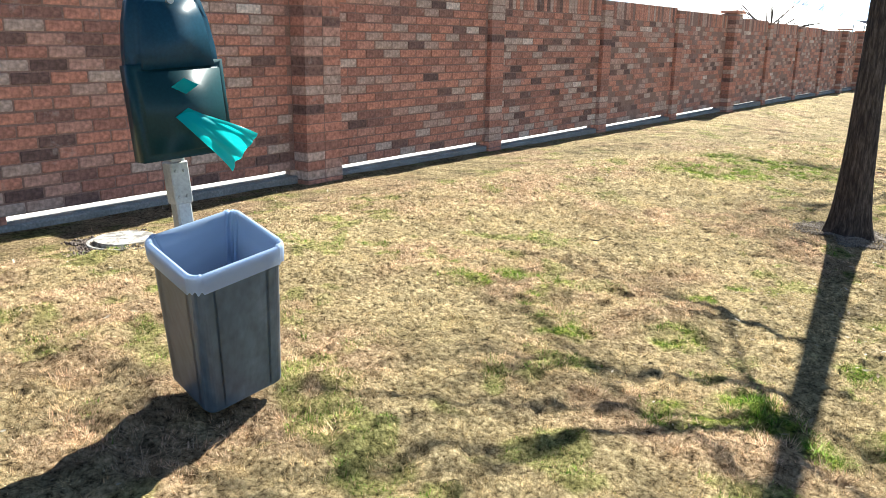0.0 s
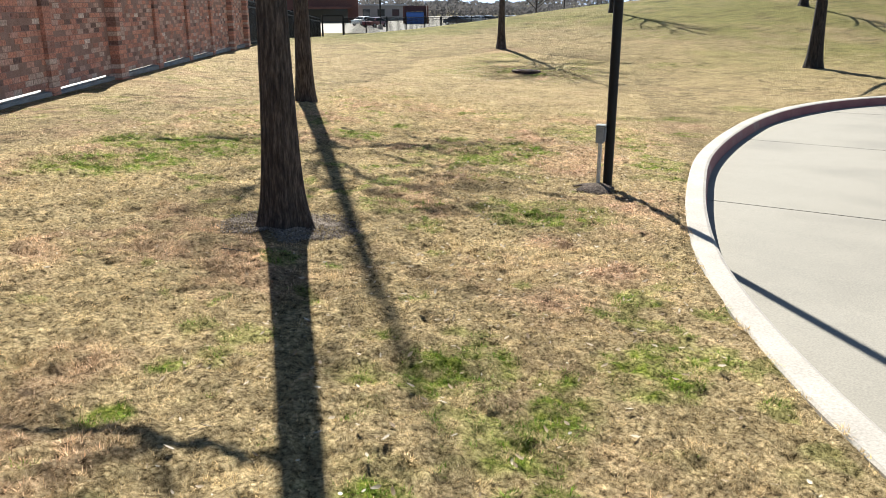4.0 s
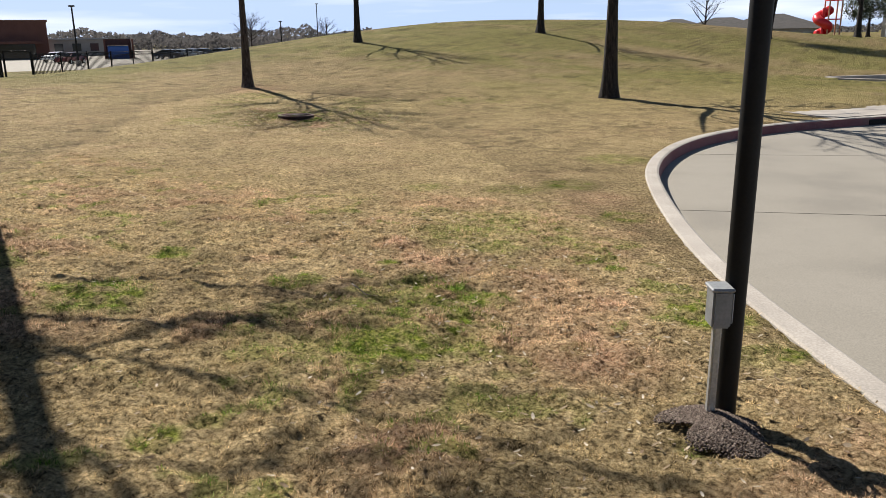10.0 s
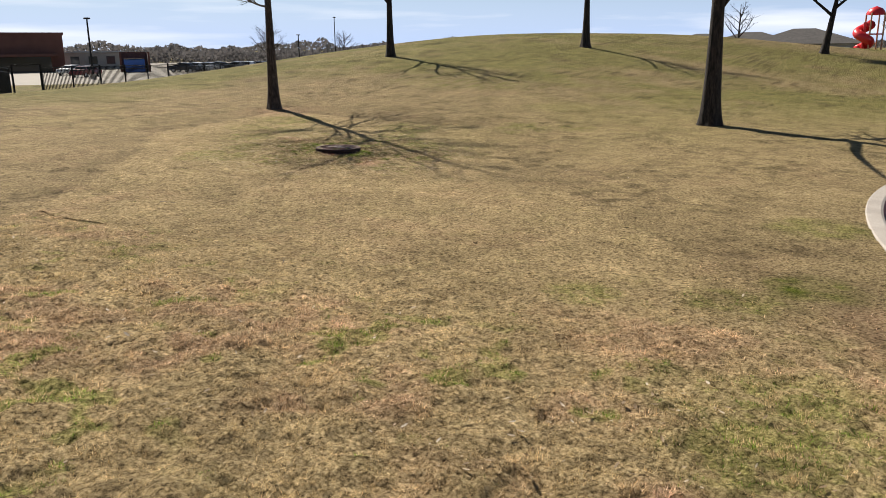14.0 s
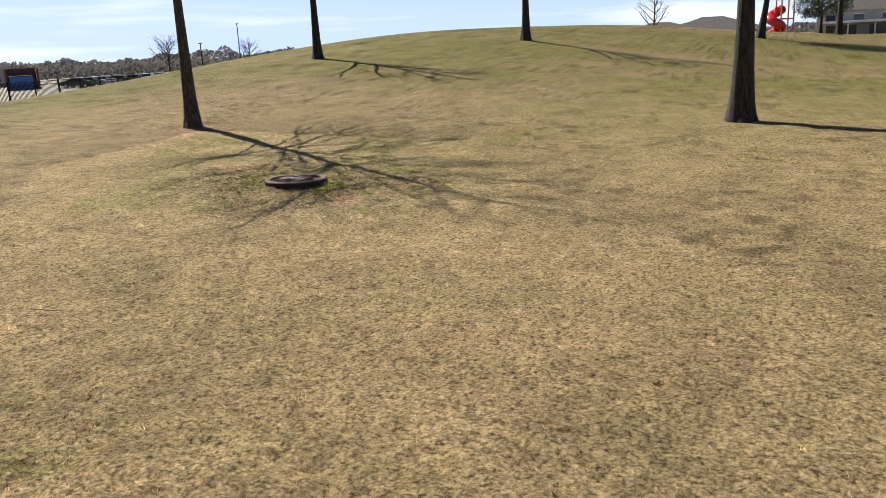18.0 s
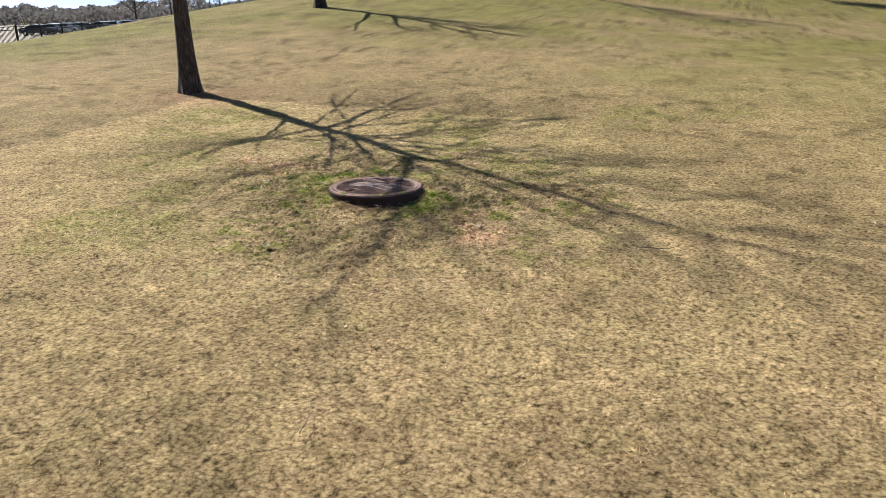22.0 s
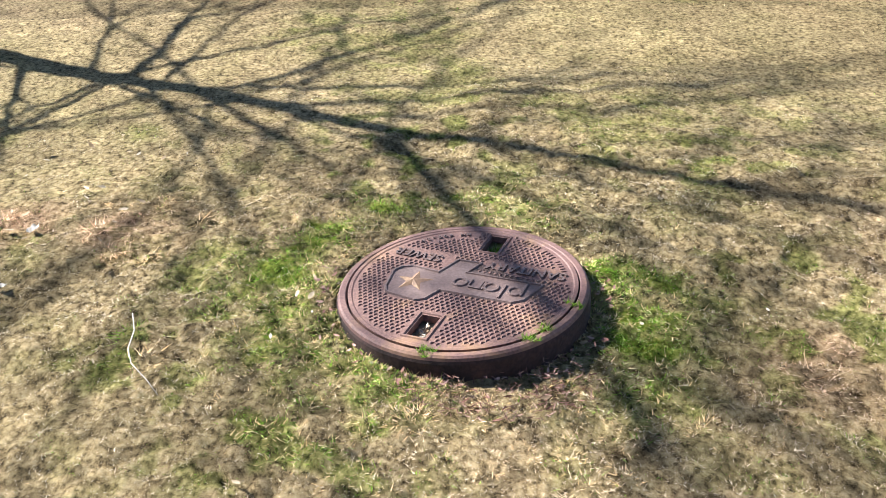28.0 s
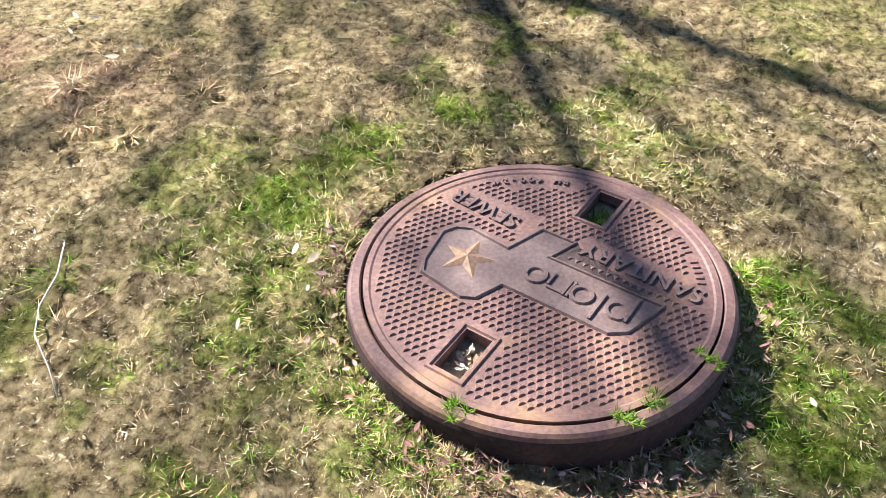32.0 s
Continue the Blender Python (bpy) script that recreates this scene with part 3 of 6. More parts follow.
GREEN_FAINT = [(8.57, 8.34, 0.27), (8.45, 7.95, 0.29), (8.63, 8.01, 0.35), (8.83, 7.26, 0.25), (10.49, 9.77, 0.25), (8.87, 8.18, 0.6), (6.23, 7.84, 0.5), (4.3, 6.3, 0.25), (18.93, 16.58, 0.6), (20.1, 14.54, 0.55),
               (20.54, 13.56, 0.4), (18.55, 19.39, 0.58), (19.53, 14.56, 0.3), (18.06, 16.24, 0.4), (-1.6, 3.04, 0.16), (14.6, 17.4, 0.5), (13.6, 8.6, 0.4), (30, 23.5, 2.4), (27.5, 19.5, 2.2), (26, 12.5, 1.4),
               (17.5, 19.3, 0.5), (17.5, 18.5, 0.45), (16.5, 18.5, 0.45), (17.5, 15.3, 0.35), (15.47, 17.64, 0.3), (10.8, 8.85, 0.3)]
GREEN_MANHOLE = [(16.55, 16.36, 0.14), (16.33, 16.55, 0.12), (16.6, 15.88, 0.2), (15.97, 15.65, 0.1), (16.1, 15.53, 0.08), (16.26, 17.01, 0.1), (16.21, 16.64, 0.08), (15.7, 16.53, 0.11), (15.63, 16.34, 0.08), (15.74, 16.85, 0.06),
                 (15.69, 15.78, 0.08), (15.59, 15.59, 0.09), (17.49, 17.54, 0.1), (15.85, 15.44, 0.19), (16.29, 16.83, 0.16), (15.62, 16.28, 0.1), (15.57, 15.78, 0.1), (15.84, 16.72, 0.1)]
GREEN_RING = [(16.15, 16.66, 0.14), (16.38, 16.58, 0.15), (16.56, 16.4, 0.14), (16.6, 16.1, 0.12), (15.93, 16.6, 0.1), (15.8, 16.48, 0.09), (16.12, 15.64, 0.11), (15.86, 15.6, 0.13), (15.98, 15.56, 0.1)]
WALKED = [(-1.2, 0.8), (0.6, 3.4), (3.0, 6.2), (6.0, 8.6), (9.5, 11.2), (13, 14), (16.3, 16.6), (18, 18.2)]
BROWNS = [(8.01, 8.54, 0.2), (7.79, 8.17, 0.22), (7.62, 7.85, 0.24), (7.22, 7.65, 0.18), (6.96, 7.32, 0.16), (6.62, 7.51, 0.15), (7.74, 8.01, 0.35), (6.73, 7.04, 0.3), (6.69, 6.58, 0.38), (5.88, 7.33, 0.22), (5.96, 8.3, 0.19), (7.01, 6.87, 0.41),
          (4.35, 4.32, 0.25), (2.76, 5.75, 0.25), (5.43, 6.86, 0.25), (7.5, 7.15, 0.35), (5.78, 5.26, 0.28), (4.58, 4.97, 0.2), (16.65, 17.72, 0.18), (16.58, 17.25, 0.22), (15.64, 15.23, 0.2), (15.31, 14.99, 0.24), (7.69, 11.68, 0.34), (3.75, 4.2, 0.25),
          (7.65, 7.27, 0.3), (7.46, 6.91, 0.36), (10.72, 7.9, 0.4), (19.8, 20.6, 1.0)]


def green_at(x, y):
    here = 1 - step(8.5, 11, x)  # single green tufts in the first part of the lawn
    g = step(0.62 - 0.01 * here, 0.72 - 0.01 * here, field(x, y, 4.5, 5)) * (0.06 + 0.42 * here * step(0.38, 0.55, field(x, y, 0.8, 51)))
    g = g + 0.5 * step(18, 34, x + 0.25 * y) * (0.12 + 0.88 * step(0.34, 0.62, 0.6 * field(x, y, 0.13, 11) + 0.4 * field(x, y, 0.6, 15)))
    close = np.clip(1.3 - np.hypot(x - 16.05, y - 16.1) / 2.0, 0, 1)
    g = g + 0.6 * np.minimum(close * 1.5, 1) * step(0.52, 0.66, field(x, y, 10.5, 41)) * (0.25 + 0.75 * step(0.4, 0.6, field(x, y, 1.4, 42)))
    tufted = (0.3 + 0.7 * step(0.42, 0.6, 0.65 * field(x, y, 10.0, 8) + 0.35 * field(x, y, 3.2, 18))) * (0.62 + 0.38 * step(0.38, 0.58, field(x, y, 26.0, 19)))
    patch = np.zeros_like(g)
    for beds, most in ((GREEN_START, 1.0), (GREEN_TREES, 1.0), (GREEN_POLE, 1.0), (GREEN_FAINT, 0.5), (GREEN_MANHOLE, 0.62), (GREEN_RING, 1.0)):
        for cx, cy, r in beds:
            near = np.hypot(x - cx, y - cy) < 2.2 * r
            px, py = x[near], y[near]
            d = np.hypot(px - cx, py - cy) * (0.75 + 0.5 * field(px, py, 0.75 / max(r, 0.12), 61))
            patch[near] = np.maximum(patch[near], most * np.clip(2.7 - 2.0 * d / r, 0, 1))
    return np.clip(np.maximum(g, patch * tufted), 0, 0.95)


def rust_at(x, y):
    g = step(0.48, 0.72, field(x, y, 1.1, 21)) * (0.2 + 0.5 * step(0.4, 0.6, field(x, y, 5.0, 22))) * (1 - 0.65 * step(8, 13, x))
    patch = np.zeros_like(g)
    for cx, cy, r in BROWNS:
        patch = np.maximum(patch, np.clip(1.4 - np.hypot(x - cx, y - cy) / r, 0, 1))
    return np.clip(np.maximum(g, patch * (0.6 + 0.4 * step(0.35, 0.6, field(x, y, 4.2, 9)))), 0, 1)


def speckle(x, y):
    """Tone of single thin and thick tufts in the mown turf."""
    return 1 - 0.42 * step(0.56, 0.7, field(x, y, 7.5, 92)) * step(0.35, 0.65, field(x, y, 0.9, 93)) + 0.16 * (field(x, y, 11.0, 94) - 0.5)


def give(me, name, values):
    me.attributes.new(name, "FLOAT", "POINT").data.foreach_set("value", np.ascontiguousarray(values, np.float32))


xs, ys = spread(-3.0, 21.0, 0.078, 1.07, 2600), spread(-1.0, 21.0, 0.078, 1.07, 2600)
gx, gy = np.meshgrid(xs, ys)
gz = ground_z(gx, gy)
rough_near = np.clip(1.5 - np.hypot(gx - 10, gy - 10) / 30, 0, 1)
gz = gz + rough_near * (0.028 * (field(gx, gy, 1.1, 1) - 0.5) + 0.03 * (field(gx, gy, 4.0, 2) - 0.5) + (0.036 - 0.022 * step(8, 13, gx)) * (field(gx, gy, 6.0, 12) - 0.5) * 1.6 + 0.022 * rust_at(gx, gy) * (field(gx, gy, 5.0, 13) - 0.4))
under_road = inside(gx, gy, KERB + RIGHT_OF * 0.125) | inside(gx, gy, DRIVE)
in_kerb = inside(gx, gy, KERB)
kz = kerb_z(gx)
blend = np.zeros_like(gx)
for px, py in KERB[40:-60:2]:
    blend = np.maximum(blend, np.clip(1.25 - np.hypot(gx - px, gy - py) / 1.4, 0, 1))
blend = blend * blend * (3 - 2 * np.clip(blend, 0, 1))
gz = gz * (1 - np.clip(blend, 0, 1)) + (kz - 0.014 + 0.010 * field(gx, gy, 4, 6) - 0.02 * in_kerb) * np.clip(blend, 0, 1)
mh_d = np.hypot(gx - 16.05, gy - 16.11)
gz = gz + (-0.326 + 0.03 * np.clip((gy - 16.11) / 0.45, -1, 1) + 0.026 * np.clip((gx - 16.05) / 0.45, -1, 1) - gz) * np.clip(1.5 - mh_d / 0.7, 0, 1)
wall_d = (gx + 1.27) * 0.809 - (gy - 7.5) * 0.588  # distance from the wall, positive on the lawn
wall_s = (gx + 1.27) * 0.588 + (gy - 7.5) * 0.809
wall_foot = 0.12 - 0.0108 * wall_s
along = step(-16, -13, wall_s) * (1 - step(28, 30, wall_s))
gz = gz + (wall_foot - 0.02 + 0.02 * field(gx, gy, 2, 33) - gz) * along * (1 - step(0.2, 2.2, np.abs(wall_d)))
gz = np.where((wall_d < -0.1) & (wall_d > -5.0) & (along > 0), np.minimum(gz, wall_foot - 0.25), gz)
gz = np.where(under_road, gz - 0.9, gz)
nx, ny = len(xs), len(ys)
corner = (np.arange(ny - 1)[:, None] * nx + np.arange(nx - 1)[None]).ravel()
ground_mesh = grid_mesh("ground", np.stack([gx, gy, gz], -1).reshape(-1, 3), np.stack([corner, corner + 1, corner + nx + 1, corner + nx], 1), LAWN)
give(ground_mesh, "green", green_at(gx, gy).ravel())
give(ground_mesh, "rust", rust_at(gx, gy).ravel())
give(ground_mesh, "tone", np.ones(gx.size))
near_line = np.full(gx.shape, 99.0)
for (x0, y0), (x1, y1) in zip(WALKED, WALKED[1:]):
    run = np.clip(((gx - x0) * (x1 - x0) + (gy - y0) * (y1 - y0)) / ((x1 - x0) ** 2 + (y1 - y0) ** 2), 0, 1)
    near_line = np.minimum(near_line, np.hypot(gx - x0 - run * (x1 - x0), gy - y0 - run * (y1 - y0)))
ground_mesh.attributes["tone"].data.foreach_set("value", 0.86 * ((0.78 + 0.28 * (1 - 0.6 * step(8, 13, gx)) * step(0.25, 0.7, field(gx, gy, 5.5, 14)) * rough_near + 0.05 * step(8, 13, gx) - 0.14 * (1 - rough_near))
                                                          * (0.84 + 0.16 * step(2.2, 6.0, near_line)) * (1 - 0.28 * step(18, 34, gx + 0.25 * gy)) * speckle(gx, gy)).ravel().astype(np.float32))  # darker under the thick turf: thatch, and shade between blades put into the tone
ground = tagged(new("ground", ground_mesh), "dormant tan lawn with scattered green patches", "lawn", kind="structure")


def lie(x, y):
    """Height of the finished ground near the walk."""
    i, j = np.clip(np.searchsorted(xs, x) - 1, 0, nx - 2), np.clip(np.searchsorted(ys, y) - 1, 0, ny - 2)
    u, v = (x - xs[i]) / (xs[i + 1] - xs[i]), (y - ys[j]) / (ys[j + 1] - ys[j])
    return (gz[j, i] * (1 - u) + gz[j, i + 1] * u) * (1 - v) + (gz[j + 1, i] * (1 - u) + gz[j + 1, i + 1] * u) * v


# ---- drive and kerb ----
road = tagged(new("road"), "pale concrete turning circle with slab joints", "road", kind="structure")
ACROSS = Vector((0.93, 0.36, 0))
CUTS = [-40, -4.0, 0.2, 4.4, 8.75, 13.15, 17.3, 21.3, 25.5, 60]  # along ACROSS


def outline_face(points):
    bm = bmesh.new()
    bm.faces.new([bm.verts.new((x, y, 0)) for x, y in points])
    return bm


for lo, hi in zip(CUTS, CUTS[1:]):
    bm = outline_face(ROAD_EDGE)
    for at, sign in ((lo + 0.011, -1), (hi - 0.011, 1)):
        bmesh.ops.bisect_plane(bm, geom=[*bm.verts, *bm.edges, *bm.faces], plane_co=ACROSS * at, plane_no=ACROSS * sign, clear_outer=True)
    if not bm.faces:
        bm.free()
        continue
    bmesh.ops.triangulate(bm, faces=bm.faces[:])
    for k in range(0, 36, 2):
        bmesh.ops.bisect_plane(bm, geom=[*bm.verts, *bm.edges, *bm.faces], plane_co=(k, 0, 0), plane_no=(1, 0, 0))
    grown = bmesh.ops.extrude_face_region(bm, geom=bm.faces[:])["geom"]
    for v in bm.verts:
        v.co.z = float(kerb_z(v.co.x)) - KERB_HEIGHT - 0.2
    for v in grown:
        if isinstance(v, bmesh.types.BMVert):
            v.co.z += 0.2
    bmesh.ops.recalc_face_normals(bm, faces=bm.faces[:])
    part("slab", bm, CONCRETE, road)
bm = outline_face(ROAD_EDGE)
bmesh.ops.triangulate(bm, faces=bm.faces[:])
for k in range(0, 36, 2):
    bmesh.ops.bisect_plane(bm, geom=[*bm.verts, *bm.edges, *bm.faces], plane_co=(k, 0, 0), plane_no=(1, 0, 0))
for v in bm.verts:
    v.co.z = float(kerb_z(v.co.x)) - KERB_HEIGHT - 0.016
part("joint_filler", bm, SOIL, road, "dark soil in the slab joints")

kerb = tagged(new("kerb"), "concrete kerb with faded red paint on its face", "kerb", kind="structure")


def kerb_run(line, right, z_of, parent, face):
    """One cast length of kerb: rounded top, battered face."""
    shape = [(0.0, -0.35), (0.0, -0.012), (0.012, 0.0), (0.14, 0.0), (0.165, -0.012), (0.172, -0.035), (0.19, -KERB_HEIGHT - 0.01), (0.19, -0.35)]
    bm = bmesh.new()
    rings = []
    for (x, y), (rx, ry) in zip(line, right):
        z = float(z_of(x))
        rings.append([bm.verts.new((x + rx * a, y + ry * a, z + b)) for a, b in shape])
    for r, s in zip(rings, rings[1:]):
        for k in range(len(shape) - 1):
            f = bm.faces.new((r[k], r[k + 1], s[k + 1], s[k]))
            f.material_index = 1 if k >= 4 else 0
    bm.faces.new(rings[0])
    bm.faces.new(rings[-1][::-1])
    bmesh.ops.recalc_face_normals(bm, faces=bm.faces[:])
    return part("kerb_length", bm, [KERB_TOP, face], parent)


RUN = 21  # rows of KERB in one cast length
for i in range(40, len(KERB) - 60, RUN):
    kerb_run(KERB[i:i + RUN + 1], RIGHT_OF[i:i + RUN + 1], kerb_z, kerb, KERB_RED)

# Storm inlet: a slab beside the kerb, a black strip below as its slot's shade.
inlet = thing("storm_inlet", pose(0, 0, 0), "pale concrete storm drain inlet slab behind the kerb", "storm drain")
i0 = int(np.argmin(np.hypot(KERB[:, 0] - 20.2, KERB[:, 1] - 6.6)))
bm = bmesh.new()
rows = []
for k in range(i0, i0 + 34):
    (x, y), (rx, ry) = KERB[k], RIGHT_OF[k]
    z = float(kerb_z(x))
    rows.append([bm.verts.new((x - rx * d, y - ry * d, z + h)) for d, h in ((0.003, 0.012), (1.35, 0.03), (1.36, -0.2), (0.003, -0.2))])
for r, s in zip(rows, rows[1:]):
    for k in range(4):
        bm.faces.new((r[k], r[(k + 1) % 4], s[(k + 1) % 4], s[k]))
bm.faces.new(rows[0])
bm.faces.new(rows[-1])
bmesh.ops.recalc_face_normals(bm, faces=bm.faces[:])
part("cover_slab", bm, KERB_TOP, inlet)
bm = bmesh.new()
rows = []
for k in range(i0 + 5, i0 + 29):
    (x, y), (rx, ry) = KERB[k], RIGHT_OF[k]
    z = float(kerb_z(x))
    rows.append([bm.verts.new((x + rx * d, y + ry * d, z + h)) for d, h in ((0.186, -0.045), (0.196, -0.05), (0.2, -0.16), (0.19, -0.16))])
for r, s in zip(rows, rows[1:]):
    for k in range(4):
        bm.faces.new((r[k], r[(k + 1) % 4], s[(k + 1) % 4], s[k]))
bm.faces.new(rows[0])
bm.faces.new(rows[-1])
bmesh.ops.recalc_face_normals(bm, faces=bm.faces[:])
part("slot_shade", bm, plain("inlet_shade", (0.006, 0.006, 0.006), 0.9), inlet, "black strip in place of the shade in the inlet slot")

drive = tagged(new("road_far"), "pale concrete drive beyond the lawn", "road", kind="structure")
bm = outline_face([*DRIVE])
bmesh.ops.triangulate(bm, faces=bm.faces[:])
for v in bm.verts:
    v.co.z = -0.56
part("slab", bm, CONCRETE, drive)
dway = np.gradient(DRIVE, axis=0)
dway /= np.linalg.norm(dway, axis=1)[:, None]
kerb_run(DRIVE, np.stack([-dway[:, 1], dway[:, 0]], 1), lambda x: -0.40, drive, KERB_TOP)


# ---- brick wall ----
WALL_A, WALL_WAY = Vector((-1.27, 7.5, 0)), Vector((0.588, 0.809, 0))
WALL_TURN = math.degrees(math.atan2(WALL_WAY.y, WALL_WAY.x))
SPAN, COURSE, LONG = 3.15, 0.0865, 0.272
WALL_TOP = 2.0


def wall_pose(n, lift=0.0):
    """Local x runs along the wall, local -y faces the lawn; n spans past the first pilaster."""
    p = WALL_A + WALL_WAY * (SPAN * n)
    return pose(p.x, p.y, 0.12 - 0.0108 * SPAN * n + lift, 0, 0, WALL_TURN)


def brick_mesh(name, w, h, d):
    bm = bmesh.new()
    box(bm, (0, 0, 0), (w, d, h), 0.005)
    return mesh_of(bm, name, BRICK)


BRICK_SHAPES = {}


def brick_shape(w, h, d=0.055):
    key = (round(w, 3), round(h, 3), round(d, 3))
    if key not in BRICK_SHAPES:
        BRICK_SHAPES[key] = brick_mesh("brick", *key)
    return BRICK_SHAPES[key]


def panel_bricks(seed, width):
    """Places and sizes of the bricks of one panel: running bond, a soldier course on top."""
    rng, out = random.Random(seed), []
    rows = int((WALL_TOP - 0.26 - 0.09) / COURSE)
    for r in range(rows):
        x = -(LONG / 2) * (r % 2)
        while x < width - 0.03:
            a, b = max(x, 0.0), min(x + LONG - 0.011, width)
            if b - a > 0.05:
                out.append((a, 0.09 + r * COURSE, b - a, COURSE - 0.011, rng.uniform(-0.004, 0.004)))
            x += LONG
    top = 0.09 + rows * COURSE
    n = int(width / 0.0865)
    for k in range(n):
        out.append((k * width / n, top, width / n - 0.011, 0.255, rng.uniform(-0.002, 0.003)))
    return out


def joined_bricks(boxes):
    """Many bricks in one mesh, from (x, y, z, w, d, h)."""
    unit = np.array([(x, y, z) for x in (0, 1) for y in (0, 1) for z in (0, 1)], float)
    quads = np.array([(0, 1, 3, 2), (4, 6, 7, 5), (0, 4, 5, 1), (2, 3, 7, 6), (0, 2, 6, 4), (1, 5, 7, 3)])
    b = np.array(boxes, float)
    verts = b[:, None, :3] + unit[None] * b[:, None, 3:]
    faces = quads[None] + 8 * np.arange(len(b))[:, None, None]
    return grid_mesh("bricks", verts.reshape(-1, 3), faces.reshape(-1, 4), BRICKS, smooth=False)


def pilaster_boxes(width, deep, height, front):
    out, rows = [], int(height / COURSE)
    for r in range(rows):
        z = r * COURSE - 0.05
        w = (width - 0.011) / 2 if width > 0.4 else width
        for k in range(2 if width > 0.4 else 1):
            out.append((-width / 2 + k * (w + 0.011), front - deep, z, w, deep - 0.012, COURSE - 0.011))
    return out


NEAR_PANELS = (-1, 0, 1)
wall_bricks_later = []
for n in range(-4, 9):
    big_left, big_right = n % 4 == 0, (n + 1) % 4 == 0
    left, right = 0.24 if big_left else 0.15, 0.24 if big_right else 0.15
    if n == -1:
        right = 0.24
    width = SPAN - left - right
    panel = tagged(new("wall_panel_%d" % (n + 5)), "tumbled red brick screen wall panel with soldier course", "brick wall", kind="structure")
    panel.matrix_world = wall_pose(n) @ Matrix.Translation((left, 0, 0))
    bm = bmesh.new()
    box(bm, (-0.05, -0.006, 0.086), (width + 0.05, 0.11, WALL_TOP - 0.004))
    part("mortar_core", bm, MORTAR, panel)
    bm = bmesh.new()
    box(bm, (-0.1, -0.04, -0.7), (width + 0.1, 0.16, 0.028 if n < 4 else 0.05), 0.012)
    part("grade_beam", bm, GRADE_BEAM, panel, "weathered concrete beam under the wall")
    bm = bmesh.new()
    box(bm, (0.04, 0.015, 0.02), (0.14, 0.1, 0.089), 0.006)
    part("support_block", bm, BRICK, panel)
    bricks = panel_bricks(n, width)
    if n in NEAR_PANELS:
        wall_bricks_later.append((panel, bricks))
    else:
        ob = new("bricks", joined_bricks([(x, -0.008 + j, z, w, 0.04, h) for x, z, w, h, j in bricks]))
        ob.parent = panel
        tagged(ob, kind="stuff")
for n in range(-4, 10):
    big = n % 4 == 0 or n == 9
    size, deep, tall = (0.46, 0.24, WALL_TOP + 0.07) if big else (0.29, 0.13, WALL_TOP)
    post = tagged(new("wall_pilaster_%d" % (n + 5)), "brick pilaster of the screen wall", "brick wall", kind="structure")
    post.matrix_world = wall_pose(n)
    bm = bmesh.new()
    box(bm, (-size / 2 + 0.003, 0.06 - deep + 0.003, -0.6), (size / 2 - 0.003, 0.13, tall - 0.01))
    part("mortar_core", bm, MORTAR, post)
    ob = new("bricks", joined_bricks([*pilaster_boxes(size, deep + 0.01, tall + 0.05, 0.07)]))
    ob.parent = post
    tagged(ob, kind="stuff")
    if big:
        bm = bmesh.new()
        box(bm, (-size / 2 - 0.04, 0.06 - deep - 0.04, tall), (size / 2 + 0.04, 0.16, tall + 0.06), 0.01)
        part("cap", bm, BRICKS, post, "brick cap course")
alley = tagged(new("pavement_alley"), "sunlit pale concrete alley behind the wall", "alley", kind="structure")
bm = bmesh.new()
for n in range(-4, 10):
    a, b = WALL_A + WALL_WAY * (SPAN * n), WALL_A + WALL_WAY * (SPAN * (n + 1))
    back, z0, z1 = Vector((-0.809, 0.588, 0)), 0.12 - 0.0108 * SPAN * n + 0.01, 0.12 - 0.0108 * SPAN * (n + 1) + 0.01
    bm.faces.new([bm.verts.new(v) for v in (a + back * 0.17 + Vector((0, 0, z0)), b + back * 0.17 + Vector((0, 0, z1)), b + back * 5 + Vector((0, 0, z1)), a + back * 5 + Vector((0, 0, z0)))])
part("slab", bm, ALLEY, alley)


# ---- trees ----
def limb(bm, rng, start, way, length, radius, sides, level, spread_angle, kids, droop, bend=0.12, end=0.25):
    """A branch with its side shoots, down to twigs."""
    steps = 6 if level == 0 else 4 if level == 1 else 3
    points, radii, p, d = [], [], Vector(start), Vector(way).normalized()
    for i in range(steps + 1):
        points.append(p.copy())
        radii.append(radius * (1 - (1 - end) * i / steps))
        d = (d + Vector((rng.uniform(-bend, bend), rng.uniform(-bend, bend), rng.uniform(-bend, bend) + droop / steps))).normalized()
        p = p + d * (length / steps)
    tube(bm, points, radii, sides, caps=level == 0)
    if level >= len(kids):
        return
    for k in range(kids[level]):
        at = 0.22 + 0.76 * (k + rng.random()) / kids[level]
        i = min(int(at * steps), steps - 1)
        base = points[i].lerp(points[i + 1], at * steps - i)
        along = (points[i + 1] - points[i]).normalized()
        off = along.orthogonal().normalized()
        off.rotate(Matrix.Rotation(rng.uniform(0, 2 * math.pi), 3, along))
        off.z *= 0.55
        go = (along + off.normalized() * math.tan(radians(spread_angle * rng.uniform(0.7, 1.15)))).normalized()
        go = Vector((go.x, go.y, max(go.z, -0.2))).normalized()
        limb(bm, rng, base, go, length * rng.uniform(0.32, 0.52) * (1.15 - 0.5 * at), radius * (1 - (1 - end) * at) * 0.55, max(3, sides - 1), level + 1, spread_angle, kids, droop, bend, 0.35)


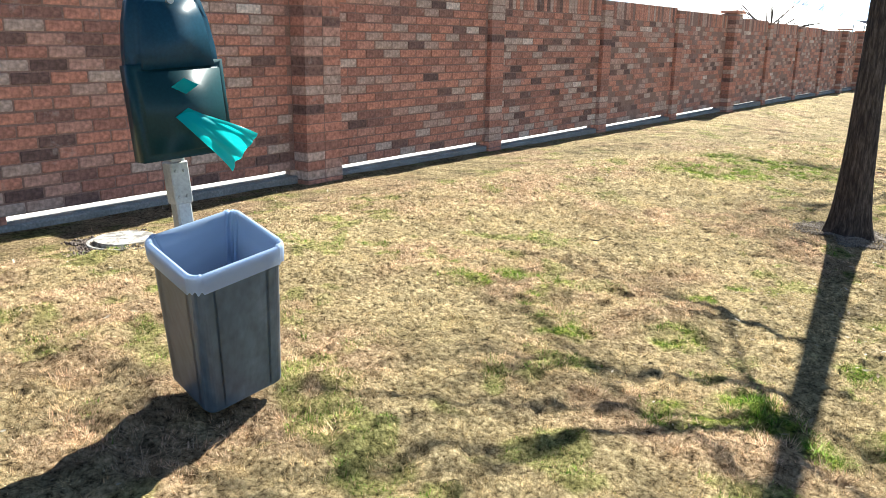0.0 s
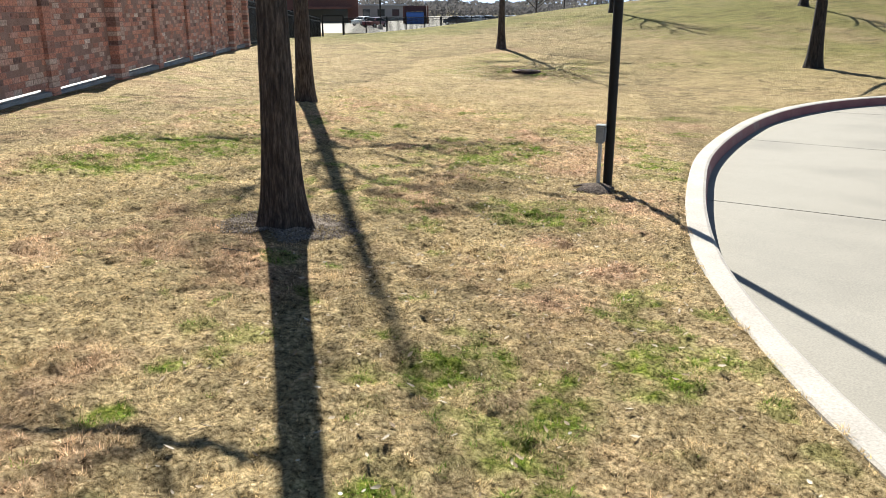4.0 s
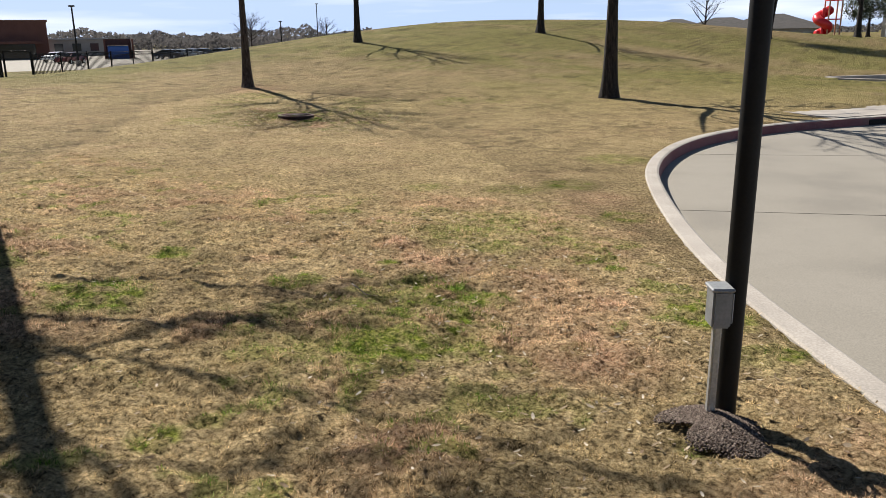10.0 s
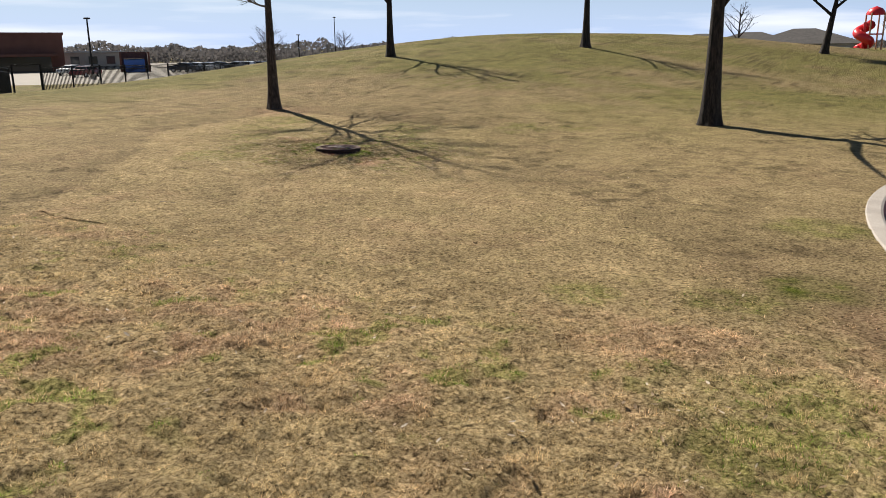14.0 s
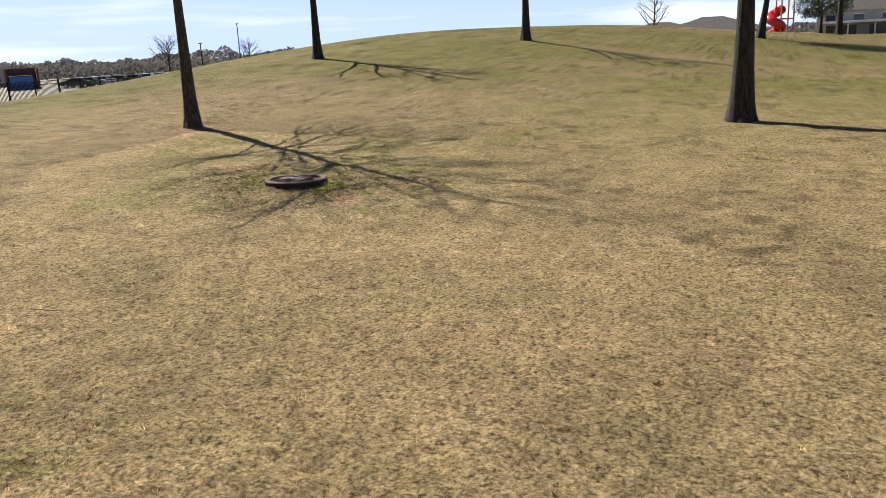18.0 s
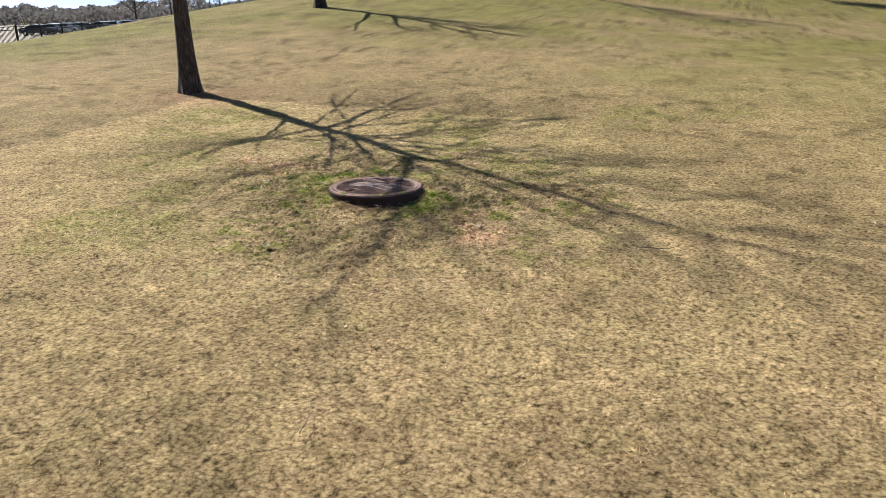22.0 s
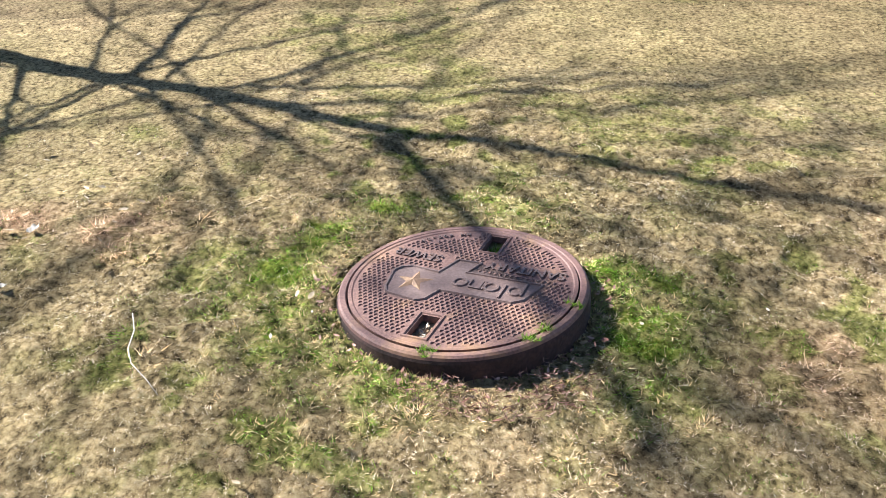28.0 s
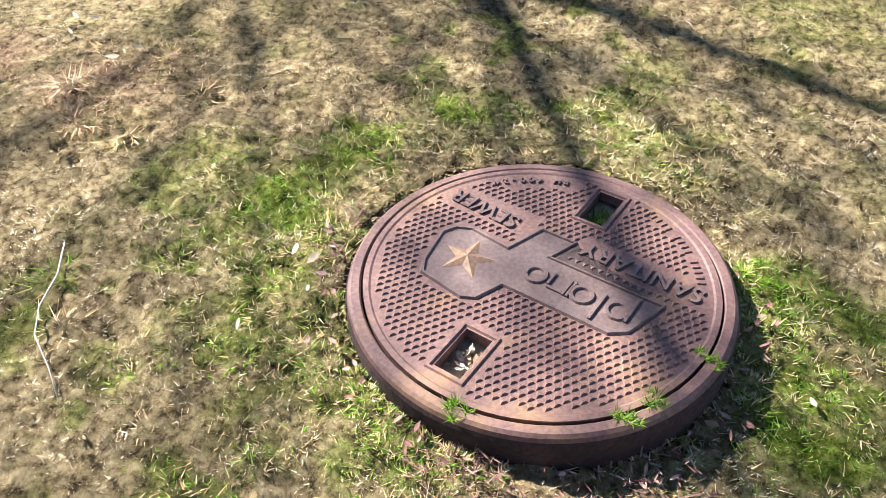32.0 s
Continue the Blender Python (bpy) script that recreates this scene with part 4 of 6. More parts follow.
def trunk_mesh(rng, height, r0, r1, flare, lobes, lean=(0, 0), sides=40, rows=60, groove=0.05, taper=1.2):
    """A tapering bole with a buttressed foot and furrowed bark."""
    bm, rings = bmesh.new(), []
    seed = rng.uniform(0, 99)
    for j in range(rows + 1):
        t = (j / rows) ** 1.8
        z = t * height
        r = (r1 + (r0 - r1) * (1 - t) ** taper) * (1 + 0.34 * math.exp(-z / 0.75))
        foot = flare * math.exp(-max(z, 0) / 0.22)
        ring = []
        for k in range(sides):
            a = 2 * math.pi * k / sides
            lobe = 1 + foot * (0.7 + 0.5 * math.cos(lobes * a + seed) + 0.35 * math.cos((lobes - 2) * a + 2 * seed))
            furrow = groove * (noise.noise(Vector((math.cos(a) * 5.5, math.sin(a) * 5.5, z * 0.55 + seed))) + 0.6 * noise.noise(Vector((math.cos(a) * 14, math.sin(a) * 14, z * 1.6 + seed))))
            rr = r * (lobe + furrow)
            ring.append(bm.verts.new((rr * math.cos(a) + lean[0] * z, rr * math.sin(a) + lean[1] * z, z - 0.12 if j == 0 else z)))
        rings.append(ring)
    for a, b in zip(rings, rings[1:]):
        for k in range(sides):
            bm.faces.new((a[k], a[(k + 1) % sides], b[(k + 1) % sides], b[k]))
    bm.faces.new(rings[-1])
    return bm


def cypress(name, m, label, seed, height=11.0, r0=0.15, first=2.6, reach=3.4, bark=BARK, limbs=42, groove=0.06, kids=(10, 4), stout=0.022, mains=(), taper=1.2):
    """A bare conifer: tiers of nearly level limbs with shoots that lie along them. mains: height, reach in x and y, rise and thickness of the stoutest limbs."""
    rng = random.Random(seed)
    tree = thing(name, m, label, "tree", "bare trees on the lawn")
    part("trunk", trunk_mesh(rng, height, r0, 0.012, 0.32, 5, groove=groove, sides=48, rows=80, taper=taper), bark, tree, smooth=True)
    for z, dx, dy, up, thick in mains:
        far, rr = math.hypot(dx, dy), 0.5 * r0 * (1 - z / height)
        bm = bmesh.new()
        limb(bm, rng, (rr * dx / far, rr * dy / far, z), (dx, dy, up), far * 1.15, thick, 7, 0, 30, kids, 0.02, 0.07, 0.3)
        part("limb", bm, TWIG, tree, smooth=True)
    turn = rng.uniform(0, 6.28)
    for i in range(limbs):
        t = i / limbs
        z = first + (height - 0.6 - first) * t
        turn += 2.4 + rng.uniform(-0.4, 0.4)
        length = reach * (1 - t) ** 0.75 * rng.uniform(0.7, 1.1) + 0.3
        rise = 0.12 + 0.75 * t * t
        bm = bmesh.new()
        rr = (r0 + (0.012 - r0) * z / height)
        limb(bm, rng, (rr * 0.5 * math.cos(turn), rr * 0.5 * math.sin(turn), z), (math.cos(turn), math.sin(turn), rise), length, min(stout, rr * 0.5) * (1.1 - 0.6 * t), 6, 0, 30, kids, 0.03, 0.11)
        part("limb", bm, TWIG, tree, smooth=True)
    return tree


def broadleaf(name, m, label, seed, fork=2.7, r0=0.2, limbs=7, length=3.6, lean=(0, 0), leader=6.5, bark=BARK_FAR, kids=(6, 5, 4), group="bare trees on the lawn", start_turn=0.0, rise=(0.6, 1.3), category="tree"):
    rng = random.Random(seed)
    tree = thing(name, m, label, category, group)
    part("trunk", trunk_mesh(rng, leader, r0, 0.03, 0.28, 5, lean, sides=32, rows=50, groove=0.05), bark, tree, smooth=True)
    turn = start_turn
    for i in range(limbs):
        t = i / limbs
        z = fork + (leader - fork - 0.4) * t * 0.9
        turn += 2.2 + rng.uniform(-0.5, 0.5)
        bm = bmesh.new()
        limb(bm, rng, (lean[0] * z, lean[1] * z, z), (math.cos(turn), math.sin(turn), rng.uniform(*rise)), length * (1 - 0.45 * t) * rng.uniform(0.85, 1.1), r0 * 0.46 * (1 - 0.55 * t), 7, 0, 40, kids, 0.12, 0.16)
        part("limb", bm, bark, tree, smooth=True)
    return tree


def stand(x, y, turn=0.0, sink=0.03):
    return pose(x, y, float(lie(x, y)) - sink, 0, 0, turn)


cypress("bald_cypress", stand(3.325, 6.285), "bare cypress with shaggy grey bark beside mulch ring", 4, height=8.5, r0=0.112, first=3.5, reach=3.2, limbs=15,
        mains=[(2.72, -0.70, 1.34, 0.3, 0.028), (3.3, -1.3, 0.45, 0.25, 0.026), (3.55, -1.55, -0.2, 0.3, 0.03), (3.15, 0.95, -0.15, 0.25, 0.024), (3.4, 0.5, -0.35, 0.2, 0.022), (3.85, 0.3, 1.6, 0.3, 0.024)])
cypress("bald_cypress", stand(7.44, 12.82), "bare straight cypress with furrowed grey bark", 9, height=9.6, r0=0.122, first=3.8, reach=2.9, limbs=36, stout=0.022, taper=0.75,
        mains=[(2.88, 1.56, -1.0, 0.4, 0.03), (3.58, 1.05, -1.0, 0.35, 0.03), (3.63, -2.0, 0.3, 0.35, 0.03), (3.38, -1.1, 0.5, 0.3, 0.024), (5.05, 0.75, -1.35, 0.5, 0.026), (4.1, 1.9, 0.4, 0.4, 0.024), (4.6, -1.5, -0.9, 0.4, 0.026), (5.5, 1.3, -0.4, 0.4, 0.022)])
cypress("bald_cypress", stand(20.0, 21.06), "bare conical cypress casting shadow on the hillside", 15, height=8.6, r0=0.118, first=2.75, reach=2.8, limbs=64, stout=0.019, taper=1.6,
        mains=[(2.35, -1.06, -0.16, 0.12, 0.026), (3.0, 2.0, 0.3, 0.35, 0.03), (4.25, -2.8, -0.27, 0.73, 0.036), (3.4, -0.95, -0.5, 0.2, 0.028), (3.5, 2.06, -1.1, 0.4, 0.026), (2.9, -1.4, 0.7, 0.25, 0.022), (2.75, -0.8, -0.7, 0.15, 0.022), (3.8, 0.6, -1.9, 0.4, 0.024)])
broadleaf("hillside_tree", stand(32.0, 25.8), "leafless tree on the grassy hillside", 21, fork=2.0, r0=0.135, limbs=13, length=3.4, rise=(0.7, 1.4))
broadleaf("hillside_tree", stand(42.0, 21.5), "leafless tree near the top of the hill", 23, fork=2.6, r0=0.175, limbs=12, length=3.6, rise=(0.6, 1.2))
broadleaf("lawn_tree", stand(22.1, 11.45), "leafless tree with stout forked limbs by the kerb", 31, fork=2.25, r0=0.17, limbs=14, length=4.2, leader=7.5, start_turn=-1.9, rise=(0.45, 1.0))


# ---- lamp post and its box ----
lamp_post = thing("light_pole", stand(6.36, 5.92, 35, 0.0), "tall black painted steel light pole in the grass", "light pole")
bm = bmesh.new()
tube(bm, [(0, 0, -0.3), (0, 0, 0.0), (0, 0, 3.2), (0, 0, 6.4)], [0.041, 0.041, 0.040, 0.036], 20)
part("shaft", bm, BLACK_STEEL, lamp_post, smooth=True)
bm = bmesh.new()
tube(bm, [(0, 0, 6.4), (0, 0, 6.5), (0, 0, 6.75), (0, 0, 6.82)], [0.05, 0.14, 0.16, 0.05], 20)
part("lamp_head", bm, BLACK_STEEL, lamp_post)
service = thing("electrical_box", stand(6.285, 5.965, 28, 0.0), "grey outlet box on an upright conduit beside the pole", "electrical box")
bm = bmesh.new()
box(bm, (-0.018, -0.016, -0.2), (0.018, 0.016, 0.42), 0.007)
part("conduit", bm, GALVANISED, service)
bm = bmesh.new()
box(bm, (-0.047, -0.036, 0.41), (0.047, 0.036, 0.56), 0.008, segments=2)
part("housing", bm, GREY_BOX, service)
bm = bmesh.new()
box(bm, (-0.052, -0.042, 0.555), (0.052, 0.044, 0.570), 0.005)
part("lid", bm, GREY_BOX, service)
bm = bmesh.new()
box(bm, (-0.039, -0.045, 0.425), (0.039, -0.035, 0.548), 0.005)
part("cover", bm, GREY_BOX, service)

rng = np.random.default_rng(5)


def pebble_heap(name, cx, cy, radius, height, count, size, label, material):
    """A low heap of crumbs."""
    verts, faces = [], []
    shape = np.array([(1, 0, 0), (0, 1, 0), (-1, 0, 0), (0, -1, 0), (0, 0, 1), (0, 0, -1)], float)
    tris = np.array([(0, 1, 4), (1, 2, 4), (2, 3, 4), (3, 0, 4), (1, 0, 5), (2, 1, 5), (3, 2, 5), (0, 3, 5)])
    a = rng.random(count) * 2 * np.pi
    r = radius * np.sqrt(rng.random(count)) * (0.75 + 0.3 * np.sin(2 * a + cx) + 0.15 * np.sin(5 * a)) * rng.uniform(0.7, 1.15, count)
    x, y = cx + r * np.cos(a), cy + r * np.sin(a)
    z = lie(x, y) + height * np.clip(1 - (r / radius) ** 2, 0, 1)
    s = size * rng.uniform(0.5, 1.3, count)
    v = shape[None] * s[:, None, None] * rng.uniform(0.6, 1.3, (count, 6, 1)) + np.stack([x, y, z], -1)[:, None]
    f = tris[None] + 6 * np.arange(count)[:, None, None]
    return tagged(new(name, grid_mesh(name, v.reshape(-1, 3), f.reshape(-1, 3), material)), label, "soil", kind="stuff")


pebble_heap("ant_mound", 6.20, 5.93, 0.25, 0.055, 7500, 0.0058, "grey crumbly ant mound at the pole foot", GRAVEL)
pebble_heap("mulch_ring", 3.36, 6.27, 0.58, 0.012, 7000, 0.0062, "pale crumbly mulch ring around the trunk", MULCH)


# ---- manhole ----
MH = Matrix.Translation((16.045, 16.112, -0.269)) @ pose(0, 0, 0, 0.36, 1.11, 0) @ pose(0, 0, 0, 0, 0, 65)  # local x along the lettering, y to its top
manhole = thing("manhole", MH, "rusty cast iron sewer manhole cover with raised frame", "manhole cover")


def lathe(bm, profile, sides=96):
    rings = []
    for r, z in profile:
        rings.append([bm.verts.new((r * math.cos(2 * math.pi * k / sides), r * math.sin(2 * math.pi * k / sides), z)) for k in range(sides)])
    for a, b in zip(rings, rings[1:]):
        for k in range(sides):
            bm.faces.new((a[k], a[(k + 1) % sides], b[(k + 1) % sides], b[k]))
    return rings


bm = bmesh.new()
lathe(bm, [(0.322, -0.035), (0.339, -0.035), (0.339, -0.002), (0.342, 0.001), (0.357, 0.001), (0.363, -0.004), (0.366, -0.012), (0.368, -0.14)])
part("frame", bm, [IRON], manhole, "rusty iron frame ring", smooth=False)
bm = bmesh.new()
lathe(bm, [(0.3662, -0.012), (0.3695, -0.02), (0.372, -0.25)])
part("frame_side", bm, IRON_SIDE, manhole, "rusty frame side with its shade in the colour")
lid_bm = bmesh.new()
outer = [lid_bm.verts.new((0.3345 * math.cos(2 * math.pi * k / 96), 0.3345 * math.sin(2 * math.pi * k / 96), 0)) for k in range(96)]
HOLES = [(0.012, 0.239), (-0.006, -0.246)]
HOLE_W, HOLE_H = 0.027, 0.050
edges = [lid_bm.edges.new((outer[k], outer[(k + 1) % 96])) for k in range(96)]
for hx, hy in HOLES:
    ring = [lid_bm.verts.new((hx + sx * HOLE_W, hy + sy * HOLE_H, 0)) for sx, sy in ((-1, -1), (1, -1), (1, 1), (-1, 1))]
    edges += [lid_bm.edges.new((ring[k], ring[(k + 1) % 4])) for k in range(4)]
bmesh.ops.triangle_fill(lid_bm, use_beauty=True, use_dissolve=False, edges=edges)
for f in list(lid_bm.faces):
    c = f.calc_center_median()
    if any(abs(c.x - hx) < HOLE_W - 1e-4 and abs(c.y - hy) < HOLE_H - 1e-4 for hx, hy in HOLES):
        lid_bm.faces.remove(f)
bmesh.ops.recalc_face_normals(lid_bm, faces=lid_bm.faces[:])
if lid_bm.faces[:] and lid_bm.faces[0].normal.z < 0:
    bmesh.ops.reverse_faces(lid_bm, faces=lid_bm.faces[:])
grown = bmesh.ops.extrude_face_region(lid_bm, geom=lid_bm.faces[:])["geom"]
for g in grown:
    if isinstance(g, bmesh.types.BMVert):
        g.co.z = -0.0
for v in lid_bm.verts:
    if v not in grown:
        v.co.z -= 0.022
bmesh.ops.recalc_face_normals(lid_bm, faces=lid_bm.faces[:])
lid = part("lid", lid_bm, IRON, manhole)
bm = bmesh.new()
lathe(bm, [(0.3345, -0.004), (0.3345, 0.0025), (0.324, 0.0025), (0.320, 0.0)])
part("rim", bm, IRON, lid)

BAR = [(-0.228, -0.053), (0.008, -0.053), (-0.014, -0.118), (0.061, -0.118), (0.090, -0.032), (0.179, -0.042), (0.210, -0.028), (0.225, 0.0), (0.207, 0.088), (0.190, 0.116), (0.092, 0.130), (0.069, 0.118), (0.046, 0.060), (-0.172, 0.060), (-0.200, 0.038)]


def away(x, y, pad):
    """True where the pyramid pattern may stand."""
    if math.hypot(x, y) > 0.318 - pad:
        return False
    if any(abs(x - hx) < HOLE_W + 0.012 + pad and abs(y - hy) < HOLE_H + 0.012 + pad for hx, hy in HOLES):
        return False
    if 0.075 < x < 0.29 and -0.150 < y < -0.085 or -0.30 < x < -0.02 and -0.150 < y < -0.080:
        return False
    if y < -0.20 and 0.06 < x < 0.25 and math.hypot(x, y) > 0.272:
        return False
    if y < -0.12 and -0.27 < x < -0.10 and math.hypot(x, y) > 0.285:
        return False
    return not any(inside(np.array([x + dx]), np.array([y + dy]), np.array(BAR))[0] for dx in (-0.011, 0, 0.011) for dy in (-0.011, 0, 0.011))


bm = bmesh.new()
pitch_x, pitch_y = 0.0165, 0.0145
for j in range(-24, 25):
    for i in range(-22, 23):
        x, y = (i + 0.5 * (j % 2)) * pitch_x, j * pitch_y
        if not away(x, y, 0.008):
            continue
        base = [bm.verts.new((x + dx, y + dy, 0.0002)) for dx, dy in ((-0.0076, -0.0062), (0.0076, -0.0062), (0.0, 0.0068))]
        tip = [bm.verts.new((x + dx, y + dy, 0.0036)) for dx, dy in ((-0.0034, -0.0030), (0.0034, -0.0030), (0.0, 0.0028))]
        for k in range(3):
            bm.faces.new((base[k], base[(k + 1) % 3], tip[(k + 1) % 3], tip[k]))
        bm.faces.new(tip)
tagged(part("stud_pattern", bm, IRON, lid), kind="stuff")


def ridge(points, width, z, closed=True):
    """A raised rib along a closed line."""
    bm = bmesh.new()
    n = len(points)
    rows = []
    for i in range(n):
        a, b, c = Vector(points[i - 1]), Vector(points[i]), Vector(points[(i + 1) % n])
        d0, d1 = (b - a).normalized(), (c - b).normalized()
        side = Vector((d0.y + d1.y, -d0.x - d1.x))
        side = side / max(side.length, 0.2) * width / 2 * 1.15
        rows.append([bm.verts.new((b.x + side.x * s, b.y + side.y * s, h)) for s, h in ((1.6, 0.0), (0.8, z), (-0.8, z), (-1.6, 0.0))])
    for i in range(n if closed else n - 1):
        r, s = rows[i], rows[(i + 1) % n]
        for k in range(3):
            bm.faces.new((r[k], r[k + 1], s[k + 1], s[k]))
    bmesh.ops.recalc_face_normals(bm, faces=bm.faces[:])
    return bm


part("badge_rib", ridge(BAR, 0.006, 0.0055), IRON_WORN, lid)
bm = bmesh.new()
shrunk = [bm.verts.new((x * 0.985, y * 0.985, 0.0012)) for x, y in BAR]
bm.faces.new(shrunk)
bmesh.ops.triangulate(bm, faces=bm.faces[:])
part("badge_plate", bm, IRON_WORN, lid, "worn grey badge plate")
for hx, hy in HOLES:
    part("hole_rib", ridge([(hx - HOLE_W - 0.008, hy - HOLE_H - 0.008), (hx + HOLE_W + 0.008, hy - HOLE_H - 0.008), (hx + HOLE_W + 0.008, hy + HOLE_H + 0.008), (hx - HOLE_W - 0.008, hy + HOLE_H + 0.008)], 0.007, 0.004), IRON, lid)
# star
bm = bmesh.new()
cx, cy = 0.140, 0.036
tips = [bm.verts.new((cx + r * math.sin(math.pi * k / 5 + 0.5), cy + r * math.cos(math.pi * k / 5 + 0.5), 0.0016)) for k, r in ((k, 0.058 if k % 2 == 0 else 0.023) for k in range(10))]
top = bm.verts.new((cx, cy, 0.010))
for k in range(10):
    bm.faces.new((tips[k], top, tips[(k + 1) % 10]))
bmesh.ops.recalc_face_normals(bm, faces=bm.faces[:])
part("star", bm, OCHRE_RUST, lid, "raised star with ochre rust")
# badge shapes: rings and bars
def ring_shape(x, y, r, w):
    bm = bmesh.new()
    inner = [bm.verts.new((x + (r - w) * math.cos(k * math.pi / 10), y + (r - w) * math.sin(k * math.pi / 10), 0.006)) for k in range(20)]
    out = [bm.verts.new((x + r * math.cos(k * math.pi / 10), y + r * math.sin(k * math.pi / 10), 0.006)) for k in range(20)]
    low = [bm.verts.new((x + (r + 0.002) * math.cos(k * math.pi / 10), y + (r + 0.002) * math.sin(k * math.pi / 10), 0.001)) for k in range(20)]
    deep = [bm.verts.new((x + (r - w - 0.002) * math.cos(k * math.pi / 10), y + (r - w - 0.002) * math.sin(k * math.pi / 10), 0.001)) for k in range(20)]
    for a, b in ((deep, inner), (inner, out), (out, low)):
        for k in range(20):
            bm.faces.new((a[k], b[k], b[(k + 1) % 20], a[(k + 1) % 20]))
    bmesh.ops.recalc_face_normals(bm, faces=bm.faces[:])
    part("badge_ring", bm, IRON_WORN, lid)


for x in (-0.163, -0.091, 0.006):
    ring_shape(x, 0.003, 0.023, 0.0065)
for x0, x1, lo, hi in ((-0.189, -0.182, -0.045, 0.022), (-0.132, -0.125, -0.022, 0.050), (-0.072, -0.066, -0.020, 0.024), (-0.064, -0.058, -0.020, 0.024), (-0.028, -0.022, -0.020, 0.014), (-0.058, -0.026, 0.016, 0.023)):
    bm = bmesh.new()
    box(bm, (x0, lo, 0.001), (x1, hi, 0.006), 0.001)
    part("badge_bar", bm, IRON_WORN, lid)


def lettering(text, size, m, parent, material, width=1.0):
    curve = bpy.data.curves.new("lettering", "FONT")
    curve.body, curve.size, curve.align_x, curve.align_y, curve.extrude = text, size, "CENTER", "CENTER", 0.002
    curve.offset = 0.0006
    curve.materials.append(material)
    ob = new("lettering", curve)
    ob.parent = parent
    ob.matrix_local = m @ Matrix.Diagonal((width, 1, 1, 1))
    return ob


lettering("SANITARY", 0.056, pose(-0.155, -0.115, 0.003), lid, IRON_WORN, 0.95)
lettering("SEWER", 0.056, pose(0.195, -0.112, 0.003, 0, 0, -4), lid, IRON_WORN, 0.95)
for k, ch in enumerate("RH 400-24"):
    a = radians(-71 + 3.6 * k)
    lettering(ch, 0.022, pose(0.297 * math.cos(a), 0.297 * math.sin(a), 0.003, 0, 0, math.degrees(a) + 90), lid, IRON_WORN)
bm = bmesh.new()
for k in range(16):
    a = radians(-150 + 2.8 * k)
    if k in (5, 10):
        continue
    box(bm, (-0.0035, -0.008, 0.0), (0.0035, 0.008, 0.003), 0.001, pose(0.30 * math.cos(a), 0.30 * math.sin(a), 0, 0, 0, math.degrees(a) + 90))
tagged(part("cast_maker_marks", bm, IRON, lid), kind="stuff")
bm = bmesh.new()
lathe(bm, [(0.0, -0.036), (0.2, -0.038), (0.334, -0.036)], 40)
part("packing", bm, LITTER, manhole, "dry leaves packed under the pick holes")


# ---- dog waste station ----
STATION = Matrix.Translation((-0.906, 2.634, 0.985)) @ pose(0, 0, 0, 0, -4.6, 0) @ Matrix.Scale(1.035, 4) @ pose(0, 0, -0.85, 0, 0, 44)  # the post leans
station = thing("dog_waste_station", STATION, "dark green pet waste bag dispenser and bin on steel post", "waste station")
bm = bmesh.new()
box(bm, (-0.026, -0.026, -0.3), (0.026, 0.026, 1.62), 0.006)
part("post", bm, GALVANISED, station)
bm = bmesh.new()
box(bm, (-0.031, -0.031, 0.76), (0.031, 0.031, 0.90), 0.004)
sleeve = part("sleeve", bm, GALVANISED, station)
for z in (0.785, 0.87):
    for x in (-0.014, 0.014):
        bm = bmesh.new()
        bmesh.ops.create_cone(bm, cap_ends=True, segments=8, radius1=0.006, radius2=0.006, depth=0.006, matrix=pose(x, -0.034, z, 90))
        part("bolt", bm, GALVANISED, sleeve)


def slab_profile(outline, front, back, bevel=0.012):
    """A moulded housing: an outline in x and z, from front to back in y."""
    bm = bmesh.new()
    f = bm.faces.new([bm.verts.new((x, front, z)) for x, z in outline])
    grown = bmesh.ops.extrude_face_region(bm, geom=[f])["geom"]
    for g in grown:
        if isinstance(g, bmesh.types.BMVert):
            g.co.y = back
    bmesh.ops.recalc_face_normals(bm, faces=bm.faces[:])
    rim = [e for e in bm.edges if abs(e.verts[0].co.y - e.verts[1].co.y) < 1e-5]
    bmesh.ops.bevel(bm, geom=rim, offset=bevel, segments=3, affect="EDGES")
    return bm


bm = slab_profile([(-0.15, 0.922), (0.15, 0.922), (0.15, 1.212), (-0.15, 1.212)], -0.150, -0.03, 0.026)
housing = part("dispenser_body", bm, DARK_GREEN, station, smooth=True)
bm = slab_profile([(-0.145, 1.165), (0.145, 1.165), (0.141, 1.25), (0.128, 1.335), (0.110, 1.395), (0.08, 1.422), (-0.08, 1.422), (-0.110, 1.395), (-0.128, 1.335), (-0.141, 1.25)], -0.140, -0.03, 0.030)
part("dispenser_hood", bm, HOOD, station, "dark green hinged hood", smooth=True)
bm = bmesh.new()
bmesh.ops.create_cone(bm, cap_ends=True, segments=14, radius1=0.011, radius2=0.011, depth=0.02, matrix=pose(-0.005, -0.142, 1.39, 90))
part("lock", bm, GALVANISED, station)
for z in (1.140, 1.050):
    bm = bmesh.new()
    c = [bm.verts.new(v) for v in ((-0.045, -0.1535, z), (0, -0.1535, z - 0.024), (0.045, -0.1535, z), (0, -0.1535, z + 0.024))]
    bm.faces.new(c)
    bmesh.ops.solidify(bm, geom=bm.faces[:], thickness=0.003)
    part("slot", bm, BAG, housing, "teal bags showing in a diamond slot")
bm = bmesh.new()
cols, lines = 17, 16
net = []
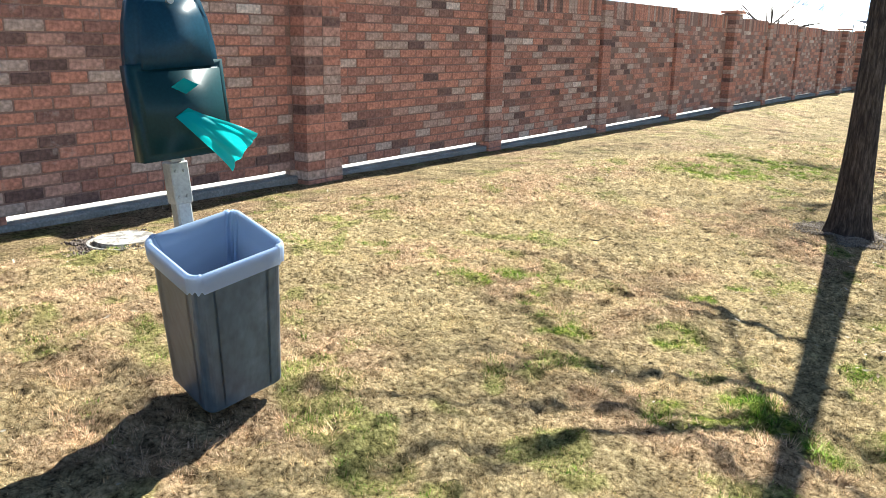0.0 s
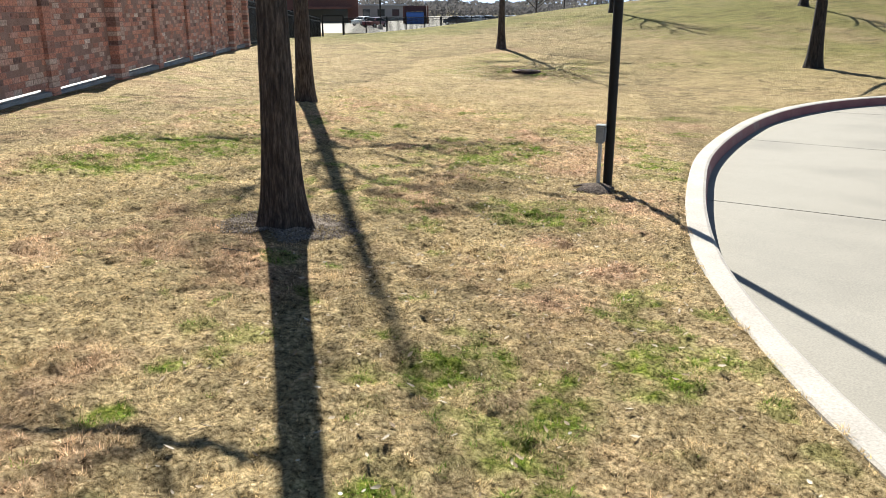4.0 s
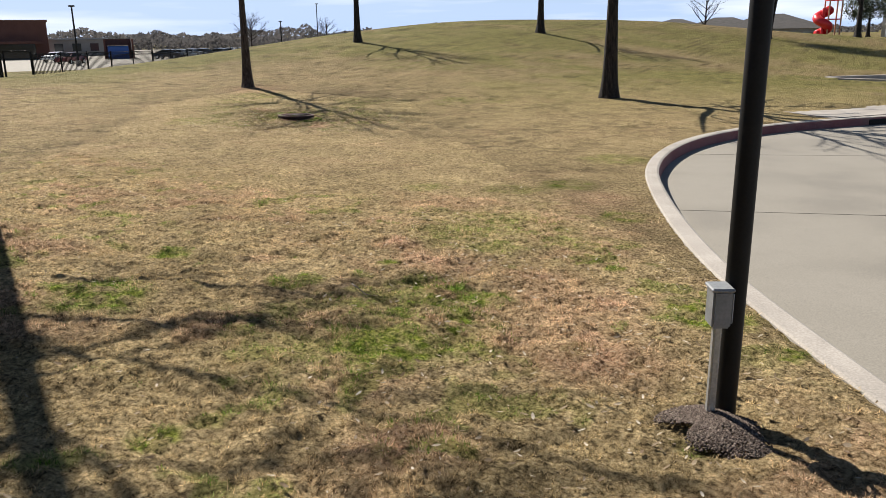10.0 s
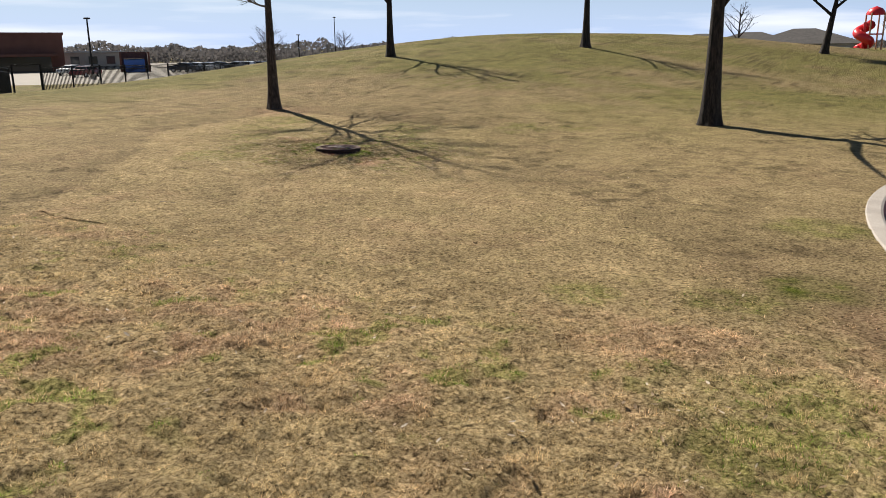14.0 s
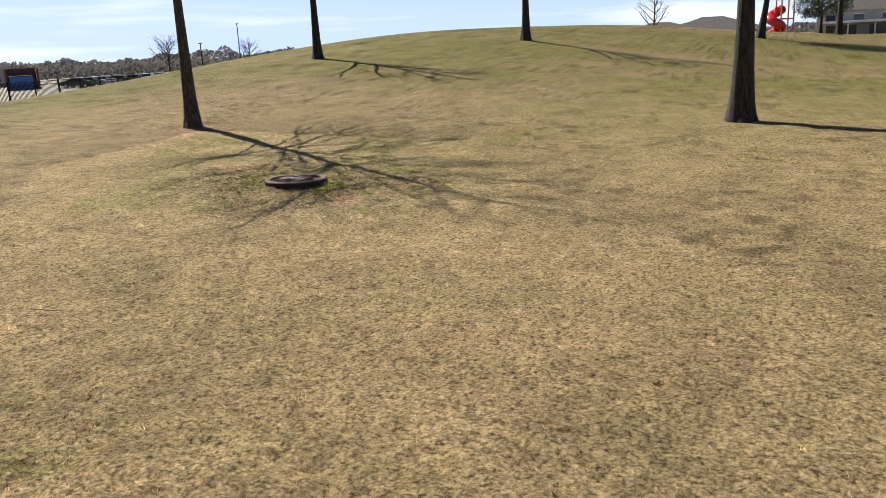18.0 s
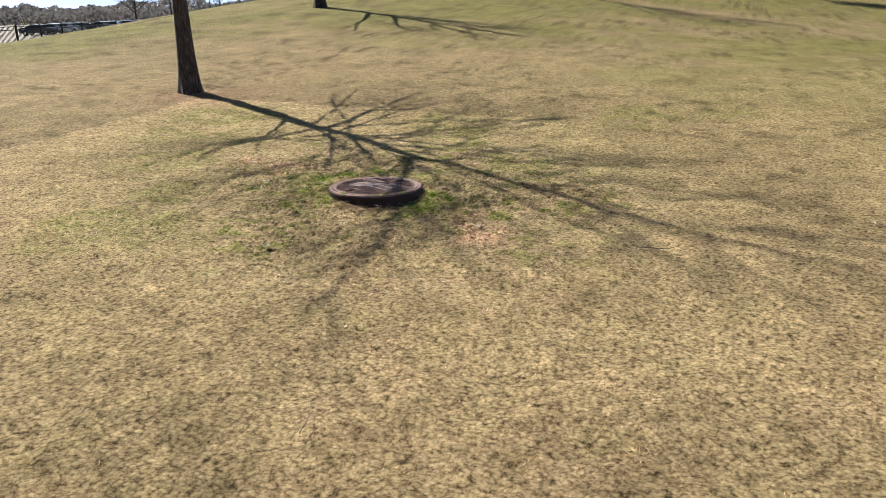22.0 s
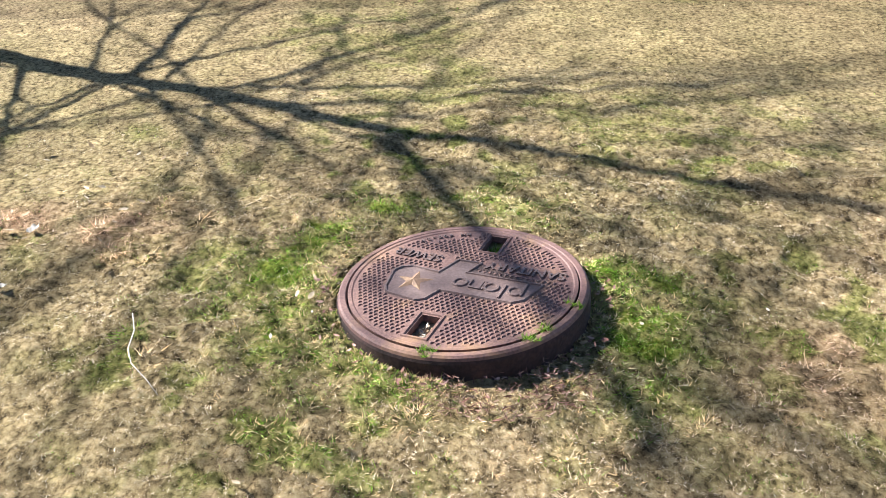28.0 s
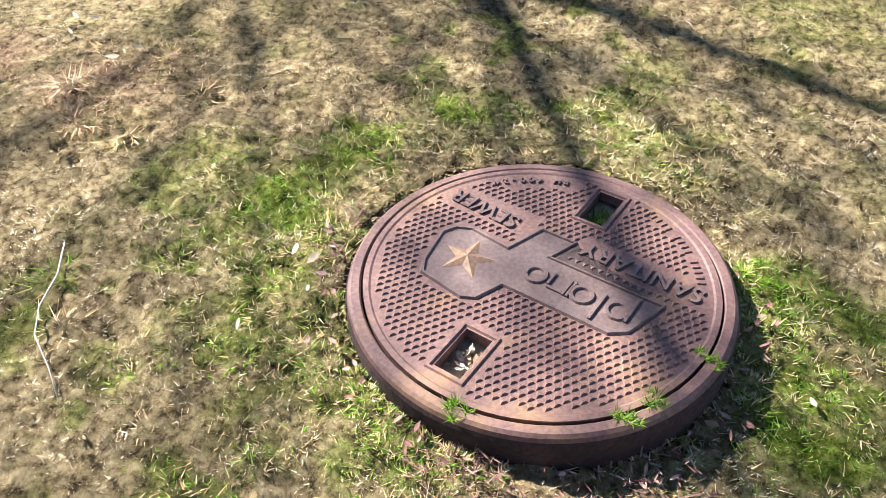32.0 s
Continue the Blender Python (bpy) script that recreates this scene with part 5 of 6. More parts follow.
for j in range(lines):
    t = j / (lines - 1)
    line = []
    for i in range(cols):
        s = i / (cols - 1)
        top, low = Vector((-0.045 + 0.09 * s, 1.050 + 0.012 * math.sin(3.14 * s))), Vector((0.085 + 0.115 * s, 0.868 + 0.107 * s))
        x, z = top.lerp(low, t)
        fold = 0.010 * math.sin(s * 9 + t * 5) * t + 0.006 * math.sin(s * 21 - t * 3) * t
        line.append(bm.verts.new((x, -0.156 - 0.055 * math.sin(t * 1.9) + fold, z + 0.006 * math.sin(s * 12) * t)))
    net.append(line)
for a, b in zip(net, net[1:]):
    for i in range(cols - 1):
        bm.faces.new((a[i], a[i + 1], b[i + 1], b[i]))
part("hanging_bag", bm, BAG, station, "teal plastic bag pulled from the slot", smooth=True)
# bin: a tapered rounded box, open at the top
def rounded(w, d, r, n=6):
    out = []
    for cx, cy, a0 in ((w - r, d - r, 0), (-w + r, d - r, 90), (-w + r, -d + r, 180), (w - r, -d + r, 270)):
        for k in range(n + 1):
            a = radians(a0 + 90 * k / n)
            out.append((cx + r * math.cos(a), cy + r * math.sin(a)))
    return out


BIN_TURN = pose(0, -0.20, 0.655, 17, -6, 0)  # the bin hangs tipped forward from the post


def bin_shell(levels, material, name, label="", fine=6):
    bm = bmesh.new()
    rings = []
    for w, d, r, z in levels:
        rings.append([bm.verts.new(BIN_TURN @ Vector((x, y, z))) for x, y in rounded(w, d, r, fine)])
    for a, b in zip(rings, rings[1:]):
        for k in range(len(a)):
            bm.faces.new((a[k], a[(k + 1) % len(a)], b[(k + 1) % len(a)], b[k]))
    return bm, rings


bm, rings = bin_shell([(0.140, 0.127, 0.03, -0.56), (0.148, 0.135, 0.036, -0.55), (0.158, 0.144, 0.038, -0.03), (0.166, 0.152, 0.042, -0.025), (0.166, 0.152, 0.042, -0.002), (0.157, 0.143, 0.038, -0.002), (0.142, 0.128, 0.034, -0.53)], BIN_GREY, "bin")
bm.faces.new(rings[0][::-1])
bm.faces.new(rings[-1])
waste_bin = part("bin", bm, BIN_GREY, station, "scuffed grey plastic bin")
for wide, deep, turned in ((0.158, 0.144, 0), (0.144, 0.158, 90), (0.158, 0.144, 180), (0.144, 0.158, 270)):
    for x in (-0.6, 0.6):
        bm = bmesh.new()
        lo, hi = 0.937, 0.999
        quad = [(x * wide * k + dx, -deep * k - 0.0025, z) for k, z in ((lo, -0.54), (hi, -0.04)) for dx in (-0.003, 0.003)]
        bm.faces.new([bm.verts.new(BIN_TURN @ pose(0, 0, 0, 0, 0, turned) @ Vector(quad[i])) for i in (0, 1, 3, 2)])
        bmesh.ops.solidify(bm, geom=bm.faces[:], thickness=0.004)
        part("rib", bm, BIN_GREY, waste_bin)
levels = [(0.170, 0.156, 0.042, -0.058), (0.1715, 0.1575, 0.044, -0.04), (0.171, 0.157, 0.044, -0.004), (0.165, 0.151, 0.042, 0.006), (0.156, 0.142, 0.036, 0.002)]
levels += [(0.151 - 0.0035 * k, 0.137 - 0.0035 * k, 0.034, -0.05 * (k + 1)) for k in range(9)]
bm, rings = bin_shell(levels, LINER, "liner", fine=20)
bm.faces.new(rings[-1])
turned = BIN_TURN.to_3x3()
for k, ring in enumerate(rings):
    deep = max(k - 4, 0)
    for i, v in enumerate(ring):
        crease = abs(math.sin(i * 0.29 + 0.5 * math.sin(i * 0.19))) ** 5 + 0.6 * abs(math.sin(i * 0.61 + 1.0)) ** 6
        sag = noise.noise(Vector((i * 0.35, k * 0.7, 3.1)))
        v.co += turned @ Vector((0, 0, (0.012 if k < 2 else 0.005) * noise.noise(Vector((i * 0.22, k, 1.7))) + (0.006 * sag if k < 5 else 0)))
        centre = BIN_TURN @ Vector((0, 0, levels[k][3]))
        v.co += (centre - v.co).normalized() * ((0.004 + 0.030 * crease * min(deep / 3, 1) + 0.010 * sag) if deep else 0.0025 * sag)
part("liner", bm, LINER, station, "milky white plastic bin liner folded over the rim", smooth=True)

meter = thing("meter_cover", stand(-1.99, 4.76, 0, 0.01), "small pale round meter lid sunk in dark soil", "meter cover")
bm = bmesh.new()
bmesh.ops.create_cone(bm, cap_ends=True, segments=32, radius1=0.19, radius2=0.18, depth=0.05, matrix=pose(0, 0, 0.03))
part("cover", bm, METER_LID, meter)
bm = bmesh.new()
lathe(bm, [(0.19, 0.0), (0.21, 0.035), (0.225, 0.035), (0.235, -0.02)], 32)
part("collar", bm, GRADE_BEAM, meter)
pebble_heap("meter_soil", -2.08, 4.73, 0.42, 0.012, 1500, 0.011, "dark crumbly soil round the meter lid", GRAVEL)


# ---- metal fence by the school ----
def block(parent, name, lo, hi, material, label="", bevel=0.02):
    bm = bmesh.new()
    box(bm, lo, hi, bevel)
    return part(name, bm, material, parent, label)


bm = bmesh.new()
box(bm, (-0.014, -0.014, 0.06), (0.014, 0.014, 1.75))
PICKET = mesh_of(bm, "picket", BLACK_STEEL)


def fence_run(a, b, za, zb, spacing, label, height=1.75):
    """Black pickets between posts, from a to b: one fence."""
    a, b = Vector((*a, za)), Vector((*b, zb))
    n = max(1, round((b - a).length / spacing))
    turn = math.degrees(math.atan2(b.y - a.y, b.x - a.x))
    run, drop = math.hypot(b.x - a.x, b.y - a.y), b.z - a.z
    fence = thing("metal_fence", pose(a.x, a.y, a.z, 0, 0, turn), label, "fence", "black metal fences")
    for i in range(n + 1):
        x = run * i / n
        bm = bmesh.new()
        box(bm, (x - 0.045, -0.045, -0.4 + drop * i / n), (x + 0.045, 0.045, height + 0.08 + drop * i / n), 0.008)
        part("post", bm, BLACK_STEEL, fence)
    for i in range(n):
        for z in (0.14, height - 0.28, height - 0.05):
            bm = bmesh.new()
            for v in box(bm, (run * i / n + 0.04, -0.022, z), (run * (i + 1) / n - 0.04, 0.022, z + 0.05)):
                v.co.z += drop * v.co.x / run
            part("rail", bm, BLACK_STEEL, fence)
    count = int(run / 0.14)
    for k in range(1, count):
        x = run * k / count
        ob = new("picket", PICKET)
        ob.parent = fence
        ob.matrix_local = Matrix.Translation((x, 0, drop * x / run))


wall_end = WALL_A + WALL_WAY * (SPAN * 9)
fence_run((wall_end.x + 0.3, wall_end.y + 0.4), (35.6, 57.2), ground_at(wall_end.x, wall_end.y), ground_at(35.6, 57.2), 2.6, "black metal picket fence running from the brick wall")
gate = thing("fence_gate", pose(35.75, 57.15, ground_at(36.4, 56.8), 0, 0, -25.8), "black metal gateway between the fence runs", "gate")
block(gate, "lintel", (0.0, -0.05, 1.9), (1.72, 0.05, 1.98), BLACK_STEEL, bevel=0.005)
block(gate, "post", (1.62, -0.06, -0.3), (1.74, 0.06, 1.98), BLACK_STEEL, bevel=0.005)
block(gate, "post", (-0.02, -0.06, -0.3), (0.1, 0.06, 1.98), BLACK_STEEL, bevel=0.005)
fence_run((37.3, 56.4), (66, 66), ground_at(37.3, 56.4), ground_at(66, 66), 3.0, "black metal picket fence along the school grounds")

# ---- school, car park and its vehicles ----
LOT_Z = -2.03


def far_place(bearing, dist):
    """A place by compass bearing (degrees right of +y) and distance from the middle of the walk."""
    return 2.8 + dist * math.sin(radians(bearing)), 4.8 + dist * math.cos(radians(bearing))


lot = tagged(new("pavement_lot", None), "pale concrete car park beyond the fence", "car park", kind="structure")
bm = bmesh.new()
bm.faces.new([bm.verts.new((*far_place(b, d), LOT_Z + 0.06)) for b, d in ((20, 78), (34, 84), (46, 98), (58, 130), (58, 250), (15, 250))])
part("slab", bm, CONCRETE, lot)


def sedan(m, paint, label, wagon=False):
    car = thing("car", m, label, "car", "cars in the school car park")
    half = 0.86
    side = [(-2.25, 0.35), (-2.3, 0.62), (-2.2, 0.88), (-1.35, 0.97), (-0.75, 1.38), (0.55, 1.42), (1.55 if not wagon else 2.0, 1.02 if not wagon else 1.30), (2.2, 0.92), (2.28, 0.6), (2.2, 0.35)]
    bm = bmesh.new()
    f = bm.faces.new([bm.verts.new((x, -half, z)) for x, z in side])
    for g in bmesh.ops.extrude_face_region(bm, geom=[f])["geom"]:
        if isinstance(g, bmesh.types.BMVert):
            g.co.y = half
    for v in bm.verts:
        if v.co.z > 1.0:
            v.co.y *= 0.80
    bmesh.ops.recalc_face_normals(bm, faces=bm.faces[:])
    bmesh.ops.bevel(bm, geom=bm.edges[:], offset=0.06, segments=2, affect="EDGES")
    part("body", bm, paint, car, smooth=False)
    for s in (-1, 1):
        bm = bmesh.new()
        c = [bm.verts.new((x, s * y, z)) for x, y, z in ((-1.15, 0.83, 1.02), (1.3, 0.83, 1.02), (0.5, 0.715, 1.345), (-0.7, 0.715, 1.32))]
        bm.faces.new(c)
        bmesh.ops.solidify(bm, geom=bm.faces[:], thickness=0.02)
        part("side_window", bm, CAR_GLASS, car)
    for x0, x1, z1 in ((-1.30, -0.80, 1.345), (1.45, 0.62, 1.385)):
        bm = bmesh.new()
        bm.faces.new([bm.verts.new(v) for v in ((x0, -0.72, 1.02), (x0, 0.72, 1.02), (x1, 0.62, z1), (x1, -0.62, z1))])
        bmesh.ops.solidify(bm, geom=bm.faces[:], thickness=0.03)
        part("windscreen", bm, CAR_GLASS, car)
    for x in (-1.4, 1.38):
        for s in (-1, 1):
            bm = bmesh.new()
            bmesh.ops.create_cone(bm, cap_ends=True, segments=18, radius1=0.32, radius2=0.32, depth=0.2, matrix=pose(x, s * 0.80, 0.32, 90))
            wheel = part("wheel", bm, TYRE, car)
            bm = bmesh.new()
            bmesh.ops.create_cone(bm, cap_ends=True, segments=14, radius1=0.2, radius2=0.2, depth=0.22, matrix=pose(x, s * 0.80, 0.32, 90))
            part("rim", bm, RIM, wheel)
    return car


for b, d, turn, paint, label in ((36.0, 118, 20, SEDAN_RED, "dark red sedan parked by the school"), (35.2, 128, 15, SEDAN_WHITE, "white sedan parked by the school"),
                                 (41.9, 132, 110, SEDAN_DARK, "dark sedan in the car park"), (42.7, 134, 110, SEDAN_WHITE, "white sedan in the car park"), (43.4, 136, 110, SEDAN_SILVER, "silver sedan in the car park"),
                                 (44.1, 138, 110, SEDAN_DARK, "dark sedan in the car park"), (45.3, 138, 110, SEDAN_SILVER, "silver sedan in the car park"), (46.0, 139, 110, SEDAN_WHITE, "white sedan in the car park"),
                                 (46.7, 140, 110, SEDAN_DARK, "dark blue sedan in the car park"), (47.4, 142, 110, SEDAN_SILVER, "silver sedan in the car park"), (48.6, 146, 110, SEDAN_WHITE, "white sedan in the car park"), (49.3, 147, 110, SEDAN_SILVER, "silver sedan in the car park")):
    x, y = far_place(b, d)
    sedan(pose(x, y, LOT_Z + 0.05, 0, 0, turn), paint, label)

skip = thing("dumpster", pose(*far_place(38.85, 138), LOT_Z, 0, 0, -38), "blue steel dumpster in a brick enclosure", "dumpster")
bm = bmesh.new()
box(bm, (-1.5, -0.9, 0.1), (1.5, 0.9, 2.0), 0.06)
part("hopper", bm, BLUE_STEEL, skip)
for z in (0.5, 1.2):
    bm = bmesh.new()
    box(bm, (-1.55, -0.96, z), (1.55, -0.9, z + 0.12))
    part("rib", bm, BLUE_STEEL, skip)
bm = bmesh.new()
box(bm, (-1.52, -0.95, 2.0), (1.52, 0.95, 2.08), 0.02)
part("lid", bm, TYRE, skip)
pen = thing("dumpster_enclosure", pose(*far_place(38.9, 140), LOT_Z, 0, 0, -38), "brick enclosure around the dumpster", "enclosure")
for lo, hi in (((-1.9, 1.6, 0), (1.9, 1.9, 3.1)), ((-2.2, -1.5, 0), (-1.9, 1.9, 3.1)), ((1.9, -1.5, 0), (2.2, 1.9, 3.1))):
    bm = bmesh.new()
    box(bm, lo, hi, 0.02)
    part("wall", bm, SCHOOL_BRICK, pen)


def light_mast(bearing, dist, height, base, label="dark car park light mast with flat head"):
    mast = thing("street_lamp", pose(*far_place(bearing, dist), base), label, "street lamp", "car park lamps")
    bm = bmesh.new()
    tube(bm, [(0, 0, 0), (0, 0, height)], [0.13, 0.09], 10)
    part("pole", bm, BLACK_STEEL, mast)
    bm = bmesh.new()
    box(bm, (-0.32, -0.22, height), (0.32, 0.22, height + 0.18), 0.04)
    part("lamp_head", bm, BLACK_STEEL, mast)
    bm = bmesh.new()
    tube(bm, [(0, 0, -0.2), (0, 0, 0.7)], [0.32, 0.30], 12)
    part("base", bm, KERB_TOP, mast)


light_mast(36.4, 108, 6.9, LOT_Z)
light_mast(49.4, 160, 5.8, LOT_Z)
light_mast(51.9, 200, 10.4, LOT_Z)


school = thing("school_building", pose(*far_place(31.0, 150), LOT_Z, 0, 0, -33), "long red brick school with flat roof", "building")
block(school, "wall", (-30, 0, 0), (10, 18, 5.9), SCHOOL_BRICK)
block(school, "wall", (-60, 4, 0), (-30.1, 24, 7.0), SCHOOL_BRICK)
block(school, "parapet", (-30.2, -0.15, 5.9), (10.2, 18.2, 6.25), SCHOOL_BRICK, "brick parapet")
block(school, "canopy", (-2, -3.5, 2.5), (9, -0.02, 2.9), SCHOOL_BRICK, "low brick entrance canopy")
block(school, "recess", (-1, -0.06, 0), (8, -0.005, 2.45), CAR_GLASS, "dark glazed entrance")
block(school, "roof_unit", (-14, 6, 6.26), (-4, 12, 7.6), PALE_ROOF, "pale rooftop unit")
for k in range(6):
    w = block(school, "window", (-28 + 4 * k, -0.05, 1.2), (-26 + 4 * k, -0.005, 2.8), WINDOW_GLASS)
    block(w, "sill", (-28.1 + 4 * k, -0.12, 1.1), (-25.9 + 4 * k, -0.005, 1.19), KERB_TOP)
annex = thing("school_annex", pose(*far_place(36.6, 170), LOT_Z, 0, 0, -35), "low pale school annex with dark openings", "building")
block(annex, "wall", (-5.5, 0, 0), (4.6, 7, 3.0), SIDING)
block(annex, "roof", (-5.9, -0.4, 3.0), (5.0, 7.4, 3.3), PALE_ROOF)
for k in range(3):
    block(annex, "window", (-4.4 + 3.1 * k, -0.05, 0.9), (-2.9 + 3.1 * k, -0.005, 2.3), WINDOW_GLASS)

# Building behind the wall.
neighbour = thing("neighbour_building", pose(*far_place(19.0, 52), -0.3, 0, 0, -18), "large pale roof and brick building behind the wall", "building")


def gable(parent, lo, hi, rise, material, over=0.4):
    bm = bmesh.new()
    (x0, y0, z), (x1, y1, _) = lo, hi
    x0, y0, x1, y1 = x0 - over, y0 - over, x1 + over, y1 + over
    ins = min((y1 - y0) / 2, (x1 - x0) / 2 - 0.5)
    v = [bm.verts.new(p) for p in ((x0, y0, z), (x1, y0, z), (x1, y1, z), (x0, y1, z), (x0 + ins, (y0 + y1) / 2, z + rise), (x1 - ins, (y0 + y1) / 2, z + rise))]
    for f in ((0, 1, 5, 4), (1, 2, 5), (2, 3, 4, 5), (3, 0, 4), (3, 2, 1, 0)):
        bm.faces.new([v[i] for i in f])
    return part("roof", bm, material, parent)


block(neighbour, "wall", (-14, 0, 0), (9, 14, 2.35), SIDING)
gable(neighbour, (-14, 0, 2.35), (9, 14, 2.35), 2.6, PALE_ROOF)
gatehouse = thing("brick_outbuilding", pose(*far_place(25.6, 50), -0.4, 0, 0, -25), "brick outbuilding with pale gabled roof and rails", "building")
block(gatehouse, "wall", (-2.5, 0, 0), (2.6, 6, 2.6), SCHOOL_BRICK)
gable(gatehouse, (-5.5, 1, 2.5), (2.6, 7, 2.5), 1.0, PALE_ROOF)
for k in range(4):
    block(gatehouse, "rail_post", (0.3 + 0.6 * k, -0.3, 1.2), (0.38 + 0.6 * k, -0.22, 3.0), WHITE_TRIM, bevel=0)
broadleaf("yard_tree", pose(*far_place(20.3, 36), -0.3), "bare spreading tree behind the brick wall", 44, fork=1.6, r0=0.16, limbs=9, length=3.0, leader=3.4, rise=(0.35, 0.8), kids=(6, 4, 3), group="bare trees beyond the lawn")

# ---- playground, evergreen oaks and houses past the hill ----
def evergreen(name, m, label, seed, height=6.5, crown=(4.2, 4.2, 2.6), centre=4.6, lean=(0, 0), r0=0.22, leaves=9000, leaf=0.13):
    rng = random.Random(seed)
    tree = broadleaf(name, m, label, seed, fork=2.1, r0=r0, limbs=8, length=crown[0] * 0.85, lean=lean, leader=centre + 0.8, kids=(4, 3), group="evergreen oaks", rise=(0.5, 1.1))
    r = np.random.default_rng(seed)
    clumps = []
    while len(clumps) < 130:
        p = r.normal(size=3)
        p = p / np.linalg.norm(p) * r.uniform(0.45, 1.0) ** 0.6
        if p[2] > -0.75:
            clumps.append(p * crown)
    c = np.array(clumps)[r.integers(0, len(clumps), leaves)]
    p = c + r.normal(size=(leaves, 3)) * np.array(crown) * 0.11 + (lean[0] * centre, lean[1] * centre, centre)
    u, v = r.normal(size=(leaves, 3)), r.normal(size=(leaves, 3))
    u /= np.linalg.norm(u, axis=1)[:, None]
    v -= u * (u * v).sum(1)[:, None]
    v /= np.linalg.norm(v, axis=1)[:, None]
    s = leaf * r.uniform(0.6, 1.4, (leaves, 1))
    q = np.stack([p - u * s, p - v * s * 0.5, p + u * s, p + v * s * 0.5], 1).reshape(-1, 3)
    ob = new("crown", grid_mesh("crown", q, np.arange(4 * leaves).reshape(-1, 4), OAK_LEAF, smooth=False))
    ob.parent = tree
    return tree


evergreen("live_oak", pose(56.9, 12.65, ground_at(56.9, 12.65) - 0.05), "dark evergreen oak leaning on the hill", 51, crown=(4.0, 4.0, 2.0), centre=5.4, lean=(0.08, -0.12), r0=0.2, leaves=22000, leaf=0.075)
evergreen("live_oak", pose(104, 8.6, ground_at(104, 8.6)), "small evergreen oak by the playground", 52, crown=(2.6, 2.6, 1.9), centre=3.3, r0=0.18, leaves=9000, leaf=0.09)
broadleaf("playground_tree", pose(70, 8.2, ground_at(70, 8.2) - 0.05), "bare tree near the playground", 53, fork=2.2, r0=0.2, limbs=9, length=3.6, leader=7.0, group="bare trees beyond the lawn")
broadleaf("playground_tree", pose(104, 26, ground_at(104, 26) - 0.05), "bare rounded tree before the houses", 54, fork=1.6, r0=0.16, limbs=10, length=3.0, leader=5.6, group="bare trees beyond the lawn")

slide = thing("playground_slide", pose(102.5, 12.2, ground_at(102.5, 12.2), 0, 0, 115) @ Matrix.Scale(1.34, 4), "red spiral slide tower with a red roof", "slide")
for x, y in ((-0.8, -0.8), (0.8, -0.8), (0.8, 0.8), (-0.8, 0.8)):
    bm = bmesh.new()
    tube(bm, [(x * 0.62, y * 0.62, -0.5), (x * 0.62, y * 0.62, 3.0)], [0.06, 0.06], 10)
    part("tower_post", bm, TAN_PLASTIC, slide)
bm = bmesh.new()
lathe(bm, [(0.66, 2.85), (0.64, 3.08), (0.42, 3.35), (0.03, 3.5)], 16)
part("roof", bm, RED_PLASTIC, slide, smooth=True)
bm = bmesh.new()
coil = [(0.46 * math.cos(a) + 0.72, 0.46 * math.sin(a), 0) for a in np.linspace(math.pi, math.pi + 8.4, 28)]
coil = [(x, y, 2.15 - 1.95 * i / 27) for i, (x, y, _) in enumerate(coil)]
tube(bm, coil, [0.36] * 28, 14)
part("spiral_tube", bm, RED_PLASTIC, slide, smooth=True)
bm = bmesh.new()
tube(bm, [(0.72, 0, -0.5), (0.72, 0, 2.3)], [0.12, 0.12], 10)
part("centre_column", bm, RED_PLASTIC, slide)
block(slide, "deck", (-0.5, -0.5, 1.35), (0.5, 0.5, 1.45), RED_PLASTIC)


def house(bearing, dist, turn, base, width, deep, walls, rise, label):
    h = thing("house", pose(*far_place(bearing, dist), base, 0, 0, turn), label, "house", "houses beyond the hill")
    block(h, "wall", (-width / 2, 0, 0), (width / 2, deep, walls), SIDING)
    gable(h, (-width / 2, 0, walls), (width / 2, deep, walls), rise, SHINGLES, 0.6)
    n = int(width / 4)
    for k in range(n):
        x = -width / 2 + (k + 0.5) * width / n
        w = block(h, "window", (x - 0.7, -0.06, walls - 1.9), (x + 0.7, -0.005, walls - 0.6), WINDOW_GLASS)
        block(w, "frame", (x - 0.8, -0.09, walls - 0.6), (x + 0.8, -0.005, walls - 0.5), WHITE_TRIM)
    return h


house(76.4, 165, -78, -1.8, 14, 12, 3.4, 1.9, "single-storey house with grey hip roof")
house(79.4, 145, -80, -2.3, 15, 12, 3.6, 2.1, "single-storey house with grey hip roof")
house(82.4, 130, -82, -2.0, 15, 12, 3.4, 2.2, "pale house with grey shingle hip roof")
home = house(92.5, 150, -92, -0.8, 20, 12, 4.4, 2.3, "two-storey house with grey roof and white porch")
block(home, "porch_roof", (-9.5, -2.4, 2.5), (10, -0.02, 2.85), WHITE_TRIM, "white porch roof edge")
for k in range(6):
    block(home, "porch_post", (-9.3 + 3.75 * k, -2.3, 0), (-9.1 + 3.75 * k, -2.1, 2.5), WHITE_TRIM)
# flat dark panels on the wall stand in for the shade inside openings
for k in range(3):
    block(home, "garage_shade", (-8.6 + 6.2 * k, -0.05, 0), (-4.2 + 6.2 * k, -0.005, 2.2), CAR_GLASS, "dark panel for the shade in an opening under the porch")
house(99.5, 150, -97, -0.8, 18, 14, 4.4, 2.4, "two-storey house with grey roof and white trim")

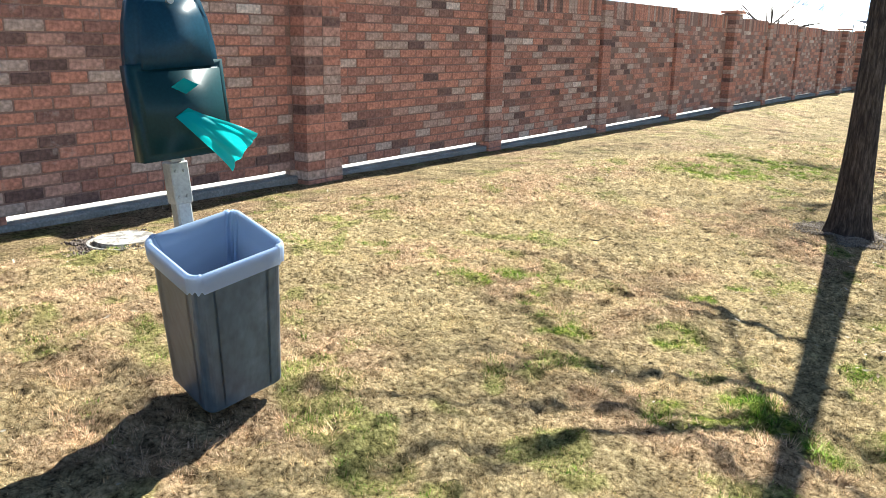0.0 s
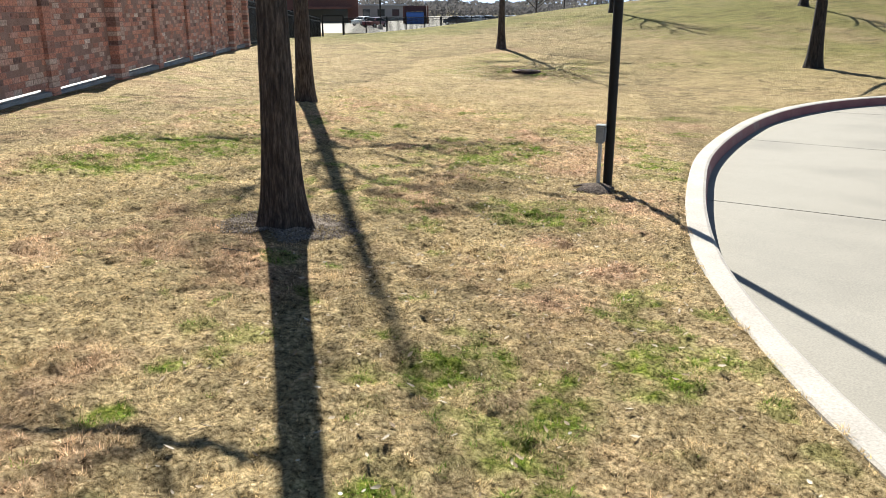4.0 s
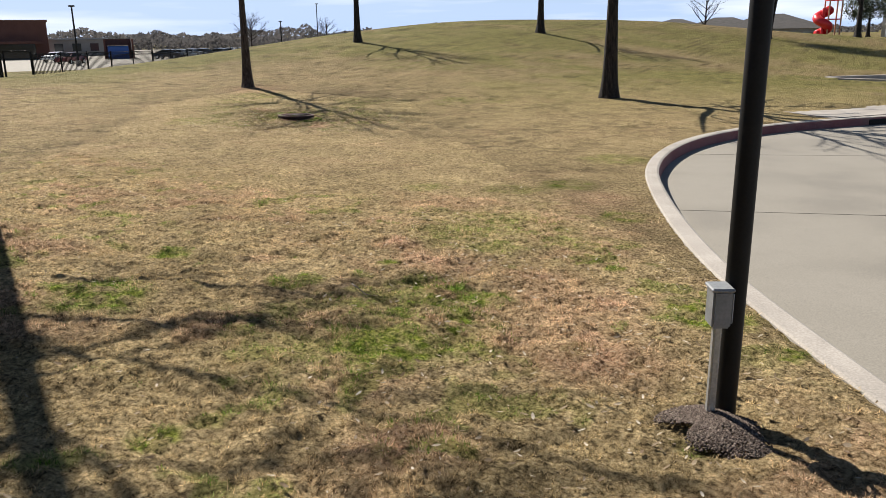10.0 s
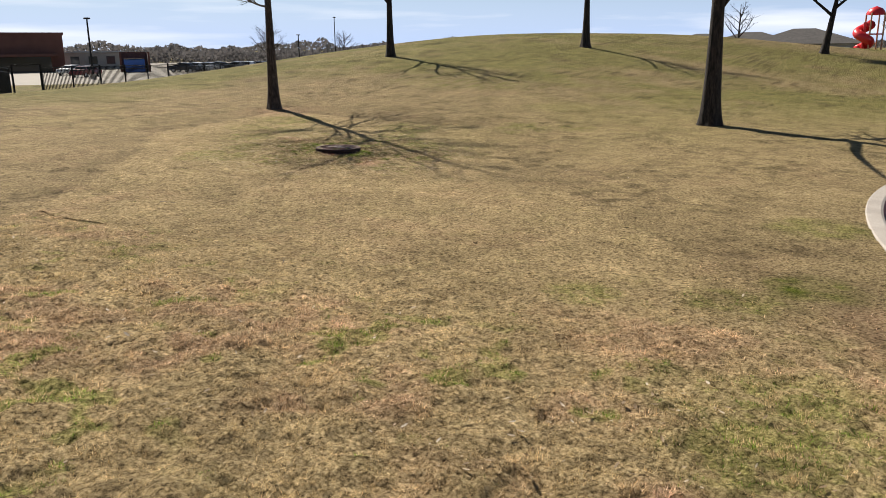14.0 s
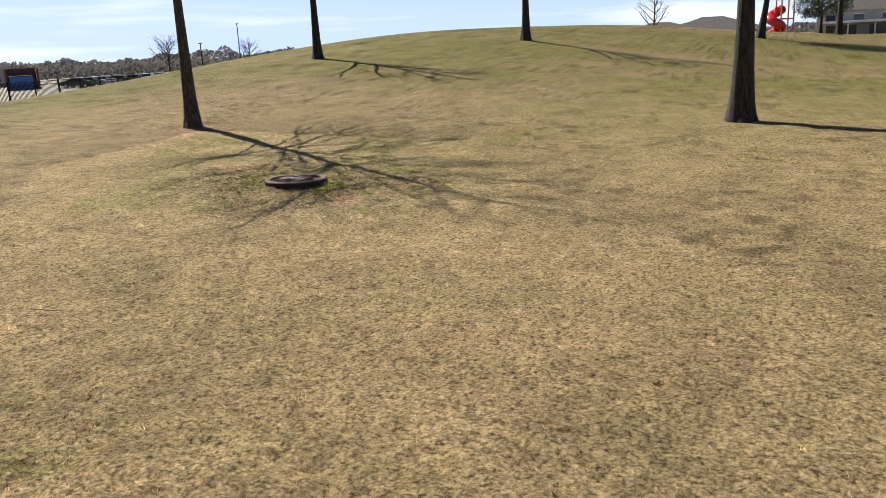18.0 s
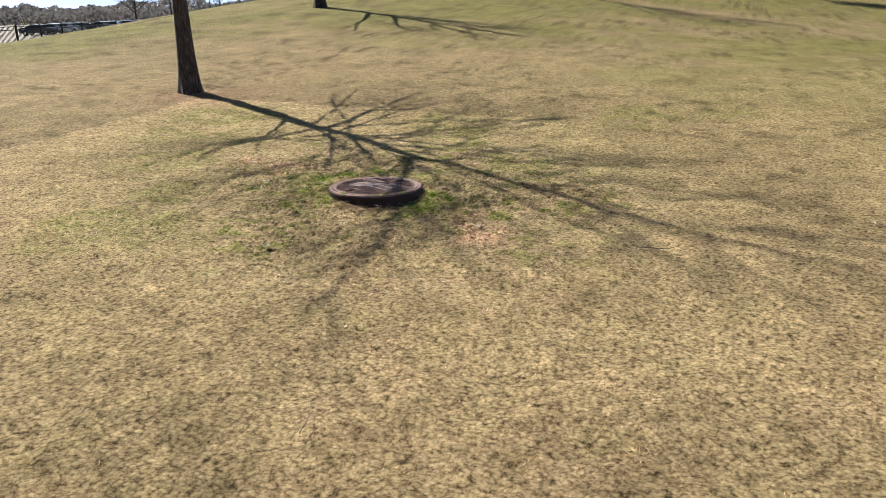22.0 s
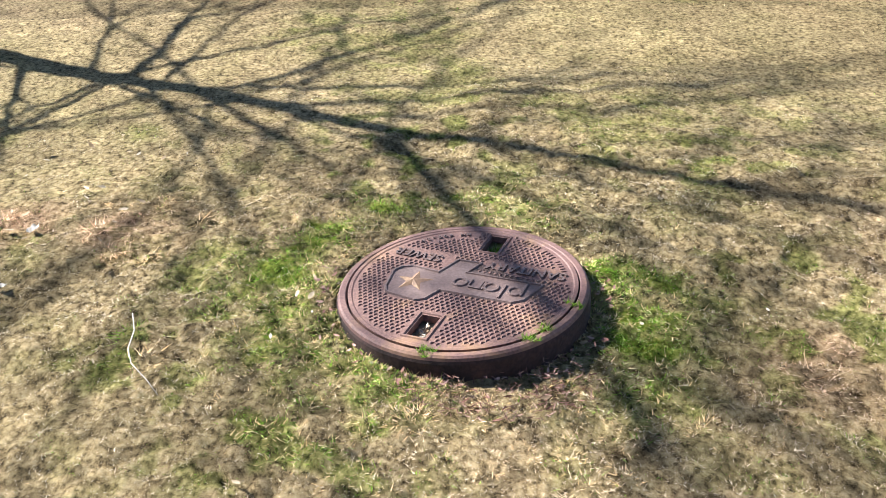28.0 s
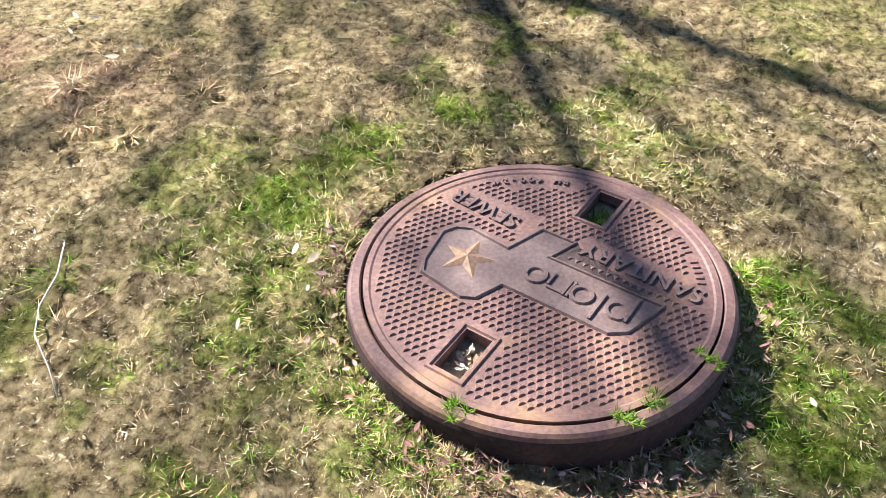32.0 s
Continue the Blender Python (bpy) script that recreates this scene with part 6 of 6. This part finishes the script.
# ---- woods on the horizon ----
def woods(name, bearings, dist, base, low, high, count, label, seed):
    r = np.random.default_rng(seed)
    b = np.radians(r.uniform(*bearings, count))
    d = dist * r.uniform(0.92, 1.1, count)
    tops = low + (high - low) * field(np.degrees(b) * 0.8, d * 0 + seed, 1.0, seed) ** 1.4
    z = base + tops * r.random(count) ** 0.7
    p = np.stack([2.8 + d * np.sin(b), 4.8 + d * np.cos(b), z], -1)
    u, v = r.normal(size=(count, 3)), r.normal(size=(count, 3))
    u /= np.linalg.norm(u, axis=1)[:, None]
    v -= u * (u * v).sum(1)[:, None]
    v /= np.linalg.norm(v, axis=1)[:, None]
    s = dist * 0.0017 * r.uniform(0.4, 1.7, (count, 1))
    q = np.stack([p - u * s, p - v * s * 0.6, p + u * s, p + v * s * 0.6], 1).reshape(-1, 3)
    tagged(new(name, grid_mesh(name, q, np.arange(4 * count).reshape(-1, 4), WOODS, smooth=False)), label, "woods", kind="stuff")


woods("far_woods", (0, 125), 420, -5, 6, 12.5, 52000, "hazy winter woods along the horizon", 3)
woods("near_woods", (35, 62), 240, -2.5, 2.5, 5.8, 16000, "bare shrubs and trees behind the car park", 7)
broadleaf("car_park_tree", pose(*far_place(47.4, 190), -2), "bare round-crowned tree beyond the car park", 61, fork=2.0, r0=0.2, limbs=16, length=5.6, leader=7.4, kids=(8, 6, 3), group="bare trees beyond the lawn")
broadleaf("car_park_tree", pose(*far_place(52.5, 200), -2), "bare round-crowned tree behind the hill", 62, fork=2.0, r0=0.2, limbs=13, length=4.4, leader=6.8, kids=(8, 5, 3), group="bare trees beyond the lawn")


# ---- turf blades and litter ----
def scatter(points, half, per_square, r, fade=0.3, thin=0.0):
    """Random places in a band round a line, denser towards it."""
    line = np.array(points, float)
    out = []
    for a, b in zip(line, line[1:]):
        length = np.hypot(*(b - a))
        n = int(length * 2 * half * per_square)
        t, s = r.random(n), (r.random(n) + r.random(n) * fade - 0.5 - 0.5 * fade) * 2 * half / (1 + fade)
        w = (b - a) / length
        out.append(a + t[:, None] * (b - a) + s[:, None] * np.array((-w[1], w[0])))
    p = np.concatenate(out)
    keep = ~inside(p[:, 0], p[:, 1], KERB + RIGHT_OF * 0.02) & (np.hypot(p[:, 0] - 16.048, p[:, 1] - 16.113) > 0.375)
    d = (p[:, 0] - WALL_A.x) * 0.809 - (p[:, 1] - WALL_A.y) * 0.588
    if thin:
        keep &= (np.hypot(p[:, 0] - 16.048, p[:, 1] - 16.113) > 2.2) | (r.random(len(p)) < thin)
    return p[keep & (d > 0.12)]


def line_distance(x, y):
    d = np.full(np.shape(x), 99.0)
    for (x0, y0), (x1, y1) in zip(WALKED, WALKED[1:]):
        run = np.clip(((x - x0) * (x1 - x0) + (y - y0) * (y1 - y0)) / ((x1 - x0) ** 2 + (y1 - y0) ** 2), 0, 1)
        d = np.minimum(d, np.hypot(x - x0 - run * (x1 - x0), y - y0 - run * (y1 - y0)))
    return d


def tufts(x, y, cell):
    """Close-set domes of grass, one in each cell: height from 0 to 1, and a random number for each tuft."""
    best, own = np.zeros(np.shape(x)), np.full(np.shape(x), 0.5)
    iu, iv = np.floor(x / cell), np.floor(y / cell)
    for du in (-1, 0, 1):
        for dv in (-1, 0, 1):
            a, b = iu + du, iv + dv
            d = ((x - (a + lattice(a, b, 81)) * cell) ** 2 + (y - (b + lattice(a, b, 82)) * cell) ** 2) / (cell * (0.55 + 0.5 * lattice(a, b, 83))) ** 2
            h = (0.35 + 0.65 * lattice(a, b, 84)) * np.sqrt(np.clip(1 - d, 0, 1))
            own = np.where(h > best, lattice(a, b, 85), own)
            best = np.maximum(best, h)
    return best, own


def shagginess(x):
    """How long the turf stands: shaggy at the start of the walk, mown past the pole."""
    return 1 - step(8.3, 11.2, x)


def lushness(x, y):
    """The thicker turf round the manhole, with an uneven edge."""
    return 1 - step(0.8, 2.3, np.hypot(x - 16.048, y - 16.113) + 1.2 * (field(x, y, 1.2, 44) - 0.5))


def clumps(x, y):
    """Height of the matted turf over the soil: cushions and tufts."""
    from_lid = np.hypot(x - 16.048, y - 16.113)
    round_lid = lushness(x, y)
    amp = 0.010 + 0.012 * shagginess(x) + 0.016 * round_lid + 0.014 * rust_at(x, y)
    cushion = (0.3 + 0.3 * shagginess(x) + 0.2 * round_lid) * step(0.25, 0.7, field(x, y, 7.5, 71)) + 0.5 * field(x, y, 20.0, 72) + 0.35 * (field(x, y, 34.0, 73) - 0.3) * round_lid
    amp = amp * (0.35 + 0.65 * step(0.4, 1.0, from_lid))
    stand_up = (0.011 + 0.012 * shagginess(x)) * tufts(x, y, 0.046)[0] + 0.021 * round_lid * tufts(x, y, 0.034)[0]
    bare = step(0.3, 0.62, np.hypot(x - 3.36, y - 6.27)) * step(0.12, 0.3, np.hypot(x - 6.2, y - 5.93))  # mulch and ant mound lie open
    return (1 - step(2.7, 3.3, line_distance(x, y))) * (amp * cushion + stand_up) * bare - 0.012 * (1 - bare)


def turf(name, x0, x1, y0, y1, spacing, keep_of, label):
    """A close net of turf relief over part of the lawn."""
    px, py = np.meshgrid(np.arange(x0, x1, spacing), np.arange(y0, y1, spacing))
    n = px.shape[1]
    px, py = px.ravel(), py.ravel()
    kept = keep_of(px, py) & ~inside(px, py, KERB - RIGHT_OF * 0.05) & ((px - WALL_A.x) * 0.809 - (py - WALL_A.y) * 0.588 > 0.2) & (np.hypot(px + 1.99, py - 4.76) > 0.3)
    cell = np.arange(len(px)).reshape(-1, n)
    quads = np.stack([cell[:-1, :-1], cell[:-1, 1:], cell[1:, 1:], cell[1:, :-1]], -1).reshape(-1, 4)
    quads = quads[kept[quads].all(1)]
    used, quads = np.unique(quads, return_inverse=True)
    px, py = px[used], py[used]
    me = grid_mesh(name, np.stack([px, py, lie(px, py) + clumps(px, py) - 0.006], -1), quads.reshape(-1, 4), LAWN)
    give(me, "green", green_at(px, py))
    give(me, "rust", rust_at(px, py))
    round_lid = lushness(px, py)
    # darker thatch round the lid, with the shade of its gaps in the tone
    give(me, "tone", (0.82 - 0.02 * shagginess(px) - 0.24 * round_lid + 0.22 * field(px, py, 5.5, 14)) * (0.74 - 0.2 * round_lid + (0.3 + 0.25 * shagginess(px)) * tufts(px, py, 0.046)[1] + 0.6 * round_lid * tufts(px, py, 0.034)[1]) * (0.65 + 0.35 * speckle(px, py)))
    return tagged(new(name, me), label, "grass", kind="stuff")


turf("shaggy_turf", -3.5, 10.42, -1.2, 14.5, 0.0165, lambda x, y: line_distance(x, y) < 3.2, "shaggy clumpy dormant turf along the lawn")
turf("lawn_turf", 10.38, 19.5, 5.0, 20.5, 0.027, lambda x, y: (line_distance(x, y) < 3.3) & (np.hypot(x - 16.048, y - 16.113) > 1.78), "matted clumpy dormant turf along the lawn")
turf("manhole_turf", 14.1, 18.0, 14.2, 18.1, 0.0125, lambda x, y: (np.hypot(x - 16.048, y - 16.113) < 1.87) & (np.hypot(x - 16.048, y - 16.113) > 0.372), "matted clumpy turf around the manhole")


def blades(name, centres, each, tall, wide, radius, r, label, material=BLADE):
    """Tufts of single-leaf blades in one mesh."""
    n = len(centres) * each
    c = np.repeat(centres, each, 0)
    green, rust = green_at(c[:, 0], c[:, 1]), rust_at(c[:, 0], c[:, 1])
    a, out = r.random(n) * 2 * np.pi, radius * np.sqrt(r.random(n))
    x, y = c[:, 0] + out * np.cos(a), c[:, 1] + out * np.sin(a)
    z = lie(x, y) + clumps(x, y) - 0.010
    h = tall * r.uniform(0.45, 1.25, n) * (0.5 + 0.3 * step(9, 12, c[:, 0]) + (0.9 - 0.6 * step(9, 12, c[:, 0])) * field(c[:, 0], c[:, 1], 5.0, 4)) * (0.85 + 0.4 * rust) * (1 + 0.3 * green)
    lean = np.clip(out / radius * 0.7 + r.normal(0.5, 0.35, n) + 0.45 * step(9.5, 12, x), 0.1, 1.45)  # tufts fan out from their middle
    go = a + r.normal(0, 0.6, n)
    w = wide * r.uniform(0.6, 1.3, n) / 2
    root = np.stack([x, y, z], -1)
    side = np.stack([-np.sin(go) * w, np.cos(go) * w, 0 * w], -1)
    tip = root + np.stack([np.cos(go) * h * np.sin(lean), np.sin(go) * h * np.sin(lean), h * np.cos(lean)], -1)
    q = np.stack([root - side, root + side, tip], 1).reshape(-1, 3)
    me = grid_mesh(name, q, np.arange(3 * n).reshape(-1, 3), material, smooth=False)
    pick = np.repeat((r.random(len(centres)) < green[::each]).astype(float), each)
    pick = np.where(r.random(n) < 0.15, (r.random(n) < green).astype(float), pick)
    tone = np.repeat(r.uniform(0.6, 1.45, len(centres)), each) * r.uniform(0.75, 1.25, n) * (1 + 0.22 * step(10, 13, c[:, 0])) * (0.75 + 0.45 * (field(c[:, 0], c[:, 1], 5.5, 14) * (1 - 0.6 * step(8, 13, c[:, 0])) + 0.3 * step(8, 13, c[:, 0])))
    give(me, "tone", np.repeat(tone, 3))
    give(me, "green", np.repeat(pick, 3))
    give(me, "rust", np.repeat(rust, 3))
    return tagged(new(name, me), label, "grass", kind="stuff")


r = np.random.default_rng(17)
lawn = scatter(WALKED, 3.4, 300, r, 0.3, 0.12)
shaggy = 1 - step(9.0, 11.5, lawn[:, 0] + r.uniform(-0.8, 0.8, len(lawn)))
pick = r.random(len(lawn)) < shaggy
blades("shaggy_grass", lawn[pick], 24, 0.027, 0.0034, 0.030, r, "shaggy clumps of dormant golden lawn grass")
blades("mown_grass", lawn[~pick], 13, 0.017, 0.0034, 0.032, r, "short dormant straw-coloured lawn grass")
outer = scatter(WALKED, 12, 84, r, 1.0, 0.3)
outer = outer[r.random(len(outer)) < step(2.2, 3.6, line_distance(outer[:, 0], outer[:, 1]))]
blades("mid_grass", outer, 6, 0.028, 0.008, 0.040, r, "short dormant straw-coloured lawn grass")
a = r.random(2600) * 2 * np.pi
ring_r = 0.385 + 0.42 * r.random(2600) ** 1.6
ring = np.stack([16.048 + ring_r * np.cos(a), 16.113 + ring_r * np.sin(a)], -1)
a, far = r.random(30000) * 2 * np.pi, 2.3 * r.random(30000) ** 0.62
close_by = np.stack([16.048 + far * np.cos(a), 16.113 + far * np.sin(a)], -1)[far > 0.39]
blades("fine_grass", close_by, 20, 0.015, 0.0023, 0.024, r, "short matted straw and green lawn grass", BLEACHED)
ring = ring[r.random(len(ring)) < 0.15 + 1.5 * green_at(ring[:, 0], ring[:, 1])]
blades("manhole_grass", ring, 14, 0.028, 0.0032, 0.03, r, "fresh green grass round the manhole frame")

rooted = np.array([(MH @ Vector((x, y, 0)))[:2] for x, y in ((-0.043, 0.346), (-0.305, 0.150), (-0.343, 0.018), (-0.275, 0.207))])
spread_out = np.repeat(rooted, 10, 0) + r.normal(0, 0.010, (40, 2))
n = 40 * 9
go, h = r.random(n) * 6.28, r.uniform(0.007, 0.021, n)
root = np.repeat(np.c_[spread_out, -0.270 - 0.019 * (spread_out[:, :1] - 16.045) + 0.006 * (spread_out[:, 1:] - 16.112)], 9, 0)
tip = root + np.stack([np.cos(go) * h, np.sin(go) * h, h * r.uniform(0.4, 1.0, n)], -1)
side = np.stack([-np.sin(go), np.cos(go), 0 * go], -1) * 0.0016
me = grid_mesh("rim_tufts", np.stack([root - side, root + side, tip], 1).reshape(-1, 3), np.arange(3 * n).reshape(-1, 3), BLADE, smooth=False)
give(me, "green", np.ones(3 * n))
give(me, "tone", np.ones(3 * n))
tagged(new("rim_tufts", me), "small green grass tufts growing at the iron rim", "grass", kind="stuff")


def litter(name, centres, r, label, material=LITTER, size=(0.007, 0.021), slim=1.0, heights=None):
    n = len(centres)
    a, s = r.random(n) * 2 * np.pi, r.uniform(*size, n)
    z = lie(centres[:, 0], centres[:, 1]) + clumps(centres[:, 0], centres[:, 1]) + r.uniform(0.004, 0.016, n)
    z = z if heights is None else heights
    o = np.stack([centres[:, 0], centres[:, 1], z], -1)
    u = np.stack([np.cos(a), np.sin(a), r.normal(0, 0.25, n)], -1) * s[:, None]
    v = np.stack([-np.sin(a), np.cos(a), r.normal(0, 0.3, n)], -1) * (s * slim * r.uniform(0.2, 0.42, n))[:, None]
    up = np.zeros((n, 3))
    up[:, 2] = s * r.uniform(0.1, 0.5, n)
    q = np.stack([o - u + up * 0.3, o - u * 0.4 - v + up * 0.5, o + u * 0.35 - v * 0.9 + up * 0.4, o + u + up, o + u * 0.35 + v + up * 0.7, o - u * 0.4 + v * 0.9 + up * 0.3, o - u * 0.35, o + u * 0.35], 1)
    f = np.array([(0, 1, 6), (1, 2, 7), (1, 7, 6), (2, 3, 7), (3, 4, 7), (4, 5, 6), (4, 6, 7), (5, 0, 6)])[None] + 8 * np.arange(n)[:, None, None]
    tagged(new(name, grid_mesh(name, q.reshape(-1, 3), f.reshape(-1, 3), material)), label, "leaf litter", kind="stuff")


hairy = scatter(WALKED, 4.0, 26, r)
hairy = hairy[r.random(len(hairy)) < np.clip(1.3 * rust_at(hairy[:, 0], hairy[:, 1]) - 0.12, 0, 1)]
blades("tussock_grass", hairy, 46, 0.044, 0.0032, 0.042, r, "hairy pinkish-brown dead grass tussocks")

spots = scatter(WALKED, 4.5, 14, r)
spots = spots[r.random(len(spots)) < (1 - 0.88 * step(9, 11, spots[:, 0])) * step(0.36, 0.6, field(spots[:, 0], spots[:, 1], 0.7, 31))]
litter("fallen_leaves", spots, r, "pale curled dry leaves scattered in the grass")

for cx, cy, size in ((4.5, 4.5, 1.5), (5.9, 6.4, 1.2), (7.4, 7.6, 1.0), (16.9, 17.6, 0.5), (2.6, 3.6, 1.2), (7.6, 7.0, 1.0), (6.7, 6.0, 0.9), (8.2, 8.6, 0.9)):
    a, far = r.random(int(140 * size * size)) * 2 * np.pi, size * np.sqrt(r.random(int(140 * size * size)))
    spots = np.stack([cx + far * np.cos(a), cy + far * np.sin(a)], -1)
    litter("fallen_leaves", spots[~inside(spots[:, 0], spots[:, 1], KERB)], r, "pale curled dry leaves scattered in the grass", LITTER, (0.008, 0.022))


def lying(name, points, radius, material, label, category):
    """A thin stick or stem lying in the grass."""
    bm = bmesh.new()
    path = [(x, y, float(lie(x, y) + clumps(x, y)) + h - 0.008) for x, y, h in points]
    tube(bm, path, [radius * (1 - 0.5 * i / (len(path) - 1)) for i in range(len(path))], 6, wobble=0.15)
    return tagged(part(name, bm, material, None, smooth=True), label, category)


PALE_STEM = surface("bleached_stem", [(0.3, (0.50, 0.45, 0.38)), (0.7, (0.68, 0.63, 0.55))], 20, 90, rough=0.8, bump=0.2)
lying("dry_stem", [(15.99, 17.065, 0.022), (15.905, 17.032, 0.02), (15.822, 17.022, 0.018), (15.757, 16.993, 0.02), (15.70, 16.937, 0.016), (15.65, 16.896, 0.014)], 0.0016, PALE_STEM, "pale bleached grass stem beside the manhole", "twig")
for x, y, turn, length, thick in ((1.10, 5.34, 5, 0.14, 0.007), (2.70, 5.77, -60, 0.18, 0.005), (3.38, 5.54, 20, 0.12, 0.006), (10.03, 11.99, 40, 0.16, 0.006), (13.98, 15.09, -45, 0.07, 0.004),
                                  (15.42, 13.85, -78, 0.26, 0.005), (14.06, 15.17, -20, 0.08, 0.0035), (6.83, 8.02, -120, 0.26, 0.007), (11.43, 14.86, -85, 0.25, 0.006), (12.60, 11.75, -160, 0.12, 0.008), (12.82, 14.80, 20, 0.27, 0.004)):
    c, s = math.cos(radians(turn)) * length / 2, math.sin(radians(turn)) * length / 2
    lying("twig", [(x - c, y - s, 0.03), (x - c * 0.3 + s * 0.12, y - s * 0.3 - c * 0.12, 0.034), (x + c * 0.4, y + s * 0.4, 0.03), (x + c, y + s, 0.038)], thick * 0.6, TWIG, "short broken twig lying on the lawn", "twig")
for x, y, size in ((16.186, 17.537, 0.022), (16.576, 17.614, 0.028), (15.461, 15.049, 0.02), (14.579, 16.147, 0.025)):
    bm = bmesh.new()
    z = float(lie(x, y) + clumps(x, y)) + 0.010
    net = [[bm.verts.new((x + (i - 1.5) * size * 0.5, y + (j - 1.5) * size * 0.4, z + random.uniform(-0.4, 0.7) * size * 0.6)) for i in range(4)] for j in range(4)]
    for j in range(3):
        for i in range(3):
            bm.faces.new((net[j][i], net[j][i + 1], net[j + 1][i + 1], net[j + 1][i]))
    tagged(part("paper_scrap", bm, DIRTY_PAPER), "small crumpled white paper scrap in the grass", "litter")
a, far = r.random(520) * 2 * np.pi, 0.13 * np.sqrt(r.random(520))
needles = np.stack([15.64 + far * 1.0 * np.cos(a), 16.03 + far * 1.9 * np.sin(a)], -1)
litter("fallen_needles", needles[np.hypot(needles[:, 0] - 16.048, needles[:, 1] - 16.113) > 0.38], r, "reddish dead needles heaped against the frame", NEEDLES, (0.006, 0.015), 0.3)

caught = np.array([(16.047, 16.597), (16.023, 16.552), (15.947, 16.54), (15.843, 16.64), (15.581, 15.929), (15.876, 15.626), (15.906, 15.27), (17.024, 16.21), (15.87, 15.73), (15.95, 15.70), (15.80, 15.80), (16.04, 15.70)])
litter("fallen_leaves", caught, r, "pale dry leaves caught round the manhole frame", LITTER, (0.009, 0.016), 1.2)
a, far = r.random(260) * 2 * np.pi, r.uniform(0.385, 0.45, 260)
spots = np.stack([16.048 + far * np.cos(a), 16.113 + far * np.sin(a)], -1)
litter("fallen_leaves", spots[(spots[:, 0] < 16.2) & (r.random(260) < 0.6)], r, "brown leaf crumbs lying against the manhole frame", NEEDLES, (0.006, 0.013))

inner = np.array([MH @ Vector((HOLES[0][0] + x, HOLES[0][1] + y, z)) for x, y, z in zip(r.uniform(-0.022, 0.022, 70), r.uniform(-0.034, 0.02, 70), r.uniform(-0.05, -0.02, 70))])
litter("fallen_leaves", inner[:, :2], r, "pale dry leaf scraps inside the pick hole", LITTER, (0.006, 0.014), 1.2, inner[:, 2])
inner = np.array([MH @ Vector((HOLES[1][0] + x, HOLES[1][1] + y, z)) for x, y, z in zip(r.uniform(-0.026, 0.026, 260), r.uniform(-0.03, 0.034, 260), r.uniform(-0.055, -0.04, 260))])
tip = inner + np.stack([r.normal(0, 0.009, 260), r.normal(0, 0.009, 260), r.uniform(0.015, 0.038, 260)], -1)
side = np.stack([r.normal(0, 0.0016, 260), r.normal(0, 0.0016, 260), 0 * tip[:, 0]], -1)
me = grid_mesh("hole_grass", np.stack([inner - side, inner + side, tip], 1).reshape(-1, 3), np.arange(780).reshape(-1, 3), BLADE, smooth=False)
give(me, "green", np.ones(780))
give(me, "tone", np.ones(780))
tagged(new("hole_grass", me), "fresh green grass growing in the pick hole", "grass", kind="stuff")

# ---- bricks of the nearest wall panels ----
for panel, bricks in wall_bricks_later:
    for x, z, w, h, j in bricks:
        ob = new("brick", brick_shape(w, h))
        ob.parent = panel
        ob.matrix_local = Matrix.Translation((x, -0.012 + j, z))
